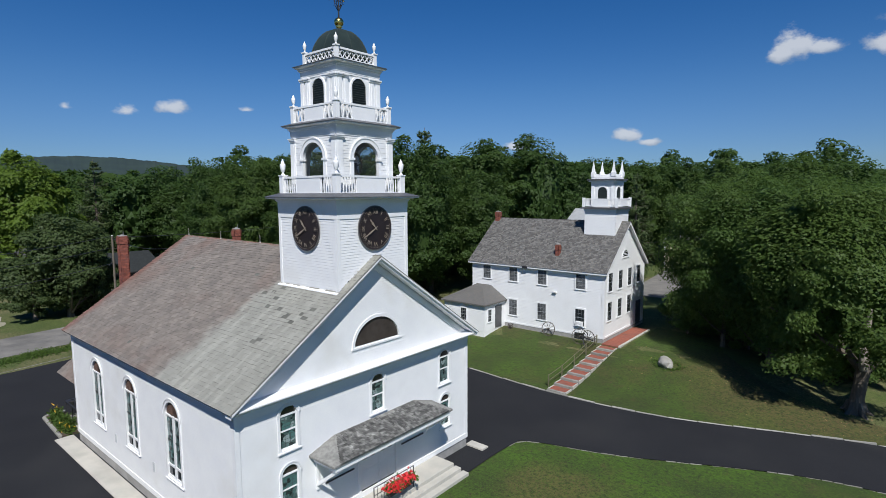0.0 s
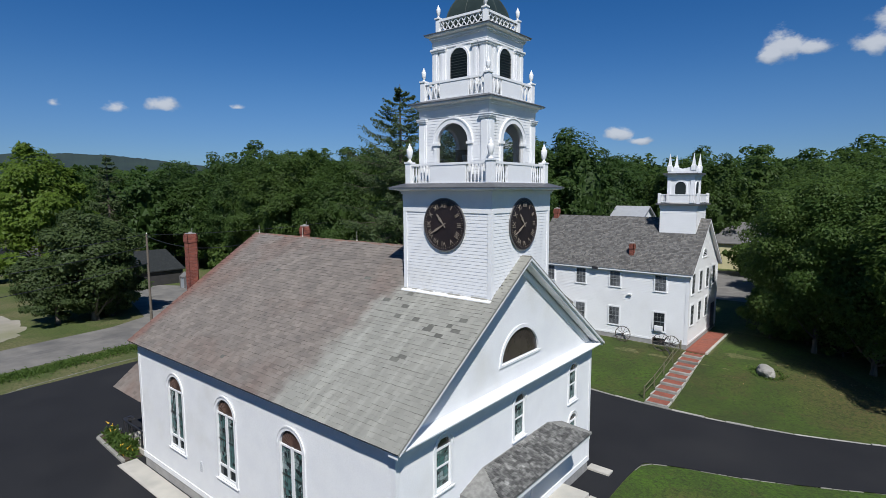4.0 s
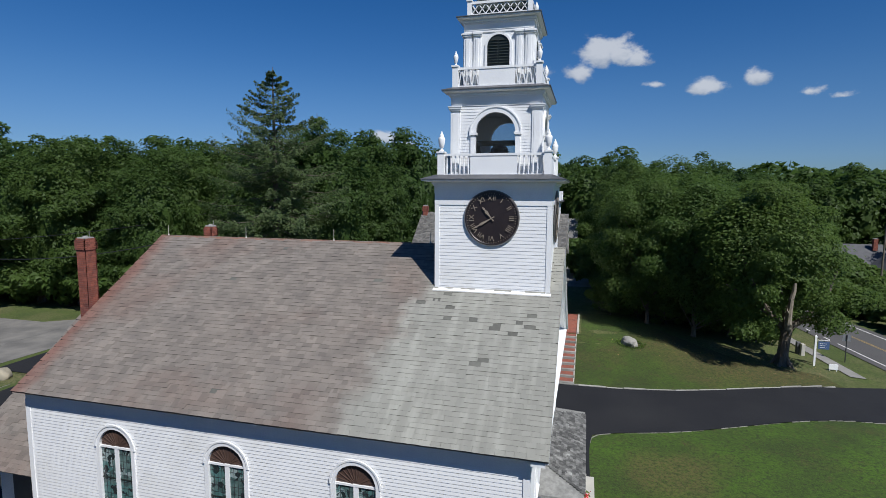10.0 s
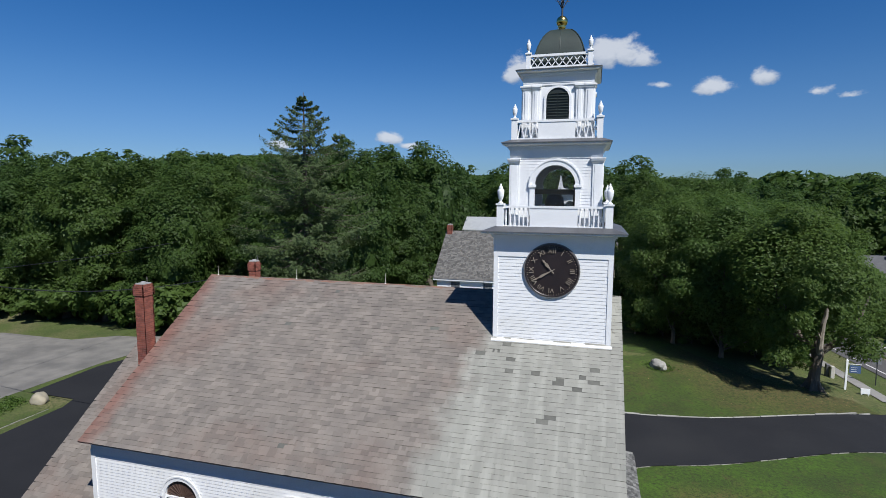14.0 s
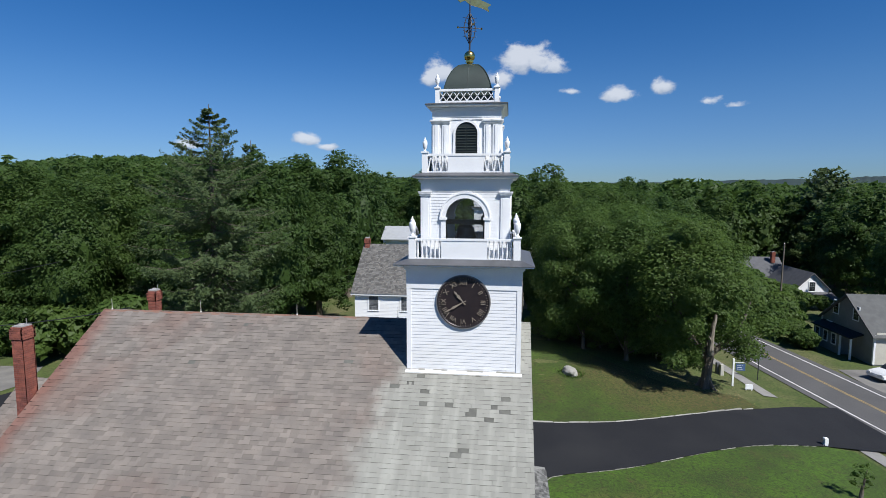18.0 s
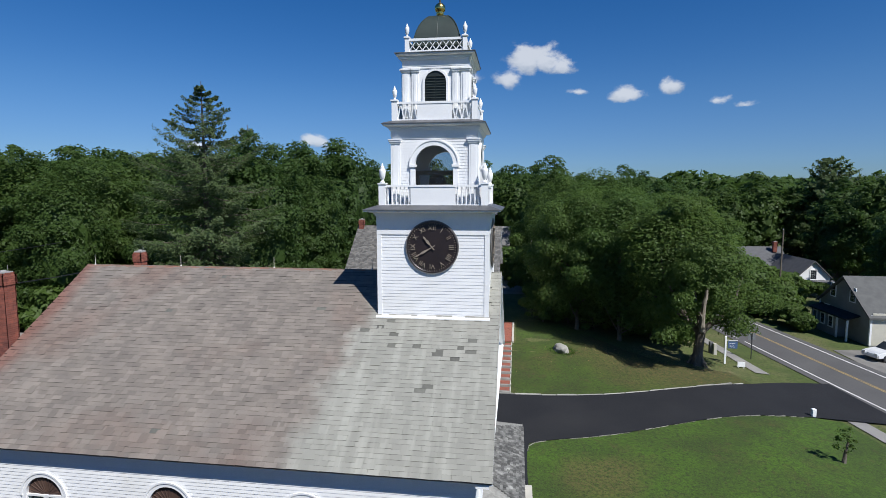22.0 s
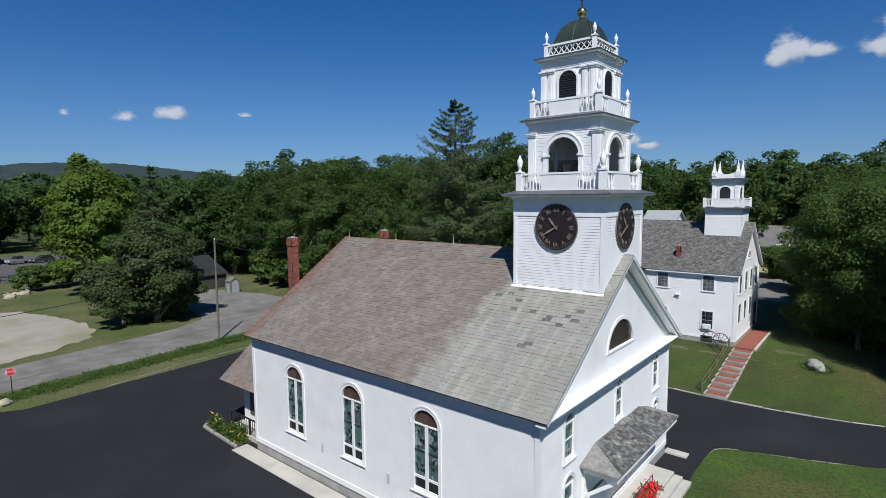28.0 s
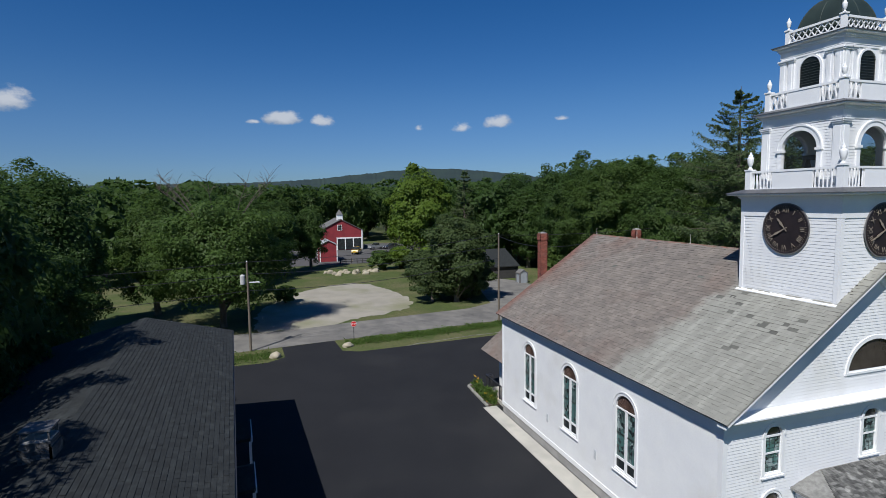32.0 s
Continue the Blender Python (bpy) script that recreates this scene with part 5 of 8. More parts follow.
for s in (-0.9, 0.8):
    prism(bm, [(-0.45, 13.72), (0.45, 13.72), (0.1, 14.88), (-0.1, 14.88)], -0.06, 0.06, pose(CX + s, CY, 0, 0, 0, 90))
part("yoke", bm, WOODPOLE, bell)
bm = B()
rim = [(0.62 * math.cos(2 * math.pi * i / 24), 14.97 + 0.62 * math.sin(2 * math.pi * i / 24)) for i in range(24)]
rin = [(0.56 * math.cos(2 * math.pi * i / 24), 14.97 + 0.56 * math.sin(2 * math.pi * i / 24)) for i in range(24)]
band(bm, rim, rin, -0.03, 0.03, pose(CX + 0.62, CY, 0, 0, 0, 90))
for i in range(3):
    box(bm, -0.6, -0.02, -0.02, 0.6, 0.02, 0.02, pose(CX + 0.62, CY, 14.97, 0, 0, 90) @ pose(0, 0, 0, 0, 60 * i, 0))
part("bell_wheel", bm, WOODPOLE, bell)
roof_skirt(16.78, 1.53, 1.82, 0.15, 0.07)
balustrade(1.44, 16.72, 17.44, 0.20, 0.50, "slanted")

# lantern stage
H2 = 1.17
bm = B()
box(bm, CX - H2, CY - H2, 16.7, CX + H2, CY + H2, 19.0)
part("tower_wall", bm, TRIM, church, "smooth white lantern stage walls")


def lantern(k, m):
    for s in (-1, 1):
        for a, b in ((0.62, 0.86), (0.93, 1.2)):
            bm = B()
            a, b = sorted((s * a, s * b))
            box(bm, a, -0.06, 16.7, b, 0.0, 18.62, m)
            box(bm, a + 0.07, -0.085, 16.9, b - 0.07, -0.058, 18.45, m)
            box(bm, a - 0.03, -0.10, 18.52, b + 0.03, 0.0, 18.58, m)
            box(bm, a - 0.05, -0.13, 18.58, b + 0.05, 0.0, 18.64, m)
            part("pilaster", bm, TRIM, church)
    bm = B()
    band(bm, arch(0.47, 18.15, 0.47, 14, 17.0), arch(0.39, 18.15, 0.40, 14, 17.05), -0.05, 0.0, m)
    lw = part("window", bm, TRIM, church, "arched opening filled with dark louvres")
    bm = B()
    prism(bm, arch(0.39, 18.18, 0.41, 14, 17.05), -0.012, -0.002, m)
    part("backing", bm, LOUVRE, lw)
    for i in range(14):
        z = 17.12 + i * 0.095
        w = 0.37 if z < 18.18 else 0.39 * math.sqrt(max(0.02, 1 - ((z - 18.18) / 0.41) ** 2))
        bm = B()
        box(bm, -w, -0.02, 0, -0.02, 0.02, 0.012, m @ pose(0, -0.022, z, 35, 0, 0))
        box(bm, 0.02, -0.02, 0, w, 0.02, 0.012, m @ pose(0, -0.022, z, 35, 0, 0))
        part("slat", bm, LOUVRE, lw)


sides(lantern, H2)
bm = B()
box(bm, CX - 1.2, CY - 1.2, 18.64, CX + 1.2, CY + 1.2, 18.95)
part("frieze", bm, TRIM, church)
roof_skirt(19.24, 1.17, 1.42, 0.10, 0.06)
balustrade(1.05, 19.20, 19.72, 0.15, 0.47, "lattice")
bm = B()
# square-plan dome with four curved faces meeting in hips
DZ = lambda q: 19.25 + 1.56 * q
DW = lambda q: 0.86 * math.sqrt(max(0.0, 1 - q ** 2.05)) + 0.03
rows = [[bm.verts.new((CX + sx * DW(i / 16), CY + sy * DW(i / 16), DZ(i / 16))) for sx, sy in ((-1, -1), (1, -1), (1, 1), (-1, 1))] for i in range(17)]
for p, q in zip(rows, rows[1:]):
    for i in range(4):
        bm.faces.new((p[i], p[(i + 1) % 4], q[(i + 1) % 4], q[i])).smooth = True
bm.faces.new(rows[-1])
for e in bm.edges:
    u, w = e.verts
    e.smooth = not (abs(abs(u.co.x - CX) - abs(u.co.y - CY)) < 1e-4 and abs(u.co.z - w.co.z) > 1e-3)
dome = part("dome", bm, DOME, church, "dark green square-plan metal dome")
for sx, sy in ((-1, -1), (1, -1), (1, 1), (-1, 1)):
    bm = B()
    tube(bm, [(CX + sx * DW(i / 12), CY + sy * DW(i / 12), DZ(i / 12)) for i in range(13)], [0.022] * 13, 6)
    part("hip_seam", bm, DOME, dome)
for k in range(4):
    bm = B()
    m = pose(CX, CY, 0, 0, 0, 90 * k)
    tube(bm, [m @ Vector((0, -DW(i / 12), DZ(i / 12))) for i in range(13)], [0.011] * 13, 5)
    part("seam", bm, DOME, dome)
bm = B()
lathe(bm, [(0.13, 20.74), (0.10, 20.84), (0.16, 20.88)] + [(max(0.03, 0.205 * math.sin(a)), 21.08 - 0.205 * math.cos(a)) for a in [math.pi * i / 10 for i in range(2, 11)]], 20, pose(CX, CY, 0))
for f in bm.faces:
    f.smooth = True
part("finial_ball", bm, GOLD, church, "gilded ball finial")
vane = thing("weathervane", (CX, CY, 21.27), "dark iron weathervane with gilded banner on the dome", "weathervane")
bm = B()
tube(bm, [(CX, CY, 21.2), (CX, CY, 23.35)], [0.035, 0.02], 8)
part("rod", bm, IRON, vane)
for k in range(4):
    bm = B()
    m = pose(CX, CY, 0, 0, 0, 90 * k + 20)
    bow = [(0.02, 21.55), (0.17, 21.8), (0.22, 22.1), (0.15, 22.4), (0.03, 22.6)]
    tube(bm, [m @ Vector((u, 0, z)) for u, z in bow], [0.018] * 5, 5)
    for z in (21.75, 21.95, 22.25, 22.42):
        tube(bm, [m @ Vector((0, 0, z)), m @ Vector((0.27, 0, z + 0.05))], [0.012, 0.008], 5)
    tube(bm, [m @ Vector((0, 0, 22.1)), m @ Vector((0.44, 0, 22.1))], [0.016] * 2, 5)
    part("scroll", bm, IRON, vane)
    bm = B()
    lathe(bm, [(0.01, -0.045), (0.045, 0), (0.01, 0.045)], 8, m @ Matrix.Translation((0.45, 0, 22.1)))
    part("letter_knob", bm, GOLD, vane)
bm = B()
prism(bm, [(-0.35, 22.98), (-0.2, 23.06), (0.0, 22.92), (0.5, 22.80), (0.72, 22.70), (0.66, 22.86), (0.80, 22.95), (0.4, 23.1), (0.0, 23.16), (-0.2, 23.14), (-0.38, 23.2), (-0.48, 23.08)], -0.015, 0.015, pose(CX, CY, 0, 0, 0, 15))
bmesh.ops.recalc_face_normals(bm, faces=bm.faces)
part("banner", bm, GOLD, vane, "gilded swallow-tailed banner")


# ---- hall ----
SASH = surface("weathered_sash_paint", (0.34, 0.35, 0.35), (0.28, 0.29, 0.29), 3, 0.6, 0.05, 30)
SHADE_PANE = glass("curtained_glass", (0.05, 0.054, 0.058), (0.16, 0.165, 0.17), 2.6)
def sash_window(parent, m, w, z0, z1, mat=PANE, label="double-hung window in white casing"):
    m = m @ Matrix.Translation((0, -0.026, 0))
    bm = B()
    o, i = [(-w - 0.1, z0 - 0.05), (w + 0.1, z0 - 0.05), (w + 0.1, z1 + 0.12), (-w - 0.1, z1 + 0.12)], [(-w, z0), (w, z0), (w, z1), (-w, z1)]
    band(bm, o, i, -0.035, 0.05, m)
    box(bm, -w - 0.12, -0.055, z0 - 0.09, w + 0.12, 0.0, z0 - 0.05, m)
    win = part("window", bm, TRIM, parent, label)
    zm = (z0 + z1) / 2
    for a, b, y in ((z0, zm, -0.005), (zm, z1, -0.02)):
        bm = B()
        box(bm, -w, y, a, w, y + 0.02, b, m)
        part("pane", bm, mat, win)
        bm = B()
        box(bm, -w, y - 0.008, a, w, y, a + 0.025, m); box(bm, -w, y - 0.008, b - 0.025, w, y, b, m)
        for s in (-1, 1):
            u0, u1 = sorted((s * w, s * (w - 0.025)))
            box(bm, u0, y - 0.008, a + 0.025, u1, y, b - 0.025, m)
        for c in (-w / 3, w / 3):
            box(bm, c - 0.006, y - 0.006, a + 0.025, c + 0.006, y, b - 0.025, m)
        box(bm, -w + 0.025, y - 0.005, (a + b) / 2 - 0.006, w - 0.025, y - 0.001, (a + b) / 2 + 0.006, m)
        part("sash", bm, SASH, win)
    return win


def gable_roof(parent, x0, x1, y0, y1, ez, rz, t, over, gover, mat, axis="x", label=""):
    """Pitched roof slab; ridge along the axis."""
    bm = B()
    if axis == "x":
        c, h = (y0 + y1) / 2, (y1 - y0) / 2
        m = Matrix(((0, 1, 0, 0), (1, 0, 0, 0), (0, 0, 1, 0), (0, 0, 0, 1)))
        a0, a1 = x0 - gover, x1 + gover
    else:
        c, h = (x0 + x1) / 2, (x1 - x0) / 2
        m = Matrix.Identity(4)
        a0, a1 = y0 - gover, y1 + gover
    s = (rz - ez) / h
    e = h + over
    prism(bm, [(c - e, ez - over * s), (c, rz), (c + e, ez - over * s), (c + e, ez - over * s - t), (c, rz - t * 1.3), (c - e, ez - over * s - t)], a0, a1, m)
    bmesh.ops.recalc_face_normals(bm, faces=bm.faces)
    return part("roof", bm, mat, parent, label)


hall = thing("meeting_hall", (-17.6, 46.2, 1.2), "white clapboard hall with grey roof and small belfry", "building")
HX0, HX1, HY0, HY1, HE, HR = -31.1, -17.65, 41.7, 50.7, 7.35, 11.12
HC = (HY0 + HY1) / 2
hs, he = face_frame(HX1, HY0, 0, 0), face_frame(HX1, HC, 0, 1)
board_wall(hs, lambda z: (HX0 - HX1, 0), 1.69, 7.3, 0.13, (), "white clapboard long side", 0.016, hall, WHITE2)
board_wall(he, lambda z: (-4.5, 4.5), 1.69, 7.3, 0.13, (), "white clapboard gable front", 0.016, hall, WHITE2)
gable_half = lambda z: max(0.05, (HR - z) / (HR - HE) * 4.5 - 0.06)
board_wall(he, lambda z: (-gable_half(z), gable_half(z)), 7.3, HR - 0.15, 0.13, (), "white clapboard gable", 0.016, hall, WHITE2)
bm = B()
box(bm, HX0 + 0.01, HY0 + 0.01, 0.4, HX1 - 0.01, HY1 - 0.01, HE)
prism(bm, [(HY0 + 0.01, HE), (HY1 - 0.01, HE), (HC, HR - 0.05)], HX0 + 0.01, HX1 - 0.01, Matrix(((0, 1, 0, 0), (1, 0, 0, 0), (0, 0, 1, 0), (0, 0, 0, 1))))
bmesh.ops.recalc_face_normals(bm, faces=bm.faces)
part("wall", bm, WHITE2, hall)
bm = B()
box(bm, HX0 - 0.03, HY0 - 0.03, 0.2, HX1 + 0.03, HY1 + 0.03, 1.60)
part("foundation", bm, FOUND, hall, "grey granite block foundation")
bm = B()
box(bm, HX0, HY0 - 0.05, 1.60, HX1 + 0.05, HY0 + 0.02, 1.74); box(bm, HX1 - 0.02, HY0 + 0.03, 1.60, HX1 + 0.048, HY1, 1.74)
box(bm, HX0, HY0 - 0.05, 6.85, HX1 + 0.05, HY0 + 0.02, 7.28)
box(bm, HX1 - 0.2, HY0 - 0.04, 1.74, HX1 + 0.04, HY0 + 0.02, 6.85); box(bm, HX1 - 0.02, HY0 + 0.021, 1.74, HX1 + 0.042, HY0 + 0.2, 7.2)
box(bm, HX1 - 0.02, HY1 - 0.2, 1.74, HX1 + 0.042, HY1 + 0.03, 7.2)
part("trim", bm, TRIM, hall)
hroof = gable_roof(hall, HX0, HX1, HY0, HY1, HE, HR, 0.16, 0.3, 0.3, TRIM, "x", "grey asphalt shingle roof with white edges")
bm = B()
hsl = math.atan2(HR - HE, 4.5)
rnd = random.Random(11)
rows = 40
for s in (1, -1):
    for j in range(rows):
        t0 = j / rows
        y = HC - s * (4.82 * (1 - t0))
        z = HE - 0.3 * math.tan(hsl) + (HR - HE + 0.3 * math.tan(hsl)) * t0 + 0.015
        x = HX0 - 0.31
        while x < HX1 + 0.31:
            w = rnd.choice((0.10, 0.15, 0.2, 0.27)) if s > 0 else 14.1
            e = min(x + w, HX1 + 0.32)
            d = 4.82 / rows * 1.25
            v = [bm.verts.new(p) for p in ((x, y - s * 0.02, z), (e, y - s * 0.02, z), (e, y + s * d, z + d * math.tan(hsl) - 0.008), (x, y + s * d, z + d * math.tan(hsl) - 0.008), (x, y - s * 0.02, z - 0.02), (e, y - s * 0.02, z - 0.02))]
            bm.faces.new((v[0], v[1], v[2], v[3]) if s > 0 else (v[3], v[2], v[1], v[0]))
            bm.faces.new((v[4], v[5], v[1], v[0]) if s > 0 else (v[0], v[1], v[5], v[4]))
            x = e
part("shingles", bm, HALLROOF, hroof, "variegated grey shingles", "stuff")
for x in (-29.35, -26.4, -23.4, -19.75):
    sash_window(hall, hs @ Matrix.Translation((x - HX1, 0, 0)), 0.42, 5.58, 6.95 - 0.12, SHADE_PANE, label="double-hung window with pale curtains")
for x in (-26.4, -23.4, -19.75):
    sash_window(hall, hs @ Matrix.Translation((x - HX1, 0, 0)), 0.42, 2.4, 3.85, SHADE_PANE if x < -20 else PANE)
for y in (-3.4, -1.25, 0.85, 3.0):
    sash_window(hall, he @ Matrix.Translation((y, 0, 0)), 0.40, 5.45, 7.0)
for y in (-3.45, -1.3, 0.8):
    sash_window(hall, he @ Matrix.Translation((y, 0, 0)), 0.40, 3.0, 4.55)
bm = B()
o = [(0.78 * math.cos(math.pi * i / 14), 8.05 + 0.72 * math.sin(math.pi * i / 14)) for i in range(15)]
q = [(0.64 * math.cos(math.pi * i / 14), 8.1 + 0.58 * math.sin(math.pi * i / 14)) for i in range(15)]
band(bm, o, q, -0.05, 0.05, he @ Matrix.Translation((-0.25, 0, 0)), closed=False)
box(bm, -0.8, -0.06, 7.98, 0.8, 0.02, 8.06, he @ Matrix.Translation((-0.25, 0, 0)))
fw = part("window", bm, TRIM, hall, "half-round attic window")
bm = B()
prism(bm, q, -0.012, 0.02, he @ Matrix.Translation((-0.25, 0, 0)))
part("pane", bm, PANE, fw)
bm = B()
box(bm, 2.6, -0.06, 1.5, 3.7, 0.02, 3.7, he)
part("door", bm, DARKTRIM, hall, "dark front door")
bm = B()
box(bm, -20.05 - HX1, -0.22, 2.42, -19.45 - HX1, 0.02, 2.80, hs)
for i in range(5):
    box(bm, -20.0 - HX1, -0.23, 2.47 + i * 0.06, -19.5 - HX1, -0.219, 2.5 + i * 0.06, hs)
part("air_conditioner", bm, TRIM, hall, "white window air conditioner")
bm = B()
box(bm, -20.2 - HX1, -0.05, 1.3, -19.3 - HX1, 0.02, 1.8, hs)
part("cellar_window", bm, PANE, hall)
bm = B()
box(bm, -25.3, HY0 - 0.35, 6.9, -24.8, HY0 - 0.06, 7.12)
part("lamp", bm, IRON, hall, "dark wall lamp")
bm = B()
box(bm, -22.3, HY0 - 0.2, 5.02, -22.1, HY0 - 0.06, 5.12); box(bm, -22.05, HY0 - 0.22, 5.0, -21.95, HY0 - 0.06, 5.14)
part("lamp", bm, TRIM, hall, "small white twin floodlight")
brick_stack("chimney", -22.45, 42.75, 7.9, 9.15, 0.36, 0.36, "short red brick chimney on the hall roof")
brick_stack("chimney", -31.0, 46.0, 10.2, 11.75, 0.46, 0.46, "red brick chimney at the hall's rear gable")
# hall belfry
TX, TY = -19.55, HC
def hb(h, z0, z1, name="belfry_wall", mat=WHITE2):
    bm = B()
    box(bm, TX - h, TY - h, z0, TX + h, TY + h, z1)
    return part(name, bm, mat, hall)
bm = B()
for k in range(4):
    clapboards(bm, pose(TX, TY, 0, 0, 0, 90 * k) @ Matrix.Translation((0, -1.42, 0)), lambda z: (-1.42, 1.42), 9.2, 12.2, 0.13)
part("belfry_wall", bm, WHITE2, hall, "white clapboard belfry base")
hb(1.41, 9.0, 12.2)
hb(1.5, 12.0, 12.25, "belfry_cornice", TRIM)
hb(1.72, 12.25, 12.38, "belfry_cornice", DARKTRIM)
for sx, sy in ((-1, -1), (1, -1), (1, 1), (-1, 1)):
    bm = B()
    box(bm, TX + sx * 1.5 - 0.1, TY + sy * 1.5 - 0.1, 12.38, TX + sx * 1.5 + 0.1, TY + sy * 1.5 + 0.1, 13.22)
    part("balustrade_post", bm, TRIM, hall)
    bm = B()
    lathe(bm, [(0.17 * 1.414, 15.05), (0.17 * 1.414, 15.45), (0.12 * 1.414, 15.5), (0.01, 16.45)], 4, pose(TX + sx * 0.92, TY + sy * 0.92, 0), True)
    part("pinnacle", bm, TRIM, hall, "tapered white corner pinnacle")
for k in range(4):
    m = pose(TX, TY, 0, 0, 0, 90 * k) @ Matrix.Translation((0, -1.5, 0))
    bm = B()
    box(bm, -1.4, -0.05, 13.05, 1.4, 0.05, 13.14, m); box(bm, -1.4, -0.04, 12.46, 1.4, 0.04, 12.54, m); box(bm, -0.75, -0.03, 12.54, 0.75, 0.03, 13.05, m)
    ra = part("balustrade", bm, TRIM, hall)
    for u in (-1.3, -1.18, -1.06, -0.94, -0.82, 0.82, 0.94, 1.06, 1.18, 1.3):
        bm = B()
        box(bm, u - 0.02, -0.02, 12.54, u + 0.02, 0.02, 13.05, m)
        part("baluster", bm, TRIM, ra)
    m = pose(TX, TY, 0, 0, 0, 90 * k) @ Matrix.Translation((0, -1.0, 0))
    bm = B()
    prism(bm, arch(0.42, 13.75, 0.40, 12, 13.0), -0.012, 0.0, m)
    lv = part("louvre", bm, LOUVRE, hall, "dark arched louvre")
    bm = B()
    band(bm, arch(0.54, 13.75, 0.52, 12, 12.95), arch(0.42, 13.75, 0.40, 12, 13.0), -0.05, 0.0, m)
    part("frame", bm, TRIM, lv)
    for s in (-1, 1):
        bm = B()
        a, b = sorted((s * 0.76, s * 1.03))
        box(bm, a, -0.05, 12.4, b, 0.0, 14.4, m)
        part("pilaster", bm, TRIM, hall)
    bm = B()
    box(bm, -0.92, -0.02, 15.02, 0.92, 0.1, 15.12, m @ Matrix.Translation((0, 0, 0)))
    n = 12
    prism(bm, [(-0.85, 15.12), (0.85, 15.12), (0.85, 15.4)] + [(0.85 - 1.7 * i / n, 15.4 - 0.2 * math.sin(math.pi * i / n)) for i in range(1, n)] + [(-0.85, 15.4)], 0.0, 0.07, m)
    bmesh.ops.recalc_face_normals(bm, faces=bm.faces)
    part("parapet", bm, TRIM, hall)
hb(1.0, 12.35, 14.55)
hb(1.06, 14.3, 14.6, "belfry_cornice", TRIM)
hb(1.32, 14.72, 14.85, "belfry_cornice", DARKTRIM)
hb(1.22, 14.6, 14.72, "belfry_cornice", TRIM)
hb(1.05, 14.85, 15.04)
# hall annex
annex = thing("annex", (-29.5, 40, 1.2), "small white side entry with hipped grey roof", "building wing")
bm = B()
AX0, AX1, AY0, AY1 = -31.9, -27.3, 38.35, HY0 - 0.04
clapboards(bm, face_frame(AX1, AY0, 0, 0), lambda z: (AX0 - AX1, 0), 1.3, 3.75, 0.13)
clapboards(bm, face_frame(AX1, AY0, 0, 1), lambda z: (0, AY1 - AY0), 1.3, 3.75, 0.13)
clapboards(bm, face_frame(AX0, AY0, 0, 3), lambda z: (AY0 - AY1, 0), 1.3, 3.75, 0.13)
box(bm, AX0 + 0.01, AY0 + 0.01, 0.5, AX1 - 0.01, AY1, 3.75)
part("wall", bm, WHITE2, annex)
bm = B()
lo = [(AX0 - 0.25, AY1), (AX0 - 0.25, AY0 - 0.25), (AX1 + 0.25, AY0 - 0.25), (AX1 + 0.25, AY1)]
v = [bm.verts.new((x, y, 3.78)) for x, y in lo] + [bm.verts.new((x, y, 3.66)) for x, y in lo] + [bm.verts.new((AX0 + 1.4, AY1, 4.95)), bm.verts.new((AX1 - 1.6, AY1, 4.95)), bm.verts.new((AX1 - 1.6, AY0 + 2.0, 4.75))]
for f in ((0, 1, 8), (1, 2, 10, 8), (2, 3, 9, 10), (8, 10, 9), (1, 0, 4, 5), (2, 1, 5, 6), (3, 2, 6, 7), (4, 7, 6, 5)):
    bm.faces.new([v[i] for i in f])
bmesh.ops.recalc_face_normals(bm, faces=bm.faces)
part("roof", bm, HALLROOF, annex)
sash_window(annex, face_frame(-29.6, AY0, 0, 0), 0.3, 2.1, 3.2)
sash_window(annex, face_frame(AX1, AY0 + 0.8, 0, 1), 0.25, 2.1, 3.2)
bm = B()
box(bm, AX1 - 0.02, AY0 + 1.7, 1.35, AX1 + 0.05, AY0 + 2.7, 3.4)
part("door", bm, DARKTRIM, annex, "dark open side door")

# ---- dark-roofed house south of the church ----
lodge = thing("lodge", (-24, -11, 0), "long low building with charcoal shingle roof", "building")
LM = pose(-37.4, -7.0, 0, 0, 0, 3.5)
LL, LW, LE, LR = 28.0, 8.9, 6.0, 7.18
bm = B()
box(bm, 0.5, -LW + 0.5, -0.1, LL - 0.5, -0.5, LE - 0.12, LM)
part("wall", bm, DARKWALL, lodge, "dark stained siding")
bm = B()
prism(bm, [(0, LE), (-LW / 2, LR), (-LW, LE), (-LW, LE - 0.16), (-LW / 2, LR - 0.18), (0, LE - 0.16)], 0, LL, LM @ Matrix(((0, 1, 0, 0), (1, 0, 0, 0), (0, 0, 1, 0), (0, 0, 0, 1))))
bmesh.ops.recalc_face_normals(bm, faces=bm.faces)
lroof = part("roof", bm, BLACKROOF, lodge)
bm = B()
rnd = random.Random(21)
n = 30
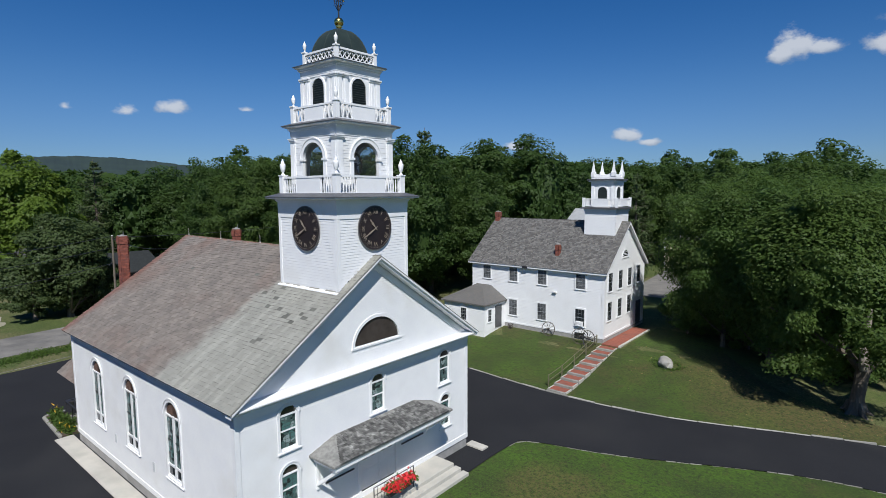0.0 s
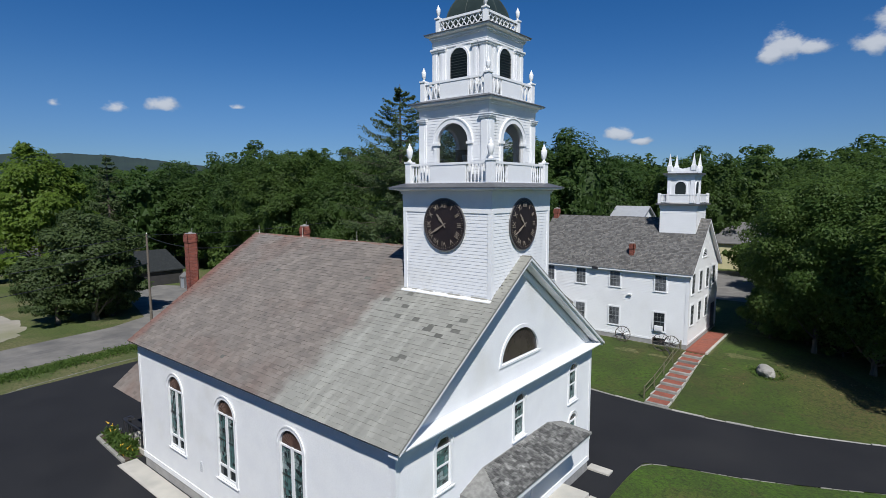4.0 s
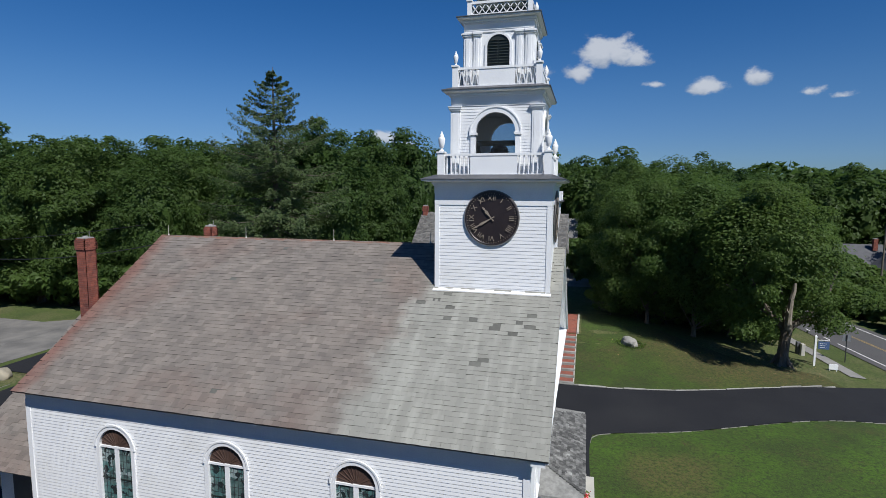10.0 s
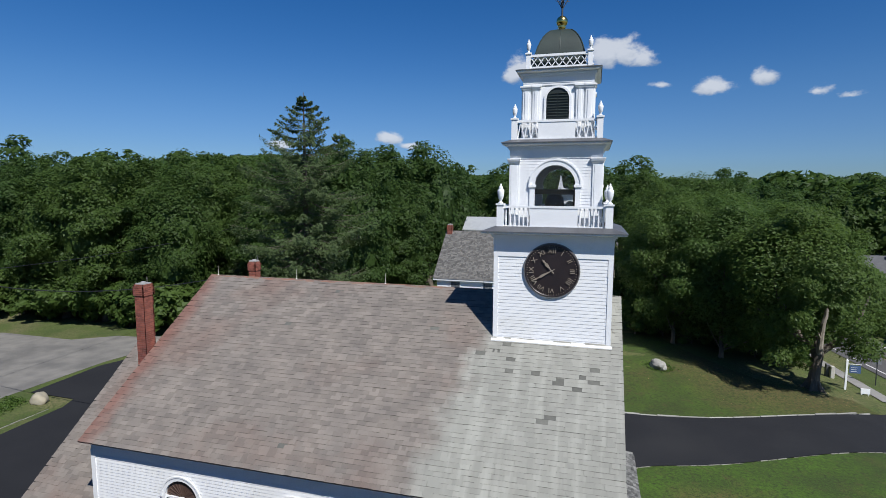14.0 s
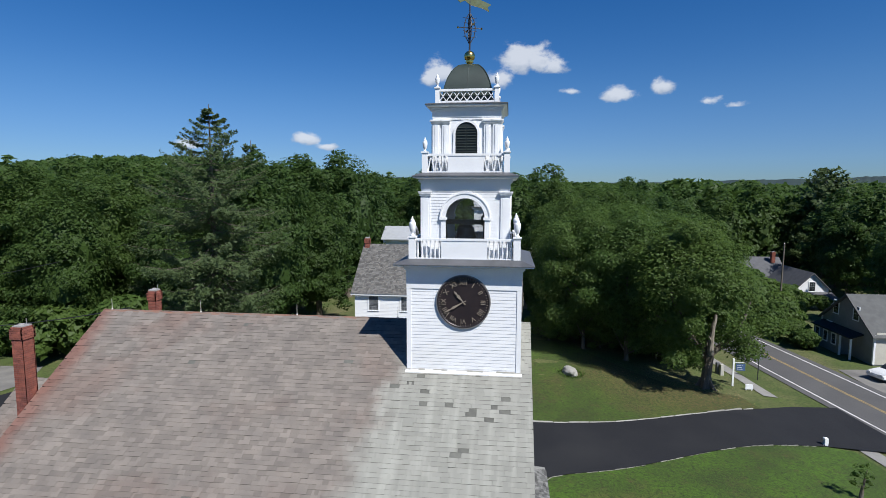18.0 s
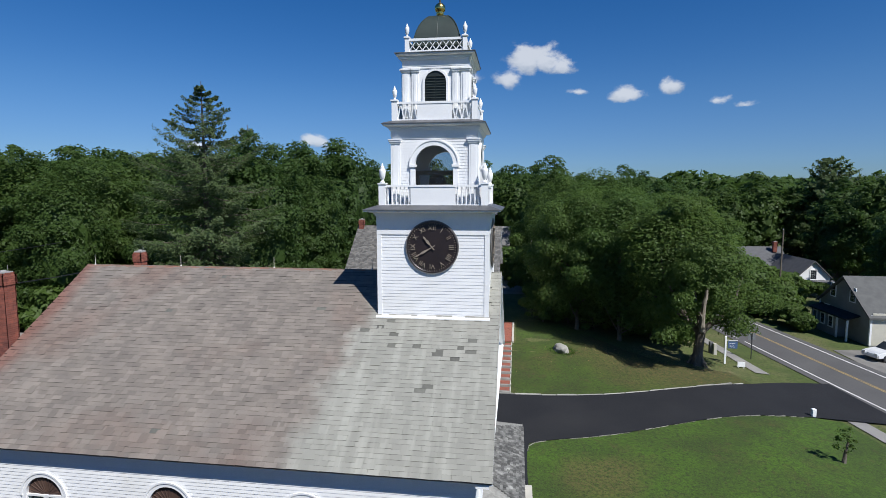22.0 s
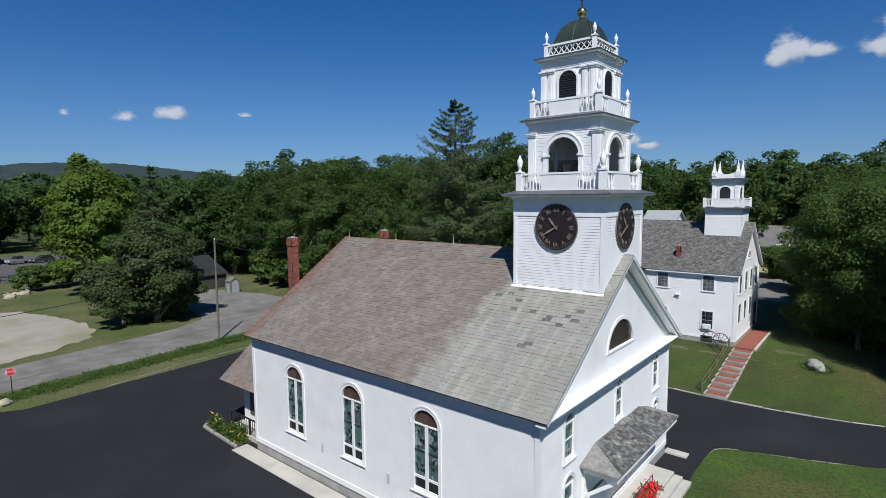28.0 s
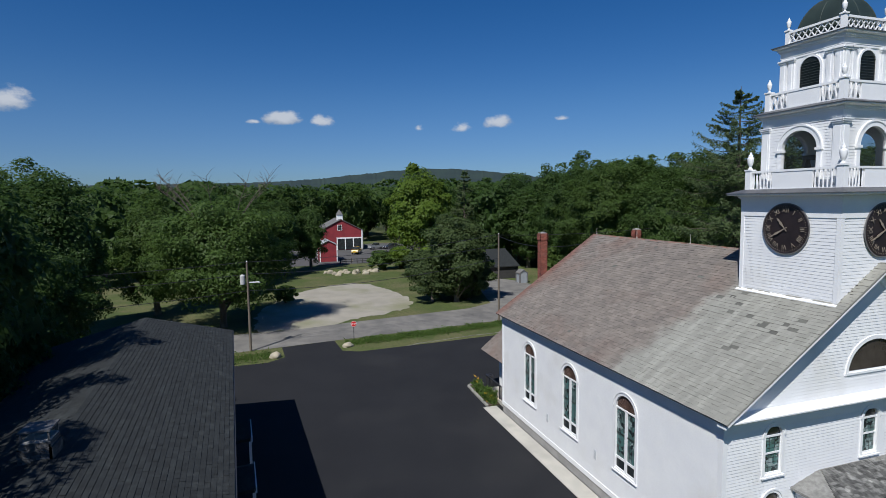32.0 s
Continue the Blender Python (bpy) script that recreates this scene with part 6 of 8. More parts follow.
for s in (0, 1):
    for j in range(n):
        d0 = (LW / 2) * j / n
        d1 = min(LW / 2, d0 + LW / 2 / n * 1.2)
        sl = (LR - LE) / (LW / 2)
        x = -0.02
        while x < LL:
            w = rnd.choice((0.15, 0.3, 0.45))
            lift = rnd.uniform(0.010, 0.022)
            pts = [(x, d0 - 0.02, LE + sl * d0 + lift), (x + w - 0.006, d0 - 0.02, LE + sl * d0 + lift), (x + w - 0.006, d1, LE + sl * d1 + 0.004), (x, d1, LE + sl * d1 + 0.004), (x, d0 - 0.02, LE + sl * d0 - 0.01), (x + w - 0.006, d0 - 0.02, LE + sl * d0 - 0.01)]
            v = [bm.verts.new(LM @ Vector((a, -b if s == 0 else -LW + b, c))) for a, b, c in pts]
            f = [bm.faces.new((v[0], v[1], v[2], v[3])), bm.faces.new((v[4], v[5], v[1], v[0]))]
            if s == 0:
                for q in f:
                    q.normal_flip()
            x += w
part("shingles", bm, BLACKROOF, lroof, "charcoal asphalt shingles in courses", "stuff")
bm = B()
box(bm, 0, 0.0, LE - 0.2, LL, 0.07, LE - 0.02, LM)
part("gutter", bm, IRON, lodge)
for i, x in enumerate((5.4, 10.2)):
    bm = B()
    box(bm, x, -0.5, 2.3, x + 2.2, 0.62, 2.45, LM)
    prism(bm, [(x, 2.45), (x + 2.2, 2.45), (x + 1.1, 2.9)], -0.5, 0.66, LM)
    bmesh.ops.recalc_face_normals(bm, faces=bm.faces)
    po = part("porch_roof", bm, BLACKROOF, lodge, "small dark porch roof edged white")
    bm = B()
    box(bm, x - 0.04, 0.66, 2.28, x + 2.24, 0.71, 2.5, LM)
    box(bm, x, 0.56, 0.0, x + 0.1, 0.66, 2.3, LM); box(bm, x + 2.1, 0.56, 0.0, x + 2.2, 0.66, 2.3, LM)
    part("trim", bm, TRIM, po)
SOOT = surface("sooty_grey_brick", (0.085, 0.085, 0.085), (0.06, 0.06, 0.062), 4, 0.85, 0.35, 30, (0.13, 0.13, 0.13), 0.4, island=0.3)
st = brick_stack("chimney", -19.7, -10.5, 5.5, 7.6, 0.7, 0.7, "sooty grey brick chimney with metal cap on the charcoal roof", "chimney", SOOT, SOOT)
bm = B()
box(bm, -20.05, -10.85, 7.85, -19.35, -10.15, 7.9)
for sx in (-0.3, 0.3):
    for sy in (-0.3, 0.3):
        box(bm, -19.7 + sx - 0.02, -10.5 + sy - 0.02, 7.6, -19.7 + sx + 0.02, -10.5 + sy + 0.02, 7.85)
part("rain_cap", bm, surface("galvanised", (0.13, 0.13, 0.135), (0.10, 0.10, 0.105), 3, 0.6, 0.05, 20, metal=0.2), st, "dull metal rain cap")

# ---- trees ----
def leaf_cloud(name, pts, nrm, size, material, seed, fold=0.25, long=1.5):
    """One mesh of many small folded leaf sprays at pts facing nrm."""
    r = np.random.RandomState(seed)
    n = len(pts)
    d = nrm + r.normal(0, 0.36, (n, 3))
    d /= np.linalg.norm(d, axis=1)[:, None] + 1e-9
    t = np.cross(d, r.normal(0, 1, (n, 3)))
    t /= np.linalg.norm(t, axis=1)[:, None] + 1e-9
    b = np.cross(d, t)
    s = (size * r.uniform(0.6, 1.35, n))[:, None]
    v = np.empty((n, 3, 3))
    v[:, 0] = pts - t * s * long * 0.5 - b * s * 0.5
    v[:, 1] = pts - t * s * long * 0.3 + b * s * 0.55 - d * s * fold
    v[:, 2] = pts + t * s * long * 0.6
    me = bpy.data.meshes.new(name)
    me.vertices.add(n * 3)
    me.vertices.foreach_set("co", v.reshape(-1).astype(np.float32))
    me.loops.add(n * 3)
    me.loops.foreach_set("vertex_index", np.arange(n * 3, dtype=np.int32))
    me.polygons.add(n)
    me.polygons.foreach_set("loop_start", np.arange(0, n * 3, 3, dtype=np.int32))
    me.polygons.foreach_set("loop_total", np.full(n, 3, dtype=np.int32))
    me.update()
    me.validate()
    me.materials.append(material)
    return me


def broadleaf(seed, h, r, foot, leaves, size, lobes, material, limbs=True, bare=False, core=0.0, stem=1.0):
    """A deciduous tree about the origin: trunk with limbs, crown of leafy clumps with gaps."""
    rnd = np.random.RandomState(seed)
    cz, rz = (h + foot) / 2, (h - foot) / 2
    cs, rs = [], []
    while len(cs) < lobes:
        p = rnd.normal(0, 1, 3)
        p /= np.linalg.norm(p)
        k = rnd.uniform(0.40, 1.0)
        fat = 1.0 + (0.22 * abs(p[2]) if p[2] < 0 else 0.10 * p[2])
        q = np.array((p[0] * r * k * fat, p[1] * r * k * fat, cz + p[2] * rz * k * 0.92))
        cs.append(q)
        rs.append(rnd.uniform(0.14, 0.27) * r)
    cs.append(np.array((0, 0, cz + 0.15 * rz))); rs.append(0.62 * r)
    cs, rs = np.array(cs), np.array(rs)
    w = rs ** 1.7
    w[-1] = 0
    idx = rnd.choice(len(cs), leaves, p=w / w.sum())
    d = rnd.normal(0, 1, (leaves, 3))
    d[:, 2] += 0.6
    d /= np.linalg.norm(d, axis=1)[:, None]
    rad = rs[idx] * (rnd.uniform(0.55, 1.0, leaves) ** 0.5) * (1 + 0.16 * rnd.normal(0, 1, leaves))
    pts = cs[idx] + d * rad[:, None] * np.array((1, 1, 0.66))
    fill = rnd.rand(leaves) < 0.20
    kk = rnd.uniform(0.3, 1.0, leaves) ** 0.35 * 0.86
    fat = 1.0 + np.where(d[:, 2] < 0, 0.2 * np.abs(d[:, 2]), 0.1 * d[:, 2])
    body = np.stack([d[:, 0] * r * kk * fat, d[:, 1] * r * kk * fat, cz + d[:, 2] * rz * kk], 1)
    pts = np.where(fill[:, None], body, pts)
    out = pts - np.array((0, 0, cz))
    out /= np.linalg.norm(out, axis=1)[:, None] + 1e-9
    nrm = d * 0.6 + out * 0.4 + np.array((0, 0, 0.45))
    crown = leaf_cloud("crown", pts, nrm, size, material, seed + 1)
    if core:
        # dense shaded heart of the crown
        cb = B()
        cb.from_mesh(crown)
        made = bmesh.ops.create_icosphere(cb, subdivisions=3, radius=1.0)["verts"]
        for v in made:
            q = v.co.normalized()
            f = core * (1 + 0.45 * noise.noise(q * 2.6 + Vector((seed, 0, 0)))) * (1.0 + (0.15 * abs(q.z) if q.z < 0 else 0))
            v.co = Vector((q.x * r * f, q.y * r * f, cz + q.z * rz * f))
        cb.to_mesh(crown)
        cb.free()
    bm = B()
    tr = (0.022 * h + 0.05) * stem
    lean = rnd.uniform(-0.3, 0.3, 2)
    spine = [(0, 0, -0.3), (0.05, 0, 0.4), (lean[0] * 0.4, lean[1] * 0.4, foot + 0.1 * h), (lean[0], lean[1], cz), (lean[0] * 1.3, lean[1] * 1.3, h * 0.74)]
    tube(bm, spine, [tr * 1.5, tr * 1.05, tr * 0.85, tr * 0.5, tr * 0.12], 9)
    if limbs:
        for i in range(9):
            a = rnd.uniform(0, 2 * math.pi)
            z = foot * 0.8 + (cz - foot * 0.8) * rnd.uniform(0, 1.0)
            e = (math.cos(a) * r * rnd.uniform(0.5, 0.8), math.sin(a) * r * rnd.uniform(0.5, 0.8), z + rnd.uniform(0.2, 0.45) * h * 0.6)
            tube(bm, [(lean[0] * 0.5, lean[1] * 0.5, z), (e[0] * 0.45, e[1] * 0.45, z + (e[2] - z) * 0.4), e], [tr * 0.45, tr * 0.3, tr * 0.06], 6)
    if bare:
        for i in range(9):
            a = rnd.uniform(0, 2 * math.pi)
            s = Vector((math.cos(a) * r * 0.25, math.sin(a) * r * 0.25, h * 0.8))
            e = Vector((math.cos(a) * r * rnd.uniform(0.35, 0.8), math.sin(a) * r * rnd.uniform(0.35, 0.8), h + rnd.uniform(1.0, 2.6)))
            tube(bm, [s, s.lerp(e, 0.5) + Vector((0.2, 0, 0.3)), e], [0.06, 0.04, 0.016], 5)
            for j in range(11):
                p = s.lerp(e, rnd.uniform(0.5, 1.0))
                f = p + Vector((rnd.uniform(-1.3, 1.3), rnd.uniform(-1.3, 1.3), rnd.uniform(0.4, 1.5)))
                tube(bm, [p, p.lerp(f, 0.5) + Vector((0, 0, 0.12)), f], [0.024, 0.017, 0.008], 4)
    return crown, mesh_of("trunk", bm, BARK)


def conifer(seed, h, r, leaves, size, material, droop=0.25, step=0.022, fan=0.16, taper=0.5, whorl=5, cap=99.0):
    """A spruce: whorls of sagging branches with upturned tips, set with hanging needle sprays."""
    rnd = np.random.RandomState(seed)
    bm = B()
    tube(bm, [(0, 0, -0.3), (0, 0, h * 0.5), (0, 0, h)], [0.02 * h, 0.011 * h, 0.02], 8)
    P, Nn = [], []
    z = h * 0.10
    per = max(4, leaves // 260)
    while z < h * 0.985:
        k = 1 - (z / h)
        ln = min(cap, r * (k ** taper)) * (1.0 if z > h * 0.2 else 0.75)
        for i in range(whorl if z < h * 0.85 else 4):
            a = rnd.uniform(0, 2 * math.pi)
            L = ln * rnd.uniform(0.55, 1.15) + 0.12
            sag = L * droop * rnd.uniform(0.5, 1.3) * min(1.0, k * 2.2)
            lift = 0.28 * L if k < 0.3 else 0.10 * L
            root = np.array((0, 0, z))
            side = np.array((-math.sin(a), math.cos(a), 0))
            out = np.array((math.cos(a), math.sin(a), 0))
            bend = side * rnd.uniform(-0.15, 0.15) * L

            def along(t):
                return root + out * (L * t)[:, None] + bend * (t ** 2)[:, None] + np.stack([0 * t, 0 * t, -sag * np.sin(np.minimum(t, 1.0) * 2.2) + lift * t ** 2.2], 1)
            tube(bm, [tuple(q) for q in along(np.array((0, 0.35, 0.7, 1.0)))], [0.05 * k + 0.02, 0.035 * k + 0.014, 0.02 * k + 0.01, 0.006], 4)
            m = int(per * (0.3 + L / r) * (1.7 if k > 0.32 else 1.0))
            t = rnd.uniform(0.12, 1.05, m) ** 0.8
            wdt = fan * L * (1.12 - t) + 0.05
            hang = np.abs(rnd.normal(0, 1, m)) * (0.10 + 0.55 * min(1.0, k * 1.7) * (L / r))
            pts = along(t) + side * (rnd.uniform(-1, 1, m) * wdt)[:, None] + np.stack([0 * t, 0 * t, -hang], 1)
            P.append(pts)
            Nn.append(np.tile(np.array((math.cos(a) * 0.5, math.sin(a) * 0.5, 0.75)), (m, 1)))
        z += h * step * rnd.uniform(0.7, 1.3)
    return leaf_cloud("crown", np.concatenate(P), np.concatenate(Nn), size, material, seed + 1, 0.12, 2.4), mesh_of("trunk", bm, BARK)


def tree(meshes, x, y, s, rz, label, group="", z=None, sz=1.0):
    th = thing("tree", (x, y, gz(x, y) if z is None else z), label, "tree", group)
    th.matrix_basis = th.matrix_basis @ pose(0, 0, 0, 0, 0, rz) @ Matrix.Diagonal((s, s, s * sz, 1))
    for nm, me in (("trunk", meshes[1]), ("crown", meshes[0])):
        ob = new(nm, me)
        ob.parent = th
    return th


MAPLE = [broadleaf(101 + i, 16.0, 6.3, 0.6, 66000, 0.14, 70, LEAF, stem=0.5) for i in range(3)]
FOREST = [broadleaf(201 + i, 19.0, 5.4, 0.3, 29000, 0.19, 76, LEAF_FAR, limbs=False, core=0.58) for i in range(5)]
MID = [broadleaf(251 + i, 19.0, 5.4, 0.6, 13000, 0.265, 80, LEAF_FAR, limbs=False, core=0.58) for i in range(4)]
FAR = [broadleaf(301 + i, 19.0, 5.6, 0.8, 4600, 0.44, 80, LEAF_FAR, limbs=False, core=0.60) for i in range(4)]
BACK = [broadleaf(351 + i, 19.0, 5.6, 0.8, 1500, 0.66, 60, LEAF_FAR, limbs=False, core=0.64) for i in range(4)]
SPRUCE = conifer(411, 22.5, 11.0, 62000, 0.10, NEEDLE, 0.26, 0.019, 0.26, 0.76, 6, 4.9)
FIR = conifer(402, 17.0, 4.0, 14000, 0.17, NEEDLE, 0.25, 0.030, 0.14, 0.6)

# the trees of the green, the hall and the west road: place, size, turn
big = broadleaf(501, 14.6, 5.3, 1.0, 94000, 0.125, 84, LEAF)
for q in big[0].vertices:
    q.co.xy *= 1 + 0.30 * noise.noise(q.co * 0.24 + Vector((3.0, 1.0, 0.0)))
    q.co += Vector((-1.6, -0.2, 0.0))
# leaves part before the forked trunk and its dead limb, and hang clear of the road
cb = B()
cb.from_mesh(big[0])
gone = []


def lit_gap(c):
    """Whether a leaf stands between the dead limb and the sun."""
    for z in (4.0, 5.0, 6.0, 6.8):
        w = c - Vector((0.25, -0.35, z))
        k = w.dot(SUNWARD)
        if k > 0 and (w - SUNWARD * k).length < 0.62:
            return True
    return False


for f in cb.faces:
    c = f.verts[0].co
    ahead, aside = -0.32 * (c.x - 0.25) - 0.95 * (c.y + 0.35), 0.95 * (c.x - 0.25) - 0.32 * (c.y + 0.35)
    low = c.z - 0.2 * max(0.0, ahead)
    gap = 0.55 + 0.22 * math.sin(c.z * 2.1)
    if ahead > -0.3 and -gap - 0.2 * (low < 3.2) < aside < gap + 0.5 * (low < 3.2) and low < 6.3:
        gone.append(f)
    elif lit_gap(c):
        gone.append(f)
    elif aside > 0.2 and low < 2.9 + 0.5 * noise.noise(c * 0.8):
        gone.append(f)
bmesh.ops.delete(cb, geom=gone, context="FACES")
cb.to_mesh(big[0])
cb.free()
# forked trunk: a flared foot, a bend, and limbs that part at head height
bm = B()
tube(bm, [(-0.02, -0.02, -0.3), (0.0, 0.0, 0.25), (0.06, 0.05, 1.0), (0.16, 0.12, 2.0), (0.24, 0.18, 2.9), (0.30, 0.2, 3.4)], [0.62, 0.46, 0.38, 0.37, 0.41, 0.28], 12)
for a in range(5):
    v = Vector((math.cos(a * 1.26 + 0.4), math.sin(a * 1.26 + 0.4), 0))
    tube(bm, [tuple(v * 0.95 + Vector((0, 0, -0.12))), tuple(v * 0.55 + Vector((0, 0, 0.12))), tuple(v * 0.3 + Vector((0, 0, 0.7)))], [0.09, 0.17, 0.16], 6)
for line, wide in (
        ([(0.25, 0.2, 2.7), (0.95, 0.2, 3.3), (1.7, 0.3, 3.9), (2.9, 0.6, 5.4), (3.6, 0.9, 7.4)], [0.30, 0.24, 0.19, 0.13, 0.05]),
        ([(0.2, 0.2, 2.6), (-0.5, 0.5, 3.4), (-1.5, 0.8, 4.9), (-2.6, 0.6, 6.9), (-3.4, 0.2, 9.6)], [0.28, 0.24, 0.20, 0.14, 0.05]),
        ([(0.28, 0.25, 3.0), (0.1, 1.1, 4.6), (-0.3, 1.5, 7.2), (-0.6, 1.0, 10.0), (-1.0, 0.6, 13.2)], [0.22, 0.18, 0.14, 0.10, 0.04]),
        ([(-0.5, 0.5, 3.4), (-1.9, -0.5, 4.4), (-3.4, -1.4, 5.6), (-4.6, -1.8, 6.3)], [0.16, 0.13, 0.09, 0.03]),
        ([(0.95, 0.2, 3.3), (1.9, -0.9, 3.9), (2.8, -1.7, 4.9)], [0.13, 0.09, 0.03]),
        ([(-0.3, 1.5, 7.2), (0.9, 0.2, 9.0), (1.3, -0.8, 11.2)], [0.13, 0.09, 0.03])):
    tube(bm, line, wide, 8)
big = (big[0], mesh_of("trunk", bm, BARK))
bt = tree(big, -0.95, 40.75, 1.0, 0, "large spreading maple with a forked grey trunk beside the road")
bm = B()
tube(bm, [(-0.72, 40.75, 2.9), (-0.76, 40.5, 4.2), (-0.74, 40.35, 5.3), (-0.62, 40.3, 5.9), (-0.60, 40.25, 6.75)], [0.27, 0.21, 0.18, 0.15, 0.09], 9)
tube(bm, [(-0.76, 40.5, 4.0), (-1.05, 40.2, 4.5), (-1.12, 40.1, 4.8)], [0.10, 0.06, 0.03], 6)
part("limb", bm, surface("pale_dead_wood", (0.34, 0.30, 0.25), (0.20, 0.175, 0.145), 3, 0.9, 0.6, 9, stretch=(3, 3, 0.8)), bt, "pale bare dead limb")
G = "maples behind the green"
for i, (x, y, s, sz) in enumerate(((-6.4, 45.4, 0.90, 1.02), (-10.0, 47.7, 0.84, 1.10), (-1.2, 49.0, 0.92, 1.04), (-11.0, 56.2, 0.84, 1.18), (-5.5, 54.0, 1.0, 1.0), (-6.8, 59.5, 0.95, 1.1), (1.0, 57.0, 0.92, 1.0), (-3.0, 62, 1.0, 1.05), (2.6, 65, 0.95, 1.05), (2.6, 73, 1.0, 1.0))):
    tree(MAPLE[i % 3] if i < 5 else FOREST[i % 5], x, y, s if i < 5 else s * 0.9, 47 * i, "tall dense green maple casting deep shade", G, sz=sz)
brush = broadleaf(517, 4.4, 2.7, 0.0, 15000, 0.125, 36, LEAF, stem=0.5)
for i, (x, y, k) in enumerate(((-13.2, 49.4, 0.9), (-10.6, 49.8, 1.05), (-8.2, 48.6, 0.9), (-5.6, 48.9, 1.1), (-3.2, 47.4, 0.95), (-1.0, 47.0, 0.8), (-7.2, 51.6, 1.2), (-12.0, 52.0, 1.2), (0.6, 50.4, 1.0), (-4.0, 51.6, 1.2))):
    th = tree(brush, x, y, k, 75 * i, "dark leafy undergrowth in the shade of the maples", "undergrowth beneath the maples")
    th.name = "shrub"
    tagged(th, category="shrub")
tree(SPRUCE, -39.3, 32.9, 1.0, 0, "tall old spruce with ragged drooping branches behind the church")
tree(FIR, -44.7, 50.0, 1.2, 40, "dark pointed fir among the woods")
bush = broadleaf(511, 10.4, 4.0, 0.3, 34000, 0.17, 60, LEAF_OLIVE)
bush_low = broadleaf(513, 7.6, 3.2, 0.2, 20000, 0.17, 40, LEAF_OLIVE)
for q in bush_low[0].vertices:
    q.co.x += 0.2 * q.co.z
tree(bush, -70.2, 18.6, 1.16, 0, "ragged olive-green tree beside the gravel lot", "olive trees by the gravel lot")
for x, y, s, a in ((-71.2, 15.6, 1.0, 250), (-71.0, 20.6, 0.95, 110), (-73.0, 20.0, 1.15, 180)):
    tree(bush_low, x, y, s, a, "low ragged olive-green tree beside the gravel lot", "olive trees by the gravel lot")
lime = broadleaf(523, 21.0, 6.2, 1.2, 36000, 0.30, 46, LEAF_LIME)
for q in lime[0].vertices:
    q.co.xy *= 1.28 - 0.024 * q.co.z
tree(FIR, -105, 32.7, 1.15, 130, "dark pointed fir among the woods")
tree(lime, -97.4, 21.2, 1.0, 0, "tall bright yellow-green tree beyond the gravel lot")
dead = broadleaf(531, 14.2, 7.4, 1.6, 56000, 0.185, 120, LEAF, bare=True)
tree(dead, -66.0, -9.8, 1.0, 0, "broad tree with bare dead branches at its top")
for i, (x, y, k, sz) in enumerate(((-66, -27, 1.12, 1.0), (-76, -18, 0.9, 1.0), (-56, -22, 0.95, 1.1), (-49, -27, 1.0, 1.1), (-60, -34, 1.1, 1.1))):
    tree(FOREST[i % 5], x, y, k * 0.9, 80 * i, "dark full-crowned tree south of the side road", "trees by the side road", sz=sz)
for i, (x, y, k, sz) in enumerate(((-45, -19.5, 0.75, 1.0), (-38, -19, 0.7, 1.0), (-37, -26, 0.95, 1.1), (-28.0, -17.2, 0.78, 1.4), (-15.0, -15.6, 0.8, 1.3), (-21.6, -17.4, 0.84, 1.25), (-33.6, -17.6, 0.8, 1.3))):
    tree((FOREST if i in (0, 1, 3, 4, 5) else MID)[(i + 1) % 4], x, y, k * 0.86, 200 + 70 * i, "green maple shading the charcoal-roofed building", "trees behind the lodge", sz=sz)

# woods all round
rnd = random.Random(77)
spots = []


def clear(x, y):
    """Open ground where no tree of the woods stands."""
    if x < -50 and -12 < y < 38 and x > -120:
        return True
    if -100 < x < -60 and y < 43:
        return True
    if x <= -120 and -6 < y < 35 and x > -176:
        return True
    if abs(x - east_x(y)) < 7:
        return True
    if 8 < x < 62 and 40 < y < 86 or 19 < x < 36 and 80 < y < 105:
        return True
    if -39 < x < -12 and 30 < y < 53:
        return True
    if -26 < x < -11.5 and 52 < y < 97:
        return True
    if -38.5 < x < -23 and 52 < y < 77:
        return True
    if -15 < x < 12 and y < 50:
        return True
    if x > 12 and y < 40:
        return True
    if -52 < x and y < 40:
        return True
    return False


def scatter(x0, x1, y0, y1, gap, count, near, hs=1.0, front=None, edge=0.0, low=1.0):
    tries = 0
    got = 0
    while got < count and tries < count * 40:
        tries += 1
        x, y = rnd.uniform(x0, x1), rnd.uniform(y0, y1)
        if clear(x, y) or any((x - a) ** 2 + (y - b) ** 2 < gap * gap for a, b in spots):
            continue
        spots.append((x, y))
        got += 1
        v = rnd.choice(front if front and y < edge else near)
        s = rnd.uniform(0.88, 1.04) * (hs if y >= edge else low + (hs - low) * (y - y0) / (edge - y0))
        if rnd.random() < 0.025:
            v, s = FIR, rnd.uniform(0.8, 1.0)
        tree(v, x, y, s, rnd.uniform(0, 360), "tall green broadleaf tree of the surrounding woods" if v is not FIR else "dark pointed fir among the woods", "woods", sz=rnd.uniform(0.97, 1.08))


scatter(-84, -62, 42, 54, 5.4, 10, FOREST, 1.06)
scatter(-62, -34, 42, 54, 5.4, 13, FOREST, 0.93)
scatter(-34, 8, 53, 64, 5.6, 14, FOREST, 0.76)
scatter(-112, -76, 42, 56, 6.0, 12, MID, 1.02)
scatter(-100, -72, -45, -14, 7.0, 10, MID, 0.74)
for i, (x, y, k) in enumerate(((-108, -3, 0.8), (-100, -8, 0.85), (-92, -12, 0.85), (-113, 3, 0.7), (-84, -13, 0.75), (-104, -14, 0.95))):
    tree(MID[i % 4], x, y, k, 60 * i, "dense green tree between gravel lot and barn", "trees by the barn")
scatter(-80, -34, 54, 70, 5.8, 22, MID, 1.10)
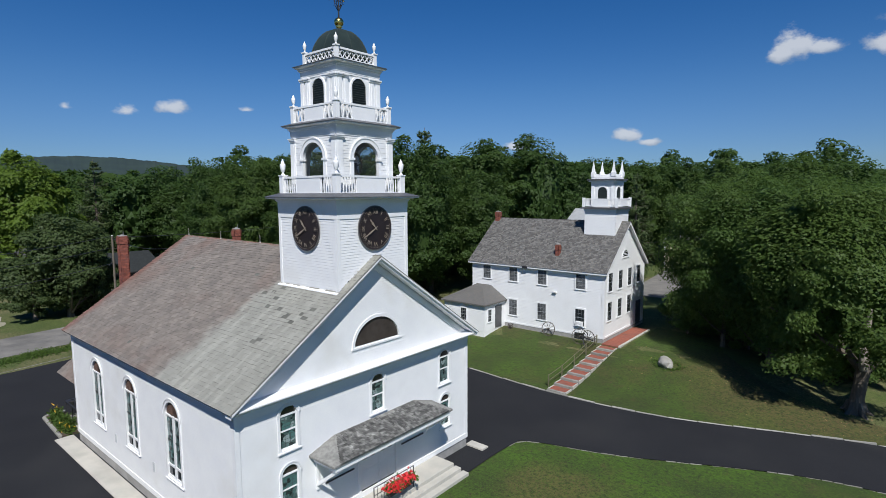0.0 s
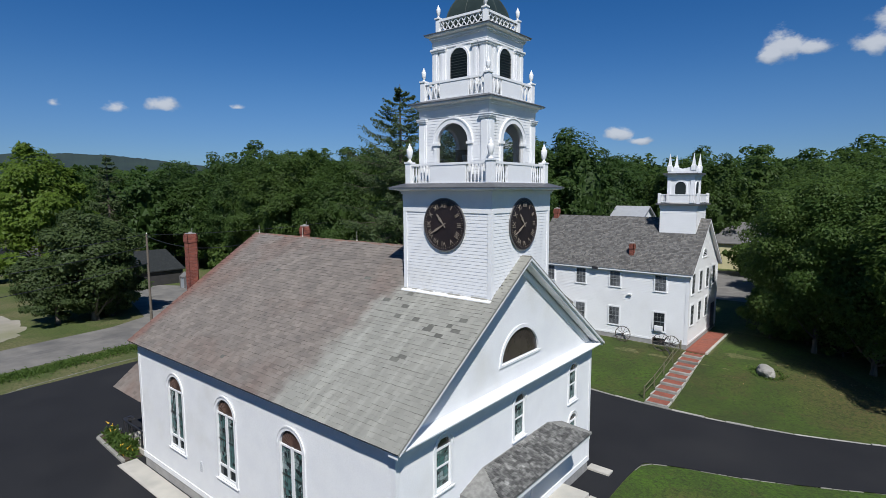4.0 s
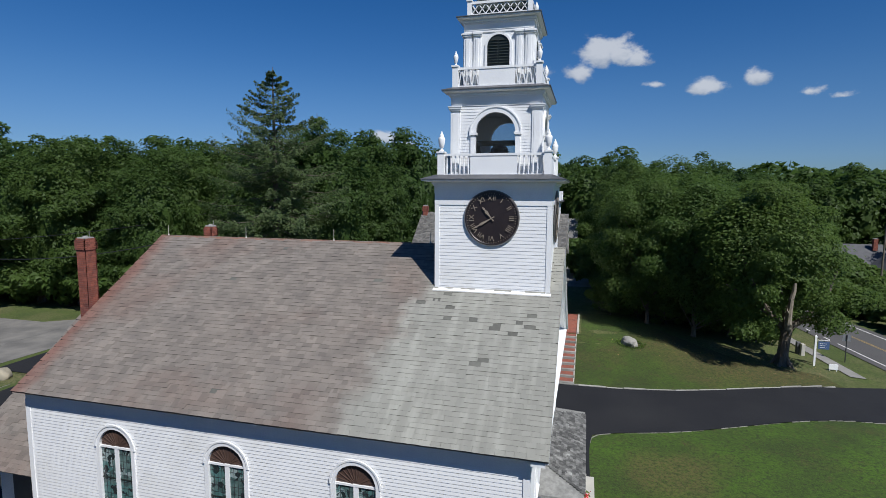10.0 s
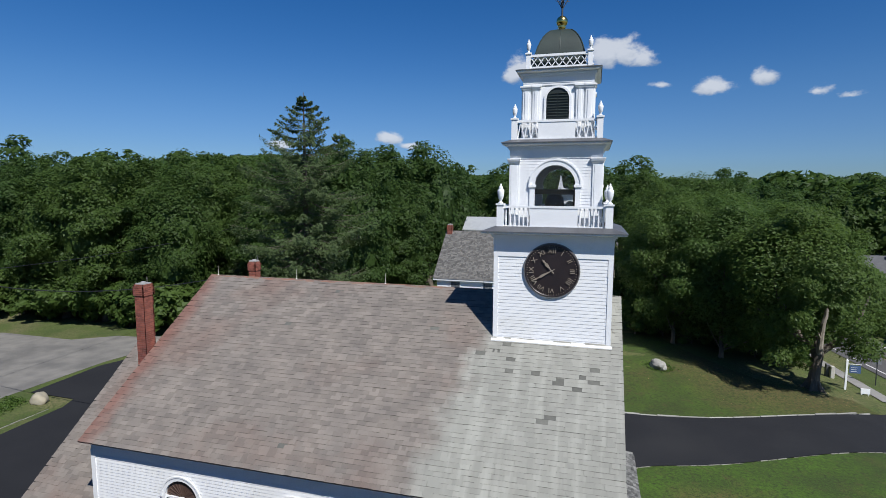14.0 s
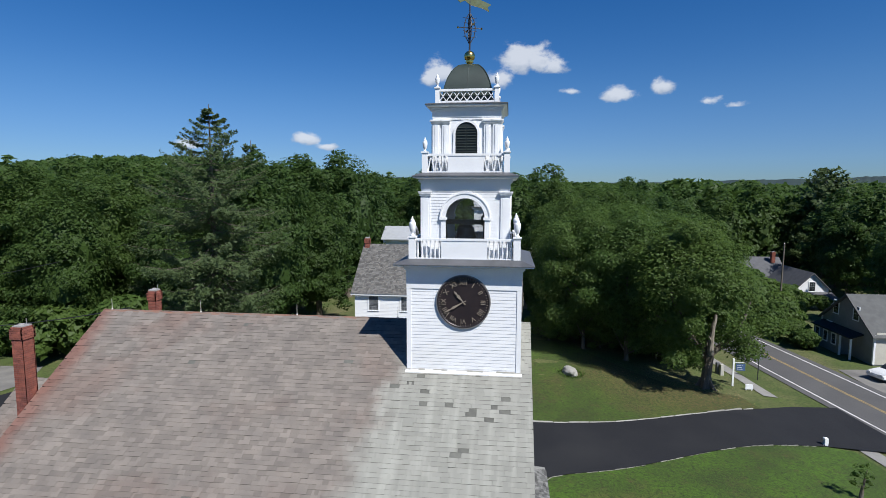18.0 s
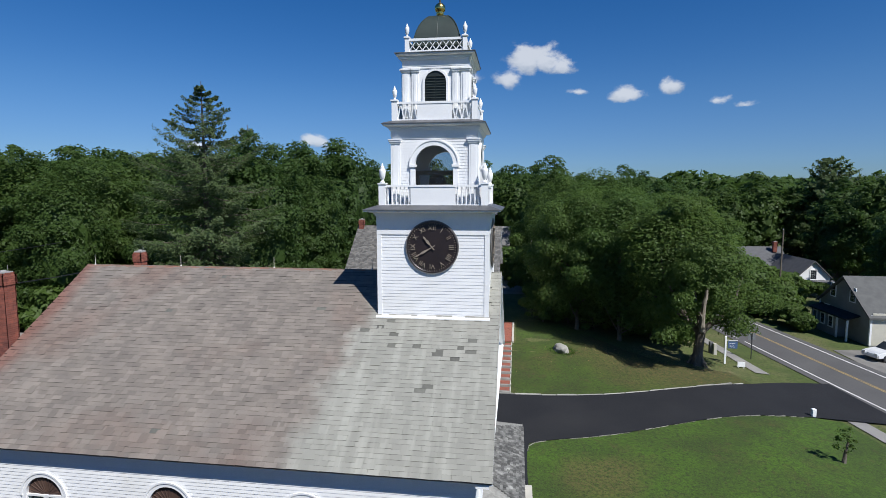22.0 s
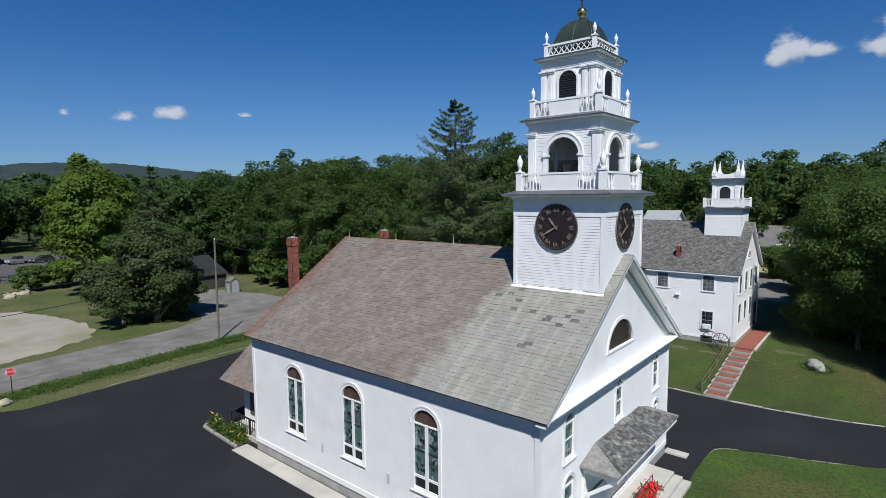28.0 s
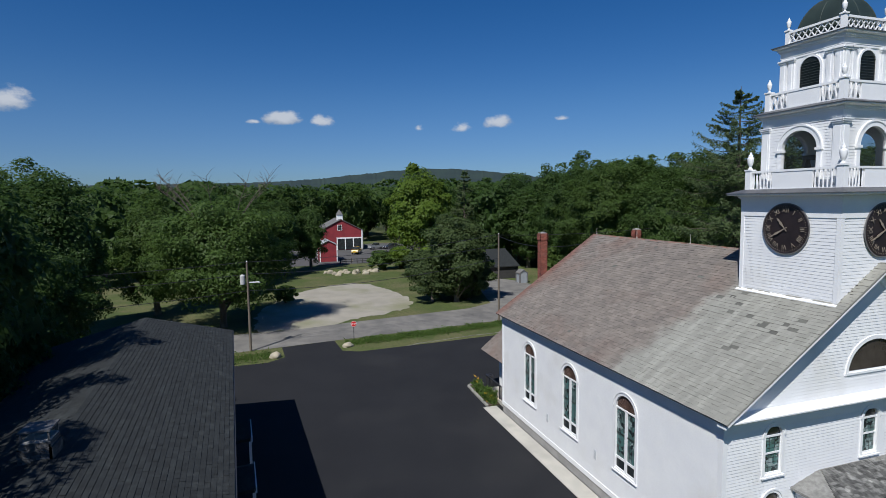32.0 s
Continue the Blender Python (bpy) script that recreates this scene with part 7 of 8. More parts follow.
scatter(-34, 8, 60, 80, 6.0, 16, MID, 0.80)
scatter(-112, -76, 50, 80, 7.0, 14, FAR, 1.12)
scatter(-120, -60, -75, -30, 7.5, 20, BACK, 0.74)
scatter(-95, 12, 68, 130, 7.5, 70, FAR, 1.06, MID, 98, 0.84)
scatter(14, 95, 62, 150, 8.0, 44, FAR)
scatter(-190, -90, 46, 110, 8.5, 40, BACK)
scatter(-200, -120, -70, 6, 8.5, 40, BACK, 0.82)
scatter(-235, -176, -12, 60, 7.5, 30, FAR, 1.0)
scatter(-172, -100, 36, 60, 6.5, 22, FAR, 0.9)


def far_woods():
    """Canopy of the distant woods: a rolling leafy sheet on low hills, one mesh."""
    r = np.random.RandomState(9)
    n = 150000
    az = r.uniform(-125, 75, n) * math.pi / 180 + radians(-TURN)
    dist = 125 * (9.0 ** r.uniform(0, 1, n))
    x, y = -20 + dist * np.sin(az), 5 + dist * np.cos(az)
    keep = ~((x < -110) & (x > -172) & (y > -8) & (y < 36)) & ~((np.abs(x - 5) < 12) & (y < 190)) & ~((x > 10) & (x < 70) & (y < 95))
    x, y, dist, az = x[keep], y[keep], dist[keep], az[keep]
    # crowns: bumps on a jittered grid
    cell = 7.5 + dist * 0.012
    gx, gy = x / cell, y / cell
    fx, fy = gx - np.floor(gx) - 0.5, gy - np.floor(gy) - 0.5
    hsh = np.sin(np.floor(gx) * 12.9898 + np.floor(gy) * 78.233) * 43758.5453
    hsh = hsh - np.floor(hsh)
    bump = np.sqrt(np.maximum(0, 0.5 - fx ** 2 - fy ** 2)) * 7 + hsh * 5.5
    a = np.degrees(az) + TURN
    hill = np.exp(-((a - 4) / 17) ** 2) * 26 + np.exp(-((a - 30) / 30) ** 2) * 8
    z = 9.5 + bump + hill * np.clip((dist - 150) / 450, 0, 1.2) + np.clip((dist - 250) / 700, 0, 1) * 6
    pts = np.stack([x, y, z], 1)
    nrm = np.stack([fx * 1.2, fy * 1.2, np.full(len(x), 0.9)], 1)
    me = leaf_cloud("far_woods", pts, nrm, 0.62, LEAF_FAR, 10, 0.25, 1.3)
    co = np.empty(len(me.vertices) * 3, dtype=np.float32)
    me.vertices.foreach_get("co", co)
    co = co.reshape(-1, 3, 3)
    c = co.mean(1, keepdims=True)
    sc = (0.9 + dist * 0.0075)[:, None, None]
    co = c + (co - c) * sc
    me.vertices.foreach_set("co", co.reshape(-1).astype(np.float32))
    me.update()
    tagged(new("far_woods", me), "distant green woods rolling to the horizon", "woods", "", "stuff")


far_woods()


def ridge(name, az0, az1, dist, peaks, base, material):
    """A long low hill on the horizon; peaks: azimuth, height in degrees, spread."""
    bm = B()
    n = 420
    prev = None
    for i in range(n + 1):
        a = az0 + (az1 - az0) * i / n
        el = base + sum(h * math.exp(-((a - c) / s) ** 2) for c, h, s in peaks) + 0.10 * noise.noise((a * 0.7, 0, dist)) + 0.05 * noise.noise((a * 6.0, 3, dist)) + 0.06 * noise.noise((a * 17.0, 5, dist)) + 0.05 * noise.noise((a * 3.1, 8, dist))
        t = radians(a - TURN)
        z = 14 + dist * math.tan(radians(el))
        p = [bm.verts.new((dist * k * math.sin(t), dist * k * math.cos(t), zz)) for k, zz in ((0.8, -20), (0.9, z * 0.6), (1.0, z), (1.1, -20))]
        if prev:
            for j in range(3):
                bm.faces.new((prev[j], p[j], p[j + 1], prev[j + 1]))
        prev = p
    bmesh.ops.recalc_face_normals(bm, faces=bm.faces)
    solid(name, bm, material, "distant wooded hill, haze put into its blue-green colour", "hill", "", "structure")


# distance haze is mixed into the hills' base colour; no air is modelled
HAZE2 = surface("hazed_wooded_hill", (0.020, 0.038, 0.030), (0.012, 0.026, 0.026), 0.012, 0.95, 0.0, 0.05, coords="World")
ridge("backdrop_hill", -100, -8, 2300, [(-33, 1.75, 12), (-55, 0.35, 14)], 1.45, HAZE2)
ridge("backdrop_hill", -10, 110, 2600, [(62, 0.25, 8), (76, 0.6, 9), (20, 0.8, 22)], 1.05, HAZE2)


# ---- churchyard things ----
def stone(name, x, y, sx, sy, sz, seed, label, mat=STONE, sink=0.15, group=""):
    bm = B()
    bmesh.ops.create_icosphere(bm, subdivisions=3, radius=1.0)
    for v in bm.verts:
        n = noise.noise(v.co * 1.3 + Vector((seed, 0, 0))) * 0.32 + noise.noise(v.co * 3.5 + Vector((0, seed, 0))) * 0.10
        v.co *= 1 + n
        v.co.z = max(v.co.z, -0.5)
        v.co = Vector((v.co.x * sx, v.co.y * sy, v.co.z * sz))
    for f in bm.faces:
        f.smooth = seed % 2 == 0
    ob = solid(name, bm, mat, label, "boulder", group)
    ob.matrix_basis = pose(x, y, gz(x, y) + sz * (0.5 - sink), 0, 0, seed * 37)
    return ob


stone("boulder", -12.1, 40.0, 0.86, 0.52, 0.46, 3, "flat grey granite boulder in the lawn", STONE)
stone("boulder", -54.9, 22.7, 0.75, 0.55, 0.5, 4, "pale tan boulder at the end of the verge", TANSTONE)
stone("boulder", -51.9, -4.6, 0.5, 0.45, 0.38, 6, "pale tan boulder at the end of the verge", TANSTONE)
stone("boulder", -53.2, 1.9, 0.5, 0.38, 0.3, 8, "small tan boulder beside the stop sign", TANSTONE)
rnd = random.Random(31)
for i in range(16):
    stone("boulder", -103.5 + rnd.uniform(-2.2, 1.8), 5.5 + i * 0.62 + rnd.uniform(-0.4, 0.4), rnd.uniform(0.3, 0.75), rnd.uniform(0.3, 0.6), rnd.uniform(0.3, 0.65), 40 + i, "pale rock of a heap behind the gravel lot", TANSTONE, group="rock heap")

# brick path with stone edges, up to the hall
path = thing("brick_path", (-16.9, 36.5, 0.3), "red brick stepped path with pale stone edges to the hall", "path", "", "structure")
PX0, PX1 = -17.58, -16.2
nst = 9
for i in range(nst):
    ya, yb = 32.15 + i * 1.0, 32.15 + (i + 1) * 1.0
    z = 0.08 + (1.30 - 0.08) * (i + 0.5) / nst
    bm = B()
    box(bm, PX0, ya, z - 0.5, PX1, ya + 0.2, z + 0.04)
    bmesh.ops.bevel(bm, geom=list(bm.edges), offset=0.02, segments=1, affect="EDGES")
    part("step_edge", bm, STONE, path, "grey stone step edge")
    bm = B()
    for rr in range(7):
        u = PX0 + 0.08 - (0.1 if rr % 2 else 0)
        while u < PX1 - 0.1:
            a, b = max(u, PX0 + 0.07), min(u + 0.2, PX1 - 0.07)
            if b - a > 0.03:
                box(bm, a, ya + 0.205 + rr * 0.112, z - 0.3, b - 0.008, ya + 0.31 + rr * 0.112, z + 0.012 + rnd.uniform(-0.004, 0.004))
            u += 0.2
    part("tread", bm, PAVER, path, "red brick tread", "stuff")
    for s in (PX0 - 0.02, PX1 - 0.06):
        bm = B()
        box(bm, s, ya + 0.2, z - 0.5, s + 0.08, yb, z + 0.03)
        part("edging", bm, CONCRETE, path)
bm = B()
for rr in range(60):
    u = PX0 + 0.0 - (0.1 if rr % 2 else 0)
    while u < -16.25:
        a, b = max(u, PX0), min(u + 0.2, -16.25)
        if b - a > 0.03:
            box(bm, a, 41.3 + rr * 0.117, 0.9, b - 0.008, 41.41 + rr * 0.117, 1.34 + rnd.uniform(-0.005, 0.005))
        u += 0.2
part("landing", bm, PAVER, path, "red brick landing before the hall", "stuff")
for i in range(7):
    bm = B()
    box(bm, -16.23, 41.3 + i * 1.0, 0.9, -16.05, 42.27 + i * 1.0, 1.38)
    bmesh.ops.bevel(bm, geom=list(bm.edges), offset=0.02, segments=1, affect="EDGES")
    part("edging", bm, CONCRETE, path, "pale stone edging")
fence = thing("path_railing", (-17.85, 37, 0.6), "weathered two-rail wooden handrail beside the stepped path", "railing")
OLDWOOD = surface("weathered_yellow_wood", (0.15, 0.14, 0.075), (0.11, 0.10, 0.06), 3, 0.85, 0.2, 25)
ys = [32.9, 34.9, 36.9, 38.9, 40.9]
for y in ys:
    bm = B()
    z = gz(-17.85, y)
    box(bm, -17.88, y - 0.035, z - 0.2, -17.81, y + 0.035, z + 0.93)
    part("post", bm, OLDWOOD, fence)
for dz in (0.9, 0.5):
    bm = B()
    tube(bm, [(-17.82, y, gz(-17.85, y) + dz) for y in ys], [0.026] * 5, 6)
    part("rail", bm, OLDWOOD, fence)


def wagon_wheel(x, y, r, tilt, turn):
    th = thing("wagon_wheel", (x, y, gz(x, y)), "rusty old iron wagon wheel leaning by the hall", "wheel", "old farm wheels")
    m = pose(x, y, gz(x, y) + r, tilt, 0, turn)
    bm = B()
    ring = lambda q: [(q * math.cos(2 * math.pi * i / 28), q * math.sin(2 * math.pi * i / 28)) for i in range(28)]
    band(bm, ring(r), ring(r - 0.045), -0.03, 0.03, m)
    part("rim", bm, RUST, th)
    for i in range(10):
        bm = B()
        box(bm, 0.0, -0.012, -0.014, r - 0.03, 0.012, 0.014, m @ pose(0, 0, 0, 0, 36 * i, 0))
        part("spoke", bm, RUST, th)
    bm = B()
    lathe(bm, [(0.07, -0.12), (0.07, 0.12)], 10, m @ pose(0, 0, 0, 90, 0, 0))
    part("hub", bm, RUST, th)


wagon_wheel(-22.4, 41.1, 0.62, -8, 4)
wagon_wheel(-19.2, 40.6, 0.66, -6, 20)
wagon_wheel(-18.4, 40.5, 0.66, -6, -15)
wagon_wheel(-26.3, 41.1, 0.28, -10, 0)
bm = B()
tube(bm, [(-19.4, 40.6, 1.9), (-17.9, 40.3, 1.75)], [0.05] * 2, 6)
tube(bm, [(-18.9, 40.5, 1.85), (-18.2, 39.4, 1.35)], [0.04] * 2, 6)
solid("farm_axle", bm, IRON, "rusty iron axle of an old horse rake", "axle")


def sprays(name, outline_fn, n, h, size, mat, seed, parent=None, label="", category="", kind="stuff"):
    r = np.random.RandomState(seed)
    P = []
    while len(P) < n:
        p = outline_fn(r)
        P.append((p[0], p[1], gz(p[0], p[1]) + r.uniform(0.03, 1.0) ** 1.3 * h * p[2]))
    P = np.array(P)
    nr = r.normal(0, 1, (n, 3)) * 0.6 + np.array((0.2, -0.2, 0.6))
    me = leaf_cloud(name, P, nr, size * 0.75, mat, seed + 1, 0.1, 3.6)
    if parent:
        return part(name, me, mat, parent, label, kind)
    return tagged(new(name, me), label, category, "", kind)


bed = thing("flower_bed", (-37.4, 9.2, 0.05), "corner flower bed with daylilies and a stone edge", "flower bed")
bm = B()
bo = [(-39.4, 9.0), (-39.1, 8.62), (-35.2, 8.45), (-35.2, 9.25), (-37.6, 9.3), (-39.2, 9.7)]
a = [bm.verts.new((x, y, 0.14)) for x, y in bo]
b = [bm.verts.new((x, y, -0.02)) for x, y in bo]
bm.faces.new(a)
for i in range(6):
    bm.faces.new((b[i], b[(i + 1) % 6], a[(i + 1) % 6], a[i]))
part("soil", bm, SOIL, bed)
bm0 = B()
box(bm0, -0.5, -0.09, -0.15, 0.5, 0.09, 0.14)
bmesh.ops.bevel(bm0, geom=list(bm0.edges), offset=0.03, segments=1, affect="EDGES")
kst = mesh_of("edge_stone", bm0, STONE)
edge_line = [(-39.25, 9.8), (-39.5, 9.05), (-39.15, 8.55), (-38.2, 8.5), (-37.2, 8.46), (-36.2, 8.42), (-35.2, 8.38)]
for (x0, y0), (x1, y1) in zip(edge_line, edge_line[1:]):
    piece("edge_stone", kst, pose((x0 + x1) / 2, (y0 + y1) / 2, 0.05, 0, 0, math.degrees(math.atan2(y1 - y0, x1 - x0))) @ Matrix.Diagonal((math.hypot(x1 - x0, y1 - y0) - 0.03, 1, 1, 1)), bed)
CL = [(-38.9, 9.1, 0.45), (-38.3, 8.95, 0.4), (-37.6, 8.9, 0.35), (-36.9, 8.9, 0.5), (-36.3, 8.85, 0.6), (-35.7, 8.85, 0.55), (-37.2, 9.1, 0.45), (-36.0, 9.1, 0.5)]


def bed_fn(r):
    c = CL[r.randint(len(CL))]
    q = r.normal(0, 0.22, 2)
    return c[0] + q[0] * 1.1, c[1] + q[1] * 0.7, c[2] * 1.6 * max(0.25, 1 - abs(q[0]) * 1.6)


sprays("foliage", bed_fn, 2600, 0.95, 0.11, PLANT, 61, bed, "green strap-leaved clumps")


def bloom_fn(r):
    c = ((-35.75, 8.75), (-35.5, 8.9), (-36.1, 8.8), (-38.9, 9.05), (-38.6, 9.2))[r.randint(5)]
    q = r.normal(0, 0.14, 2)
    return c[0] + q[0], c[1] + q[1], 1.0


sprays("blooms", bloom_fn, 48, 0.85, 0.075, YEL_FLOWER, 63, bed, "yellow and orange blooms")
pot = thing("hanging_planter", (-15.7, 15.7, 1.0), "planter of bright red geraniums on the iron railing", "flower planter")
bm = B()
box(bm, X1 + 1.2, 15.0, 0.92, X1 + 1.42, 16.4, 1.08)
part("trough", bm, IRON, pot)
r = np.random.RandomState(5)
q = np.stack([X1 + 1.32 + r.normal(0, 0.15, 900), 15.7 + r.uniform(-0.85, 0.85, 900), 1.12 + np.abs(r.normal(0, 0.13, 900))], 1)
part("foliage", leaf_cloud("foliage", q[:260], np.tile((0.4, -0.2, 0.7), (260, 1)), 0.11, PLANT, 6, 0.2, 1.3), PLANT, pot, "green leaves", "stuff")
part("flower_cluster", leaf_cloud("flower_cluster", q[260:] + np.array((0.02, 0, 0.06)), np.tile((0.4, -0.3, 0.8), (640, 1)), 0.085, RED_FLOWER, 7, 0.25, 1.0), RED_FLOWER, pot, "bright red blooms", "stuff")


def weeds_fn(r):
    y = r.uniform(1.8, 22.5)
    return -54.2 - 0.12 * (y - 2) + r.normal(0, 0.55), y, 0.4 + 0.6 * (math.sin(y * 1.7) > -0.2)


sprays("verge_weeds", weeds_fn, 9500, 0.34, 0.085, PLANT, 71, None, "long grass and weeds along the roadside verge", "grass")
sprays("verge_weeds", lambda r: (-52.6 + r.normal(0, 0.9), r.uniform(-14, -5), 0.6), 2600, 0.26, 0.09, PLANT, 73, None, "long grass and weeds along the roadside verge", "grass")


def tuft_fn(r):
    a = r.uniform(0, 2 * math.pi)
    return -12.0 + math.cos(a) * (0.8 + abs(r.normal(0, 0.2))), 40 + math.sin(a) * (0.6 + abs(r.normal(0, 0.2))), 0.7


def along(line, x):
    """Height in the plan of a line at x."""
    for (xa, ya), (xb, yb) in zip(line, line[1:]):
        if xa <= x <= xb:
            return ya + (yb - ya) * (x - xa) / (xb - xa + 1e-9)
    return line[-1][1] if x > line[-1][0] else line[0][1]


FALLEN = surface("fallen_tan_leaves", (0.26, 0.18, 0.085), (0.20, 0.12, 0.05), 8, 0.8, 0.0, 20, island=0.35)


def fallen_fn(r):
    while True:
        x, y = r.normal(-3.0, 5.0), r.uniform(33.0, 43.0)
        if -20 < x < 2.0 and y > along(KERB_N, x) + 0.1 and not -18.0 < x < -15.9:
            return x, y, 0.5


sprays("fallen_leaves", fallen_fn, 700, 0.06, 0.055, FALLEN, 87, None, "tan fallen leaves strewn on the lawn by the kerb", "leaves")
sprays("boulder_weeds", tuft_fn, 420, 0.22, 0.06, PLANT, 75, None, "long grass round the lawn boulder", "grass")

# small young tree, signs and posts by the road
young = broadleaf(601, 2.6, 0.7, 0.5, 700, 0.085, 14, PLANT, limbs=False)
tree(young, 1.6, 25.0, 0.85, 0, "thin young tree planted in the front lawn")
sign = thing("church_sign", (1.75, 42.2, gz(1.75, 42.2)), "white sign post with a hanging blue board", "sign")
z0 = gz(1.75, 42.2)
bm = B()
box(bm, 1.68, 42.13, z0 - 0.2, 1.82, 42.27, z0 + 2.3)
lathe(bm, [(0.11, 0), (0.11, 0.05), (0.01, 0.14)], 4, pose(1.75, 42.2, z0 + 2.3), True)
part("post", bm, TRIM, sign)
bm = B()
box(bm, 1.82, 42.18, z0 + 2.03, 2.72, 42.22, z0 + 2.07)
part("arm", bm, TRIM, sign)
bm = B()
box(bm, 1.95, 42.18, z0 + 1.35, 2.7, 42.22, z0 + 1.95)
BLUE = surface("blue_sign_paint", (0.06, 0.11, 0.22), (0.05, 0.09, 0.19), 3, 0.5, 0.05, 20)
bd = part("board", bm, BLUE, sign, "blue sign board")
for i in range(3):
    bm = B()
    box(bm, 2.05, 42.172, z0 + 1.47 + i * 0.15, 2.5 - 0.1 * (i % 2), 42.182, z0 + 1.495 + i * 0.15)
    part("lettering_bar", bm, TRIM, bd)
sm = thing("small_sign", (2.8, 41.5, gz(2.8, 41.5)), "small white sign box on the grass", "sign")
z0 = gz(2.8, 41.5)
bm = B()
box(bm, 2.5, 41.45, z0 + 0.12, 3.1, 41.55, z0 + 0.52)
part("board", bm, TRIM, sm)
bm = B()
box(bm, 2.55, 41.47, z0 - 0.1, 2.6, 41.53, z0 + 0.12); box(bm, 3.0, 41.47, z0 - 0.1, 3.05, 41.53, z0 + 0.12)
part("leg", bm, TRIM, sm)


def marker(x, y, w, h, mat, label):
    bm = B()
    z = gz(x, y)
    box(bm, x - w / 2, y - w / 2, z - 0.2, x + w / 2, y + w / 2, z + h)
    bmesh.ops.bevel(bm, geom=list(bm.edges), offset=w * 0.12, segments=1, affect="EDGES")
    solid("post", bm, mat, label, "post")


marker(3.5, 31.75, 0.26, 0.55, TRIM, "short white marker post at the drive mouth")
marker(1.9, 45.0, 0.3, 1.0, CONCRETE, "pale stub post beside the maple")
marker(1.65, 45.3, 0.3, 1.05, DARKTRIM, "dark stub post beside the maple")
rs = thing("road_sign", (4.9, 44.8, gz(4.9, 44.8)), "dark metal road sign post seen from behind", "sign")
z0 = gz(4.9, 44.8)
bm = B()
box(bm, 4.87, 44.77, z0 - 0.2, 4.93, 44.83, z0 + 2.3)
part("post", bm, IRON, rs)
bm = B()
box(bm, 4.6, 44.83, z0 + 1.75, 5.2, 44.85, z0 + 2.35)
part("plate", bm, surface("sign_back_metal", (0.32, 0.32, 0.33), (0.28, 0.28, 0.29), 3, 0.45, 0.05, 20, metal=0.6), rs)
# stop sign
stop = thing("stop_sign", (-54.9, 2.7, 0), "red octagonal stop sign on a short post", "stop sign")
SM = pose(-54.9, 2.7, 0, 0, 0, 75)
bm = B()
box(bm, -0.03, -0.02, -0.2, 0.03, 0.02, 1.9, SM)
part("post", bm, IRON, stop)
REDP = surface("red_sign_paint", (0.55, 0.02, 0.025), (0.48, 0.018, 0.022), 3, 0.4, 0.0, 20)
oct8 = lambda q: [(q * math.cos(math.pi / 8 + math.pi / 4 * i), 1.72 + q * math.sin(math.pi / 8 + math.pi / 4 * i)) for i in range(8)]
bm = B()
prism(bm, oct8(0.29), -0.03, -0.02, SM)
bmesh.ops.recalc_face_normals(bm, faces=bm.faces)
part("border", bm, TRIM, stop)
bm = B()
prism(bm, oct8(0.27), -0.036, -0.028, SM)
bmesh.ops.recalc_face_normals(bm, faces=bm.faces)
part("plate", bm, REDP, stop)
me = text_mesh("STOP", 0.21)
me.materials.clear(); me.materials.append(TRIM)
me.transform(SM @ Matrix.Translation((0, -0.042, 1.72)) @ pose(0, 0, 0, 90, 0, 0))
part("lettering", me, TRIM, stop)


def pole(x, y, h, label, transformer=False):
    th = thing("utility_pole", (x, y, gz(x, y)), label, "utility pole", "utility poles")
    z = gz(x, y)
    bm = B()
    tube(bm, [(x, y, z - 0.3), (x, y, z + h * 0.5), (x + 0.05, y, z + h)], [0.12, 0.105, 0.085], 10)
    part("shaft", bm, WOODPOLE, th)
    for i in range(2):
        bm = B()
        lathe(bm, [(0.03, 0), (0.06, 0.05), (0.03, 0.12)], 8, pose(x + 0.05, y, z + h - 0.02 - i * 1.1 if i else z + h))
        part("insulator", bm, TRIM, th)
    if transformer:
        bm = B()
        lathe(bm, [(0.05, -0.45), (0.22, -0.4), (0.24, 0.35), (0.2, 0.42), (0.05, 0.5)], 14, pose(x - 0.05, y - 0.42, z + h - 1.6))
        part("transformer", bm, surface("pale_transformer", (0.5, 0.5, 0.49), (0.44, 0.44, 0.43), 3, 0.5, 0.05, 20), th, "pale grey can transformer")
        bm = B()
        box(bm, x - 0.05, y - 0.02, z + h - 1.9, x + 0.05, y + 0.9, z + h - 1.82)
        lathe(bm, [(0.06, 0), (0.14, 0.1), (0.02, 0.16)], 8, pose(x, y + 0.95, z + h - 1.98))
        part("lamp_arm", bm, TRIM, th)


pole(-57.3, 19.0, 9.7, "tall grey wooden utility pole at the side road")
pole(-54.8, -6.7, 8.2, "wooden utility pole carrying a pale transformer", True)
pole(19.3, 72, 10.0, "tall wooden utility pole beside the main road")


def wire(a, b, sag, label):
    bm = B()
    a, b = Vector(a), Vector(b)
    pts = [a.lerp(b, i / 14) - Vector((0, 0, sag * 4 * (i / 14) * (1 - i / 14))) for i in range(15)]
    tube(bm, pts, [0.027] * 15, 4)
    solid("cable", bm, IRON, label, "cable", "overhead cables")


for dz, sag in ((0.0, 0.5), (-1.1, 0.6), (-2.6, 0.7)):
    wire((-54.8, -6.7, 8.2 + dz), (-57.25, 19.0, 9.7 + dz), sag, "thin black overhead cable along the side road")
    wire((-54.8, -6.7, 8.2 + dz), (-52.0, -42.0, 8.2 + dz), sag, "thin black overhead cable along the side road")
wire((-57.25, 19.0, 9.5), (-34.2, 17.0, 10.9), 0.9, "service cable running to the church ridge")
wire((-57.25, 19.0, 9.6), (-60.0, 52.0, 10.5), 0.6, "thin black overhead cable along the side road")


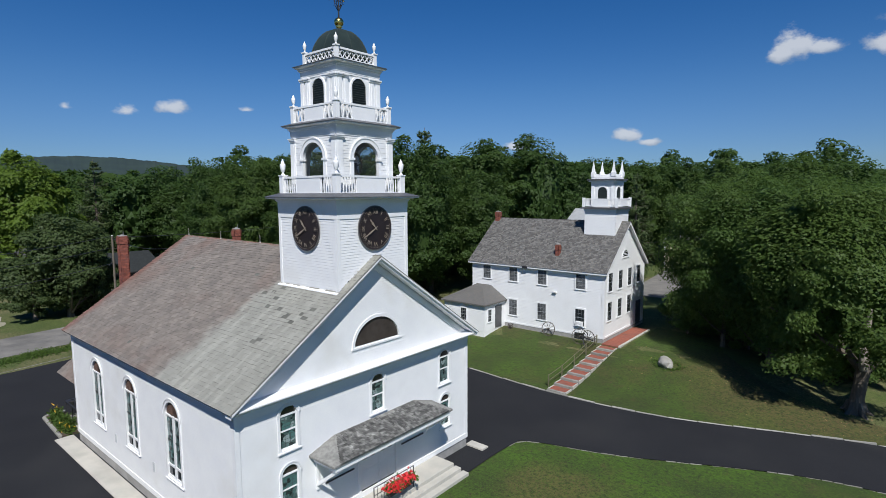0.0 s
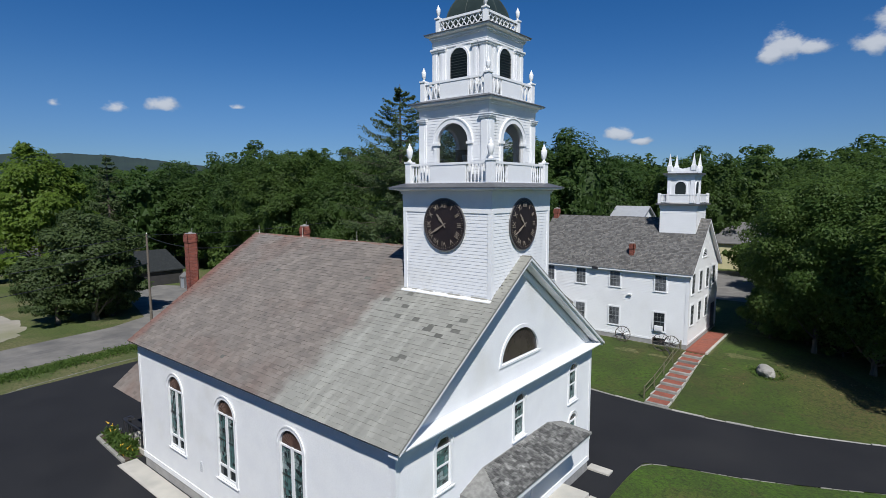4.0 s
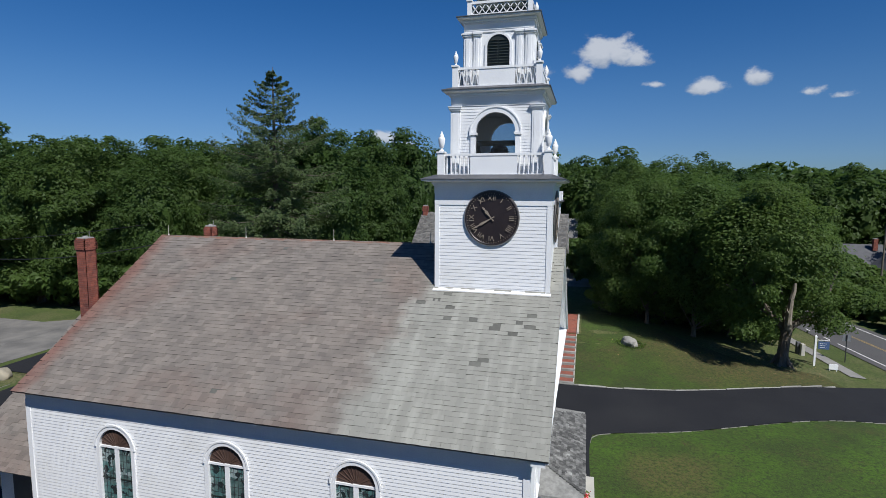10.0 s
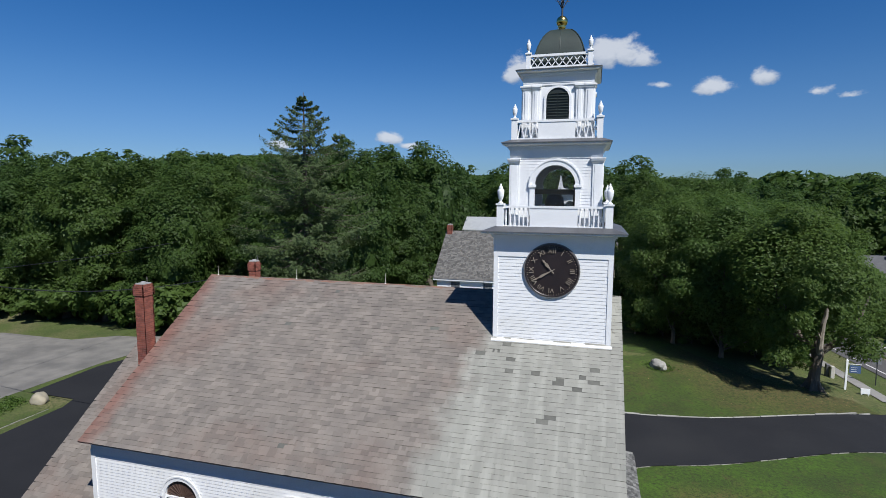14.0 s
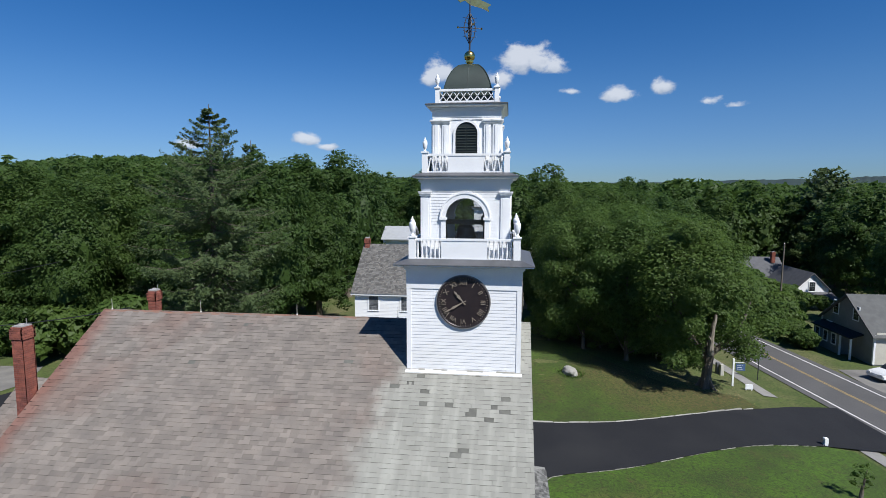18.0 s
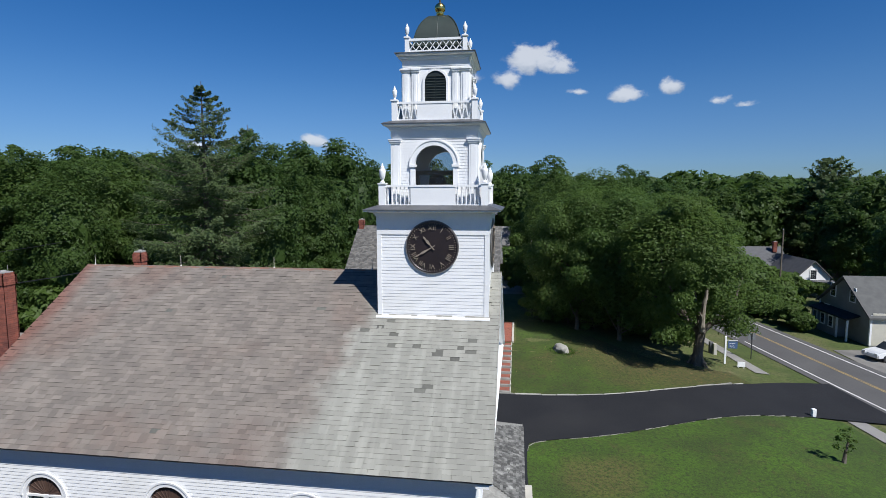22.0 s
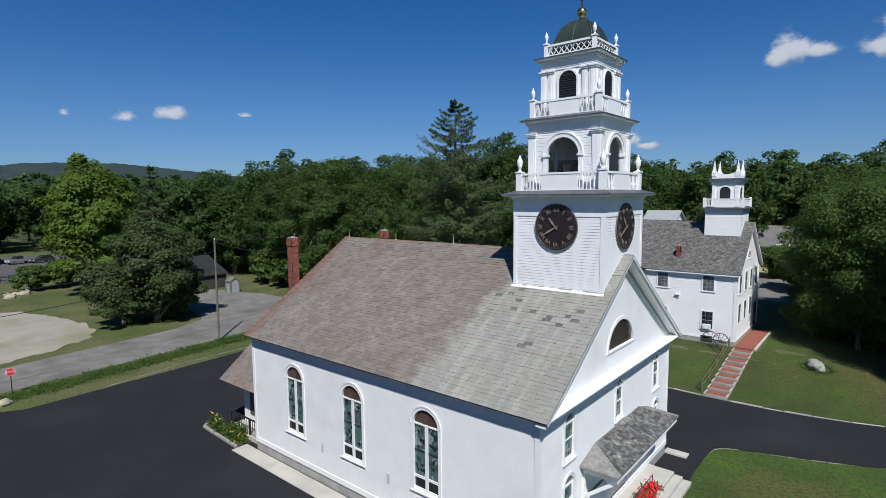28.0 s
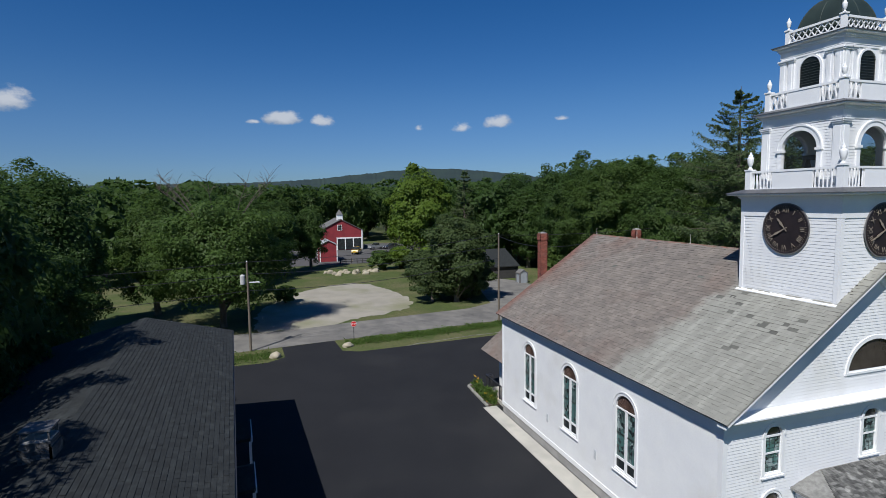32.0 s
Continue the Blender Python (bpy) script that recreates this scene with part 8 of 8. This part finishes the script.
# ---- neighbouring buildings ----
def house(name, x0, x1, y0, y1, zb, ez, rz, axis, wall, roofm, label, windows=(), over=0.35, category="house", edge=None):
    """Gabled house with windows: (side k, offset, half width, z0, z1)."""
    th = thing(name, ((x0 + x1) / 2, (y0 + y1) / 2, zb), label, category)
    bm = B()
    box(bm, x0, y0, zb - 0.6, x1, y1, ez)
    if axis == "x":
        prism(bm, [(y0, ez), (y1, ez), ((y0 + y1) / 2, rz - 0.05)], x0, x1, Matrix(((0, 1, 0, 0), (1, 0, 0, 0), (0, 0, 1, 0), (0, 0, 0, 1))))
    else:
        prism(bm, [(x0, ez), (x1, ez), ((x0 + x1) / 2, rz - 0.05)], y0, y1)
    bmesh.ops.recalc_face_normals(bm, faces=bm.faces)
    part("wall", bm, wall, th)
    gable_roof(th, x0, x1, y0, y1, ez, rz, 0.14, over, over, roofm, axis)
    cx, cy = (x0 + x1) / 2, (y0 + y1) / 2
    fr = (face_frame(cx, y0, 0, 0), face_frame(x1, cy, 0, 1), face_frame(cx, y1, 0, 2), face_frame(x0, cy, 0, 3))
    for k, u, w, a, b in windows:
        sash_window(th, fr[k] @ Matrix.Translation((u, -0.004, 0)), w, a, b)
    bm = B()
    for cx_, cy_ in ((x0, y0), (x1, y0), (x0, y1), (x1, y1)):
        box(bm, cx_ - 0.09, cy_ - 0.09, zb, cx_ + 0.09, cy_ + 0.09, ez - 0.05)
    part("corner_board", bm, edge or TRIM, th, "", "stuff")
    return th


barn = house("barn", -166, -152, 8.3, 19.9, 0.2, 5.6, 8.6, "x", BARNRED, GREYROOF, "red board barn with white trim and cupola", ((1, -0.4, 0.55, 5.6, 6.9),), 0.3, "barn")
bm = B()
box(bm, -151.98, 12.9, 0.2, -151.9, 19.5, 3.2)
part("porch_opening", bm, PANE, barn, "dark glazed shop front")
bm = B()
for y in (12.8, 15.0, 17.2, 19.5):
    box(bm, -151.98, y, 0.2, -151.8, y + 0.25, 3.3)
box(bm, -151.98, 12.8, 3.2, -151.78, 19.75, 3.55)
box(bm, -151.98, 8.3, 0.2, -151.86, 8.6, 5.6); box(bm, -151.98, 19.6, 3.55, -151.86, 19.9, 5.6)
part("trim", bm, TRIM, barn, "white posts and corner trim", "stuff")
bm = B()
box(bm, -155.6, 13.3, 8.0, -154.2, 14.9, 9.7)
for k in range(4):
    box(bm, -0.5, -0.75, 8.5, 0.5, -0.71, 9.4, pose(-154.9, 14.1, 0, 0, 0, 90 * k))
cu = part("cupola", bm, WHITE2, barn, "white louvred cupola")
bm = B()
lathe(bm, [(1.25, 9.7), (0.05, 11.2)], 4, pose(-154.9, 14.1, 0), True)
part("cupola_roof", bm, GREYROOF, cu)
house("shed", -131, -125, 5.9, 9.6, 0.0, 3.9, 4.9, "x", BARNRED, surface("pale_metal_roof", (0.42, 0.43, 0.44), (0.36, 0.37, 0.38), 2, 0.5, 0.1, 20), "small red shed with pale metal roof", (), 0.25, "shed")
house("house", -192, -180, 6, 15, 0, 6.5, 9.2, "x", WHITE2, GREYROOF, "white house beyond the red barn", ((1, -2, 0.45, 3.5, 5), (1, 2, 0.45, 3.5, 5)))
house("house", -98.0, -86.5, 26.5, 35.4, 0, 2.3, 4.6, "y", DARKWALL, BLACKROOF, "low dark house with charcoal roof beyond the side road", (), edge=DARKWALL)
house("shed", -82.3, -81.0, 33.2, 34.5, 0, 1.7, 2.2, "x", surface("pale_shed_boards", (0.30, 0.32, 0.34), (0.26, 0.28, 0.30), 2, 0.7, 0.1, 20), GREYROOF, "small pale garden shed", (), 0.1, "shed", edge=GREYROOF)
fen = thing("board_fence", (-120, 13, 0), "low dark wooden fence behind the rock heap", "fence")
for i in range(12):
    bm = B()
    box(bm, -120.1, 9.6 + i * 1.2, 0, -119.95, 9.75 + i * 1.2, 1.1)
    part("post", bm, DARKWALL, fen)
for z in (0.4, 0.85):
    bm = B()
    box(bm, -119.95, 9.5, z, -119.9, 23.2, z + 0.14)
    part("rail", bm, DARKWALL, fen)
ha = house("house", 18.0, 28.3, 50.8, 59.6, -0.4, 2.6, 5.75, "x", GREYWALL, surface("dark_grey_shingles", (0.105, 0.105, 0.10), (0.085, 0.085, 0.082), 1.5, 0.9, 0.25, 25), "grey shingled house with white trim beside the main road", ((3, -2.0, 0.4, 3.3, 4.6), (3, 1.4, 0.4, 3.3, 4.6), (3, -3.0, 0.4, 0.7, 2.1), (0, -3, 0.45, 0.6, 2.0), (0, 0.5, 0.45, 0.6, 2.0)))
bm = B()
box(bm, 18.12, 50.74, -0.4, 28.2, 50.79, 2.75)
part("wall", bm, surface("cream_clapboards", (0.55, 0.52, 0.43), (0.5, 0.47, 0.4), 1.5, 0.7, 0.1, 20), ha, "cream painted side wall")
bm = B()
prism(bm, [(16.75, 1.72), (18.0, 2.15), (18.0, 2.03), (16.75, 1.60)], 52.4, 59.4)
bmesh.ops.recalc_face_normals(bm, faces=bm.faces)
part("porch_roof", bm, BLACKROOF, ha, "dark lean-to porch roof")
bm = B()
box(bm, 16.95, 54.6, -0.6, 17.99, 59.2, 1.62)
part("porch_wall", bm, GREYWALL, ha, "enclosed grey porch front")
for y in (55.4, 56.9, 58.4):
    sash_window(ha, face_frame(16.95, y, 0, 3), 0.32, 0.35, 1.4)
for y in (52.55, 54.3):
    bm = B()
    box(bm, 16.85, y - 0.08, -0.6, 17.0, y + 0.08, 1.62)
    part("porch_post", bm, TRIM, ha)
brick_stack("chimney", 25.0, 55.2, 5.0, 6.5, 0.5, 0.5, "red brick chimney on the grey house")
FARROOF = surface("dark_grey_roofing", (0.105, 0.105, 0.11), (0.085, 0.085, 0.09), 1.5, 0.9, 0.25, 25)
hbb = house("house", 27.2, 31.8, 84, 93.2, -0.5, 1.7, 4.0, "y", WHITE2, FARROOF, "white gabled house among trees beyond the road", ((0, 0, 0.42, 1.1, 2.5),))
bm = B()
prism(bm, [(81.4, 0.05), (84.0, 1.0), (84.0, 0.88), (81.4, -0.07)], 27.6, 32.4, Matrix(((0, 1, 0, 0), (1, 0, 0, 0), (0, 0, 1, 0), (0, 0, 0, 1))))
bmesh.ops.recalc_face_normals(bm, faces=bm.faces)
part("porch_roof", bm, FARROOF, hbb, "lean-to porch roof")
bm = B()
box(bm, 27.9, 81.8, -1.1, 32.1, 83.98, -0.1)
part("porch", bm, WHITE2, hbb)
house("house", 22.5, 30.4, 93.6, 101.6, -0.5, 1.8, 4.9, "x", WHITE2, FARROOF, "white house with dark grey roof beyond the road", ((0, 0, 0.5, 0.4, 1.6),))
brick_stack("chimney", 29.2, 96.4, 4.0, 5.9, 0.6, 0.6, "dark brick chimney beyond the road")
house("house", -28.0, -17.5, 90, 98, 0.9, 5.6, 8.4, "x", YELLOWWALL, GREYROOF, "cream-yellow house behind the hall", ((0, 1.5, 0.45, 2.0, 3.6), (0, 3.0, 0.45, 2.0, 3.6), (0, 1.5, 0.45, 4.4, 5.6), (0, 3.0, 0.45, 4.4, 5.6)))
sheet("hall_lot", [(-24.5, 63.5), (-8.5, 64.5), (-9.5, 70), (-16, 86), (-27, 88)], 0.05, 4.0, OLDROAD, "worn grey lot behind the hall", "asphalt")
house("house", -35.1, -31.1, 70, 75, 0.9, 9.8, 11.3, "x", WHITE2, surface("pale_standing_roof", (0.36, 0.37, 0.38), (0.32, 0.33, 0.34), 2, 0.5, 0.1, 20), "tall building with pale metal roof behind the hall")


def car(x, y, turn, paint, label, kind="car", L=4.5):
    """A parked car: shaped body, glasshouse, wheels, lamps."""
    th = thing(kind, (x, y, gz(x, y) + 0.05), label, "car" if kind == "car" else "truck")
    m = pose(x, y, gz(x, y) + 0.05, 0, 0, turn)
    h = L / 2
    if kind == "car":
        prof = [(-h, 0.35), (-h + 0.05, 0.85), (-h + 0.25, 0.98), (-0.55 * h, 1.02), (0.35 * h, 0.98), (h - 0.3, 0.82), (h, 0.62), (h, 0.32)]
        top = [(-h + 0.35, 1.0), (-0.62 * h, 1.46), (-0.1 * h, 1.52), (0.12 * h, 1.46), (0.45 * h, 0.97)]
    else:
        prof = [(-h, 0.5), (-h, 1.1), (0.0, 1.1), (0.55 * h, 1.12), (h - 0.1, 1.05), (h, 0.9), (h, 0.45)]
        top = [(-0.12 * h, 1.1), (-0.08 * h, 1.75), (0.3 * h, 1.78), (0.55 * h, 1.12)]
    bm = B()
    prism(bm, prof, -0.86, 0.86, m)
    bmesh.ops.recalc_face_normals(bm, faces=bm.faces)
    bmesh.ops.bevel(bm, geom=list(bm.edges), offset=0.06, segments=2, affect="EDGES")
    part("body", bm, paint, th)
    bm = B()
    prism(bm, top, -0.74, 0.74, m)
    bmesh.ops.recalc_face_normals(bm, faces=bm.faces)
    bmesh.ops.bevel(bm, geom=list(bm.edges), offset=0.05, segments=1, affect="EDGES")
    part("window", bm, PANE, th, "dark car windows")
    bm = B()
    c = [(a * 0.97, z) for a, z in top[1:-1]]
    prism(bm, c + [(c[-1][0], c[-1][1] + 0.03), (c[0][0], c[0][1] + 0.03)], -0.7, 0.7, m)
    bmesh.ops.recalc_face_normals(bm, faces=bm.faces)
    part("roof", bm, paint, th)
    for sx in (-0.62 * h, 0.62 * h):
        for sy in (-0.8, 0.8):
            bm = B()
            lathe(bm, [(0.2, -0.11), (0.32, -0.1), (0.33, 0.1), (0.2, 0.11)], 16, m @ pose(sx, sy, 0.33, 90, 0, 0))
            wh = part("wheel", bm, IRON, th)
            bm = B()
            lathe(bm, [(0.19, -0.115), (0.19, 0.115)], 12, m @ pose(sx, sy, 0.33, 90, 0, 0))
            part("rim", bm, GREYROOF, wh)
    for sy in (-0.6, 0.6):
        bm = B()
        box(bm, h - 0.06, sy - 0.17, 0.62, h + 0.012, sy + 0.17, 0.76, m)
        part("headlight", bm, TRIM, th)
        bm = B()
        box(bm, -h - 0.012, sy - 0.17, 0.7, -h + 0.06, sy + 0.17, 0.85, m)
        part("taillight", bm, REDP, th)


def paint(name, c):
    mt = surface(name, c, tuple(v * 0.92 for v in c), 1.0, 0.25, 0.0, 10)
    mt.node_tree.nodes["Principled BSDF"].inputs["Coat Weight"].default_value = 0.6
    return mt


car(17.4, 46.6, 194, paint("white_car_paint", (0.75, 0.75, 0.74)), "white parked car in the grey house's drive")
car(-141, 16.5, -20, paint("yellow_truck_paint", (0.65, 0.40, 0.05)), "yellow pickup truck before the red barn", "truck", 5.2)
car(-151, 23.8, -70, paint("silver_truck_paint", (0.25, 0.26, 0.27)), "grey pickup truck parked beside the red barn", "truck", 5.2)
car(-150, 27.5, -70, paint("dark_car_paint", (0.05, 0.05, 0.055)), "dark parked car beside the red barn", "car", 4.5)

# shrubs
hedge = broadleaf(701, 2.6, 1.6, 0.1, 5200, 0.16, 30, LEAF, limbs=False)
for i, (x, y, s) in enumerate(((-12.6, 56.5, 0.9), (-16.6, 74, 2.2), (-20.5, 84, 2.0), (-18.2, 88, 1.6), (-14.5, 66, 1.4), (-3.0, 51.5, 0.8), (2.0, 52.5, 1.5), (1.5, 59.5, 1.8), (0.5, 66, 2.0), (-7.5, 56, 1.0), (-66, 41.6, 2.2), (-72, 42.5, 2.4), (-78, 41.8, 2.2), (-60, 41.5, 2.3), (-54, 42, 2.4), (-85, 42.5, 2.5), (-48, 42, 2.2), (14.6, 56, 0.9), (14.8, 59, 1.1), (14.2, 63, 1.3), (13.2, 66, 1.5), (12.8, 70, 1.4), (15.5, 64, 1.6), (17, 68, 1.7), (25.5, 78, 1.0), (23, 80, 1.4), (20.5, 79, 1.8), (18.5, 76, 2.0), (21.0, 74, 1.6), (24.5, 81.5, 1.3), (16.0, 72.5, 1.9), (18.8, 71, 1.5), (27.5, 77.5, 0.9), (19.4, 83, 2.2), (-75, 22, 1.3), (-107, 16, 1.6), (-108, 20, 1.8), (-78, -3, 1.0))):
    th = tree(hedge, x, y, s, 50 * i, "rounded leafy green shrub", "shrubs")
    th.name = "shrub"
    tagged(th, category="shrub")
willow = broadleaf(711, 15, 7.5, 0.6, 8000, 0.5, 30, LEAF_OLIVE)
tree(willow, 42, 96, 1.0, 0, "pale drooping willow beyond the grey house")
tree(MID[1], 36, 74, 0.8, 20, "green maple behind the grey house")
tree(MID[2], 30, 66, 0.7, 120, "green maple behind the grey house")
tree(MID[0], 46, 60, 0.9, 220, "green maple behind the grey house")
tree(MID[2], 37, 88, 0.8, 60, "green maple behind the white house")
pine = conifer(721, 23, 9.5, 12000, 0.40, NEEDLE, 0.05, 0.022, 0.26, 0.42)
tree(pine, 45, 111, 0.95, 0, "dark broad pine rising above the far trees")

# ---- church slates (last) ----
rnd = random.Random(8)
EXPO, ANG = 0.162, math.atan(SL)
bm0 = B()
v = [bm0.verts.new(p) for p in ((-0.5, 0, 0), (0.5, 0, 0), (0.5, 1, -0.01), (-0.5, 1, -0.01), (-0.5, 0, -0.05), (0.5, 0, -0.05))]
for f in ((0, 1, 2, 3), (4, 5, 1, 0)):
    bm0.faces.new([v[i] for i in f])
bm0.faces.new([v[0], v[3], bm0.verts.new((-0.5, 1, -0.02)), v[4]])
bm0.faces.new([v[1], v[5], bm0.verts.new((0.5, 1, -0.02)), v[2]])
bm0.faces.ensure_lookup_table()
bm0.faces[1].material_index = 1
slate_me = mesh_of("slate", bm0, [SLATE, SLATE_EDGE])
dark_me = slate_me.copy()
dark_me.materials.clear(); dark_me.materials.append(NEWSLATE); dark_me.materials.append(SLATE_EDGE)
DARKS = [(-21.05, 12.99), (-20.75, 13.13), (-20.32, 13.31), (-20.17, 12.85), (-21.09, 12.43), (-20.03, 12.43), (-19.24, 12.45), (-18.42, 12.17), (-18.16, 11.91), (-17.93, 12.01), (-17.41, 12.75), (-17.62, 12.46), (-17.42, 12.34), (-18.73, 11.04), (-18.86, 10.90), (-29.13, 13.5), (-27.64, 15.13), (-23.08, 13.77), (-26.78, 9.37)]


def course(x0, x1, y0, z0, length, ang, keep, parent, limit):
    """Courses of slates up one roof slope; the first ones that keep() picks stay single pieces."""
    joined = B()
    count = 0
    for j in range(int(length / EXPO) + 1):
        d = j * EXPO - 0.02
        x = x0 + (0.11 if j % 2 else 0.0)
        wob = rnd.uniform(-0.006, 0.006)
        while x < x1 - 0.05:
            w = rnd.uniform(0.22, 0.38)
            if x + w > x1:
                w = x1 - x
            dd = d + wob + rnd.gauss(0, 0.0025)
            y, z = y0 + dd * math.cos(ang), z0 + dd * math.sin(ang)
            lift = 0.026 + rnd.uniform(0, 0.012)
            m = pose(x + w / 2, y - math.sin(ang) * lift, z + math.cos(ang) * lift, math.degrees(ang) - 0.8, rnd.gauss(0, 0.5), rnd.gauss(0, 0.6)) @ Matrix.Diagonal((w - 0.005, min(0.30, max(0.05, length - d)), 1, 1))
            pick = keep(x + w / 2, y, count)
            if pick == 2 or (pick == 1 and count < limit):
                dk = pick == 2
                piece("slate", dark_me if dk else slate_me, m, parent)
                count += 1
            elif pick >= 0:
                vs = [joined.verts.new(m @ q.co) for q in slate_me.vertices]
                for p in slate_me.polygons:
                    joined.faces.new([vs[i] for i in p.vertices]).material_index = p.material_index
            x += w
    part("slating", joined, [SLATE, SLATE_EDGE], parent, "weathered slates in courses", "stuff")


def main_slope(x, y, n):
    if CX - H0 - 0.02 < x < CX + H0 + 0.02 and y > CY - H0 + 0.02:
        return -1
    if any(abs(x - a) < 0.135 and abs(y + 0.07 - b) < 0.069 for a, b in DARKS):
        return 2
    return 1 if x > -20.6 and y < 12.8 else 0


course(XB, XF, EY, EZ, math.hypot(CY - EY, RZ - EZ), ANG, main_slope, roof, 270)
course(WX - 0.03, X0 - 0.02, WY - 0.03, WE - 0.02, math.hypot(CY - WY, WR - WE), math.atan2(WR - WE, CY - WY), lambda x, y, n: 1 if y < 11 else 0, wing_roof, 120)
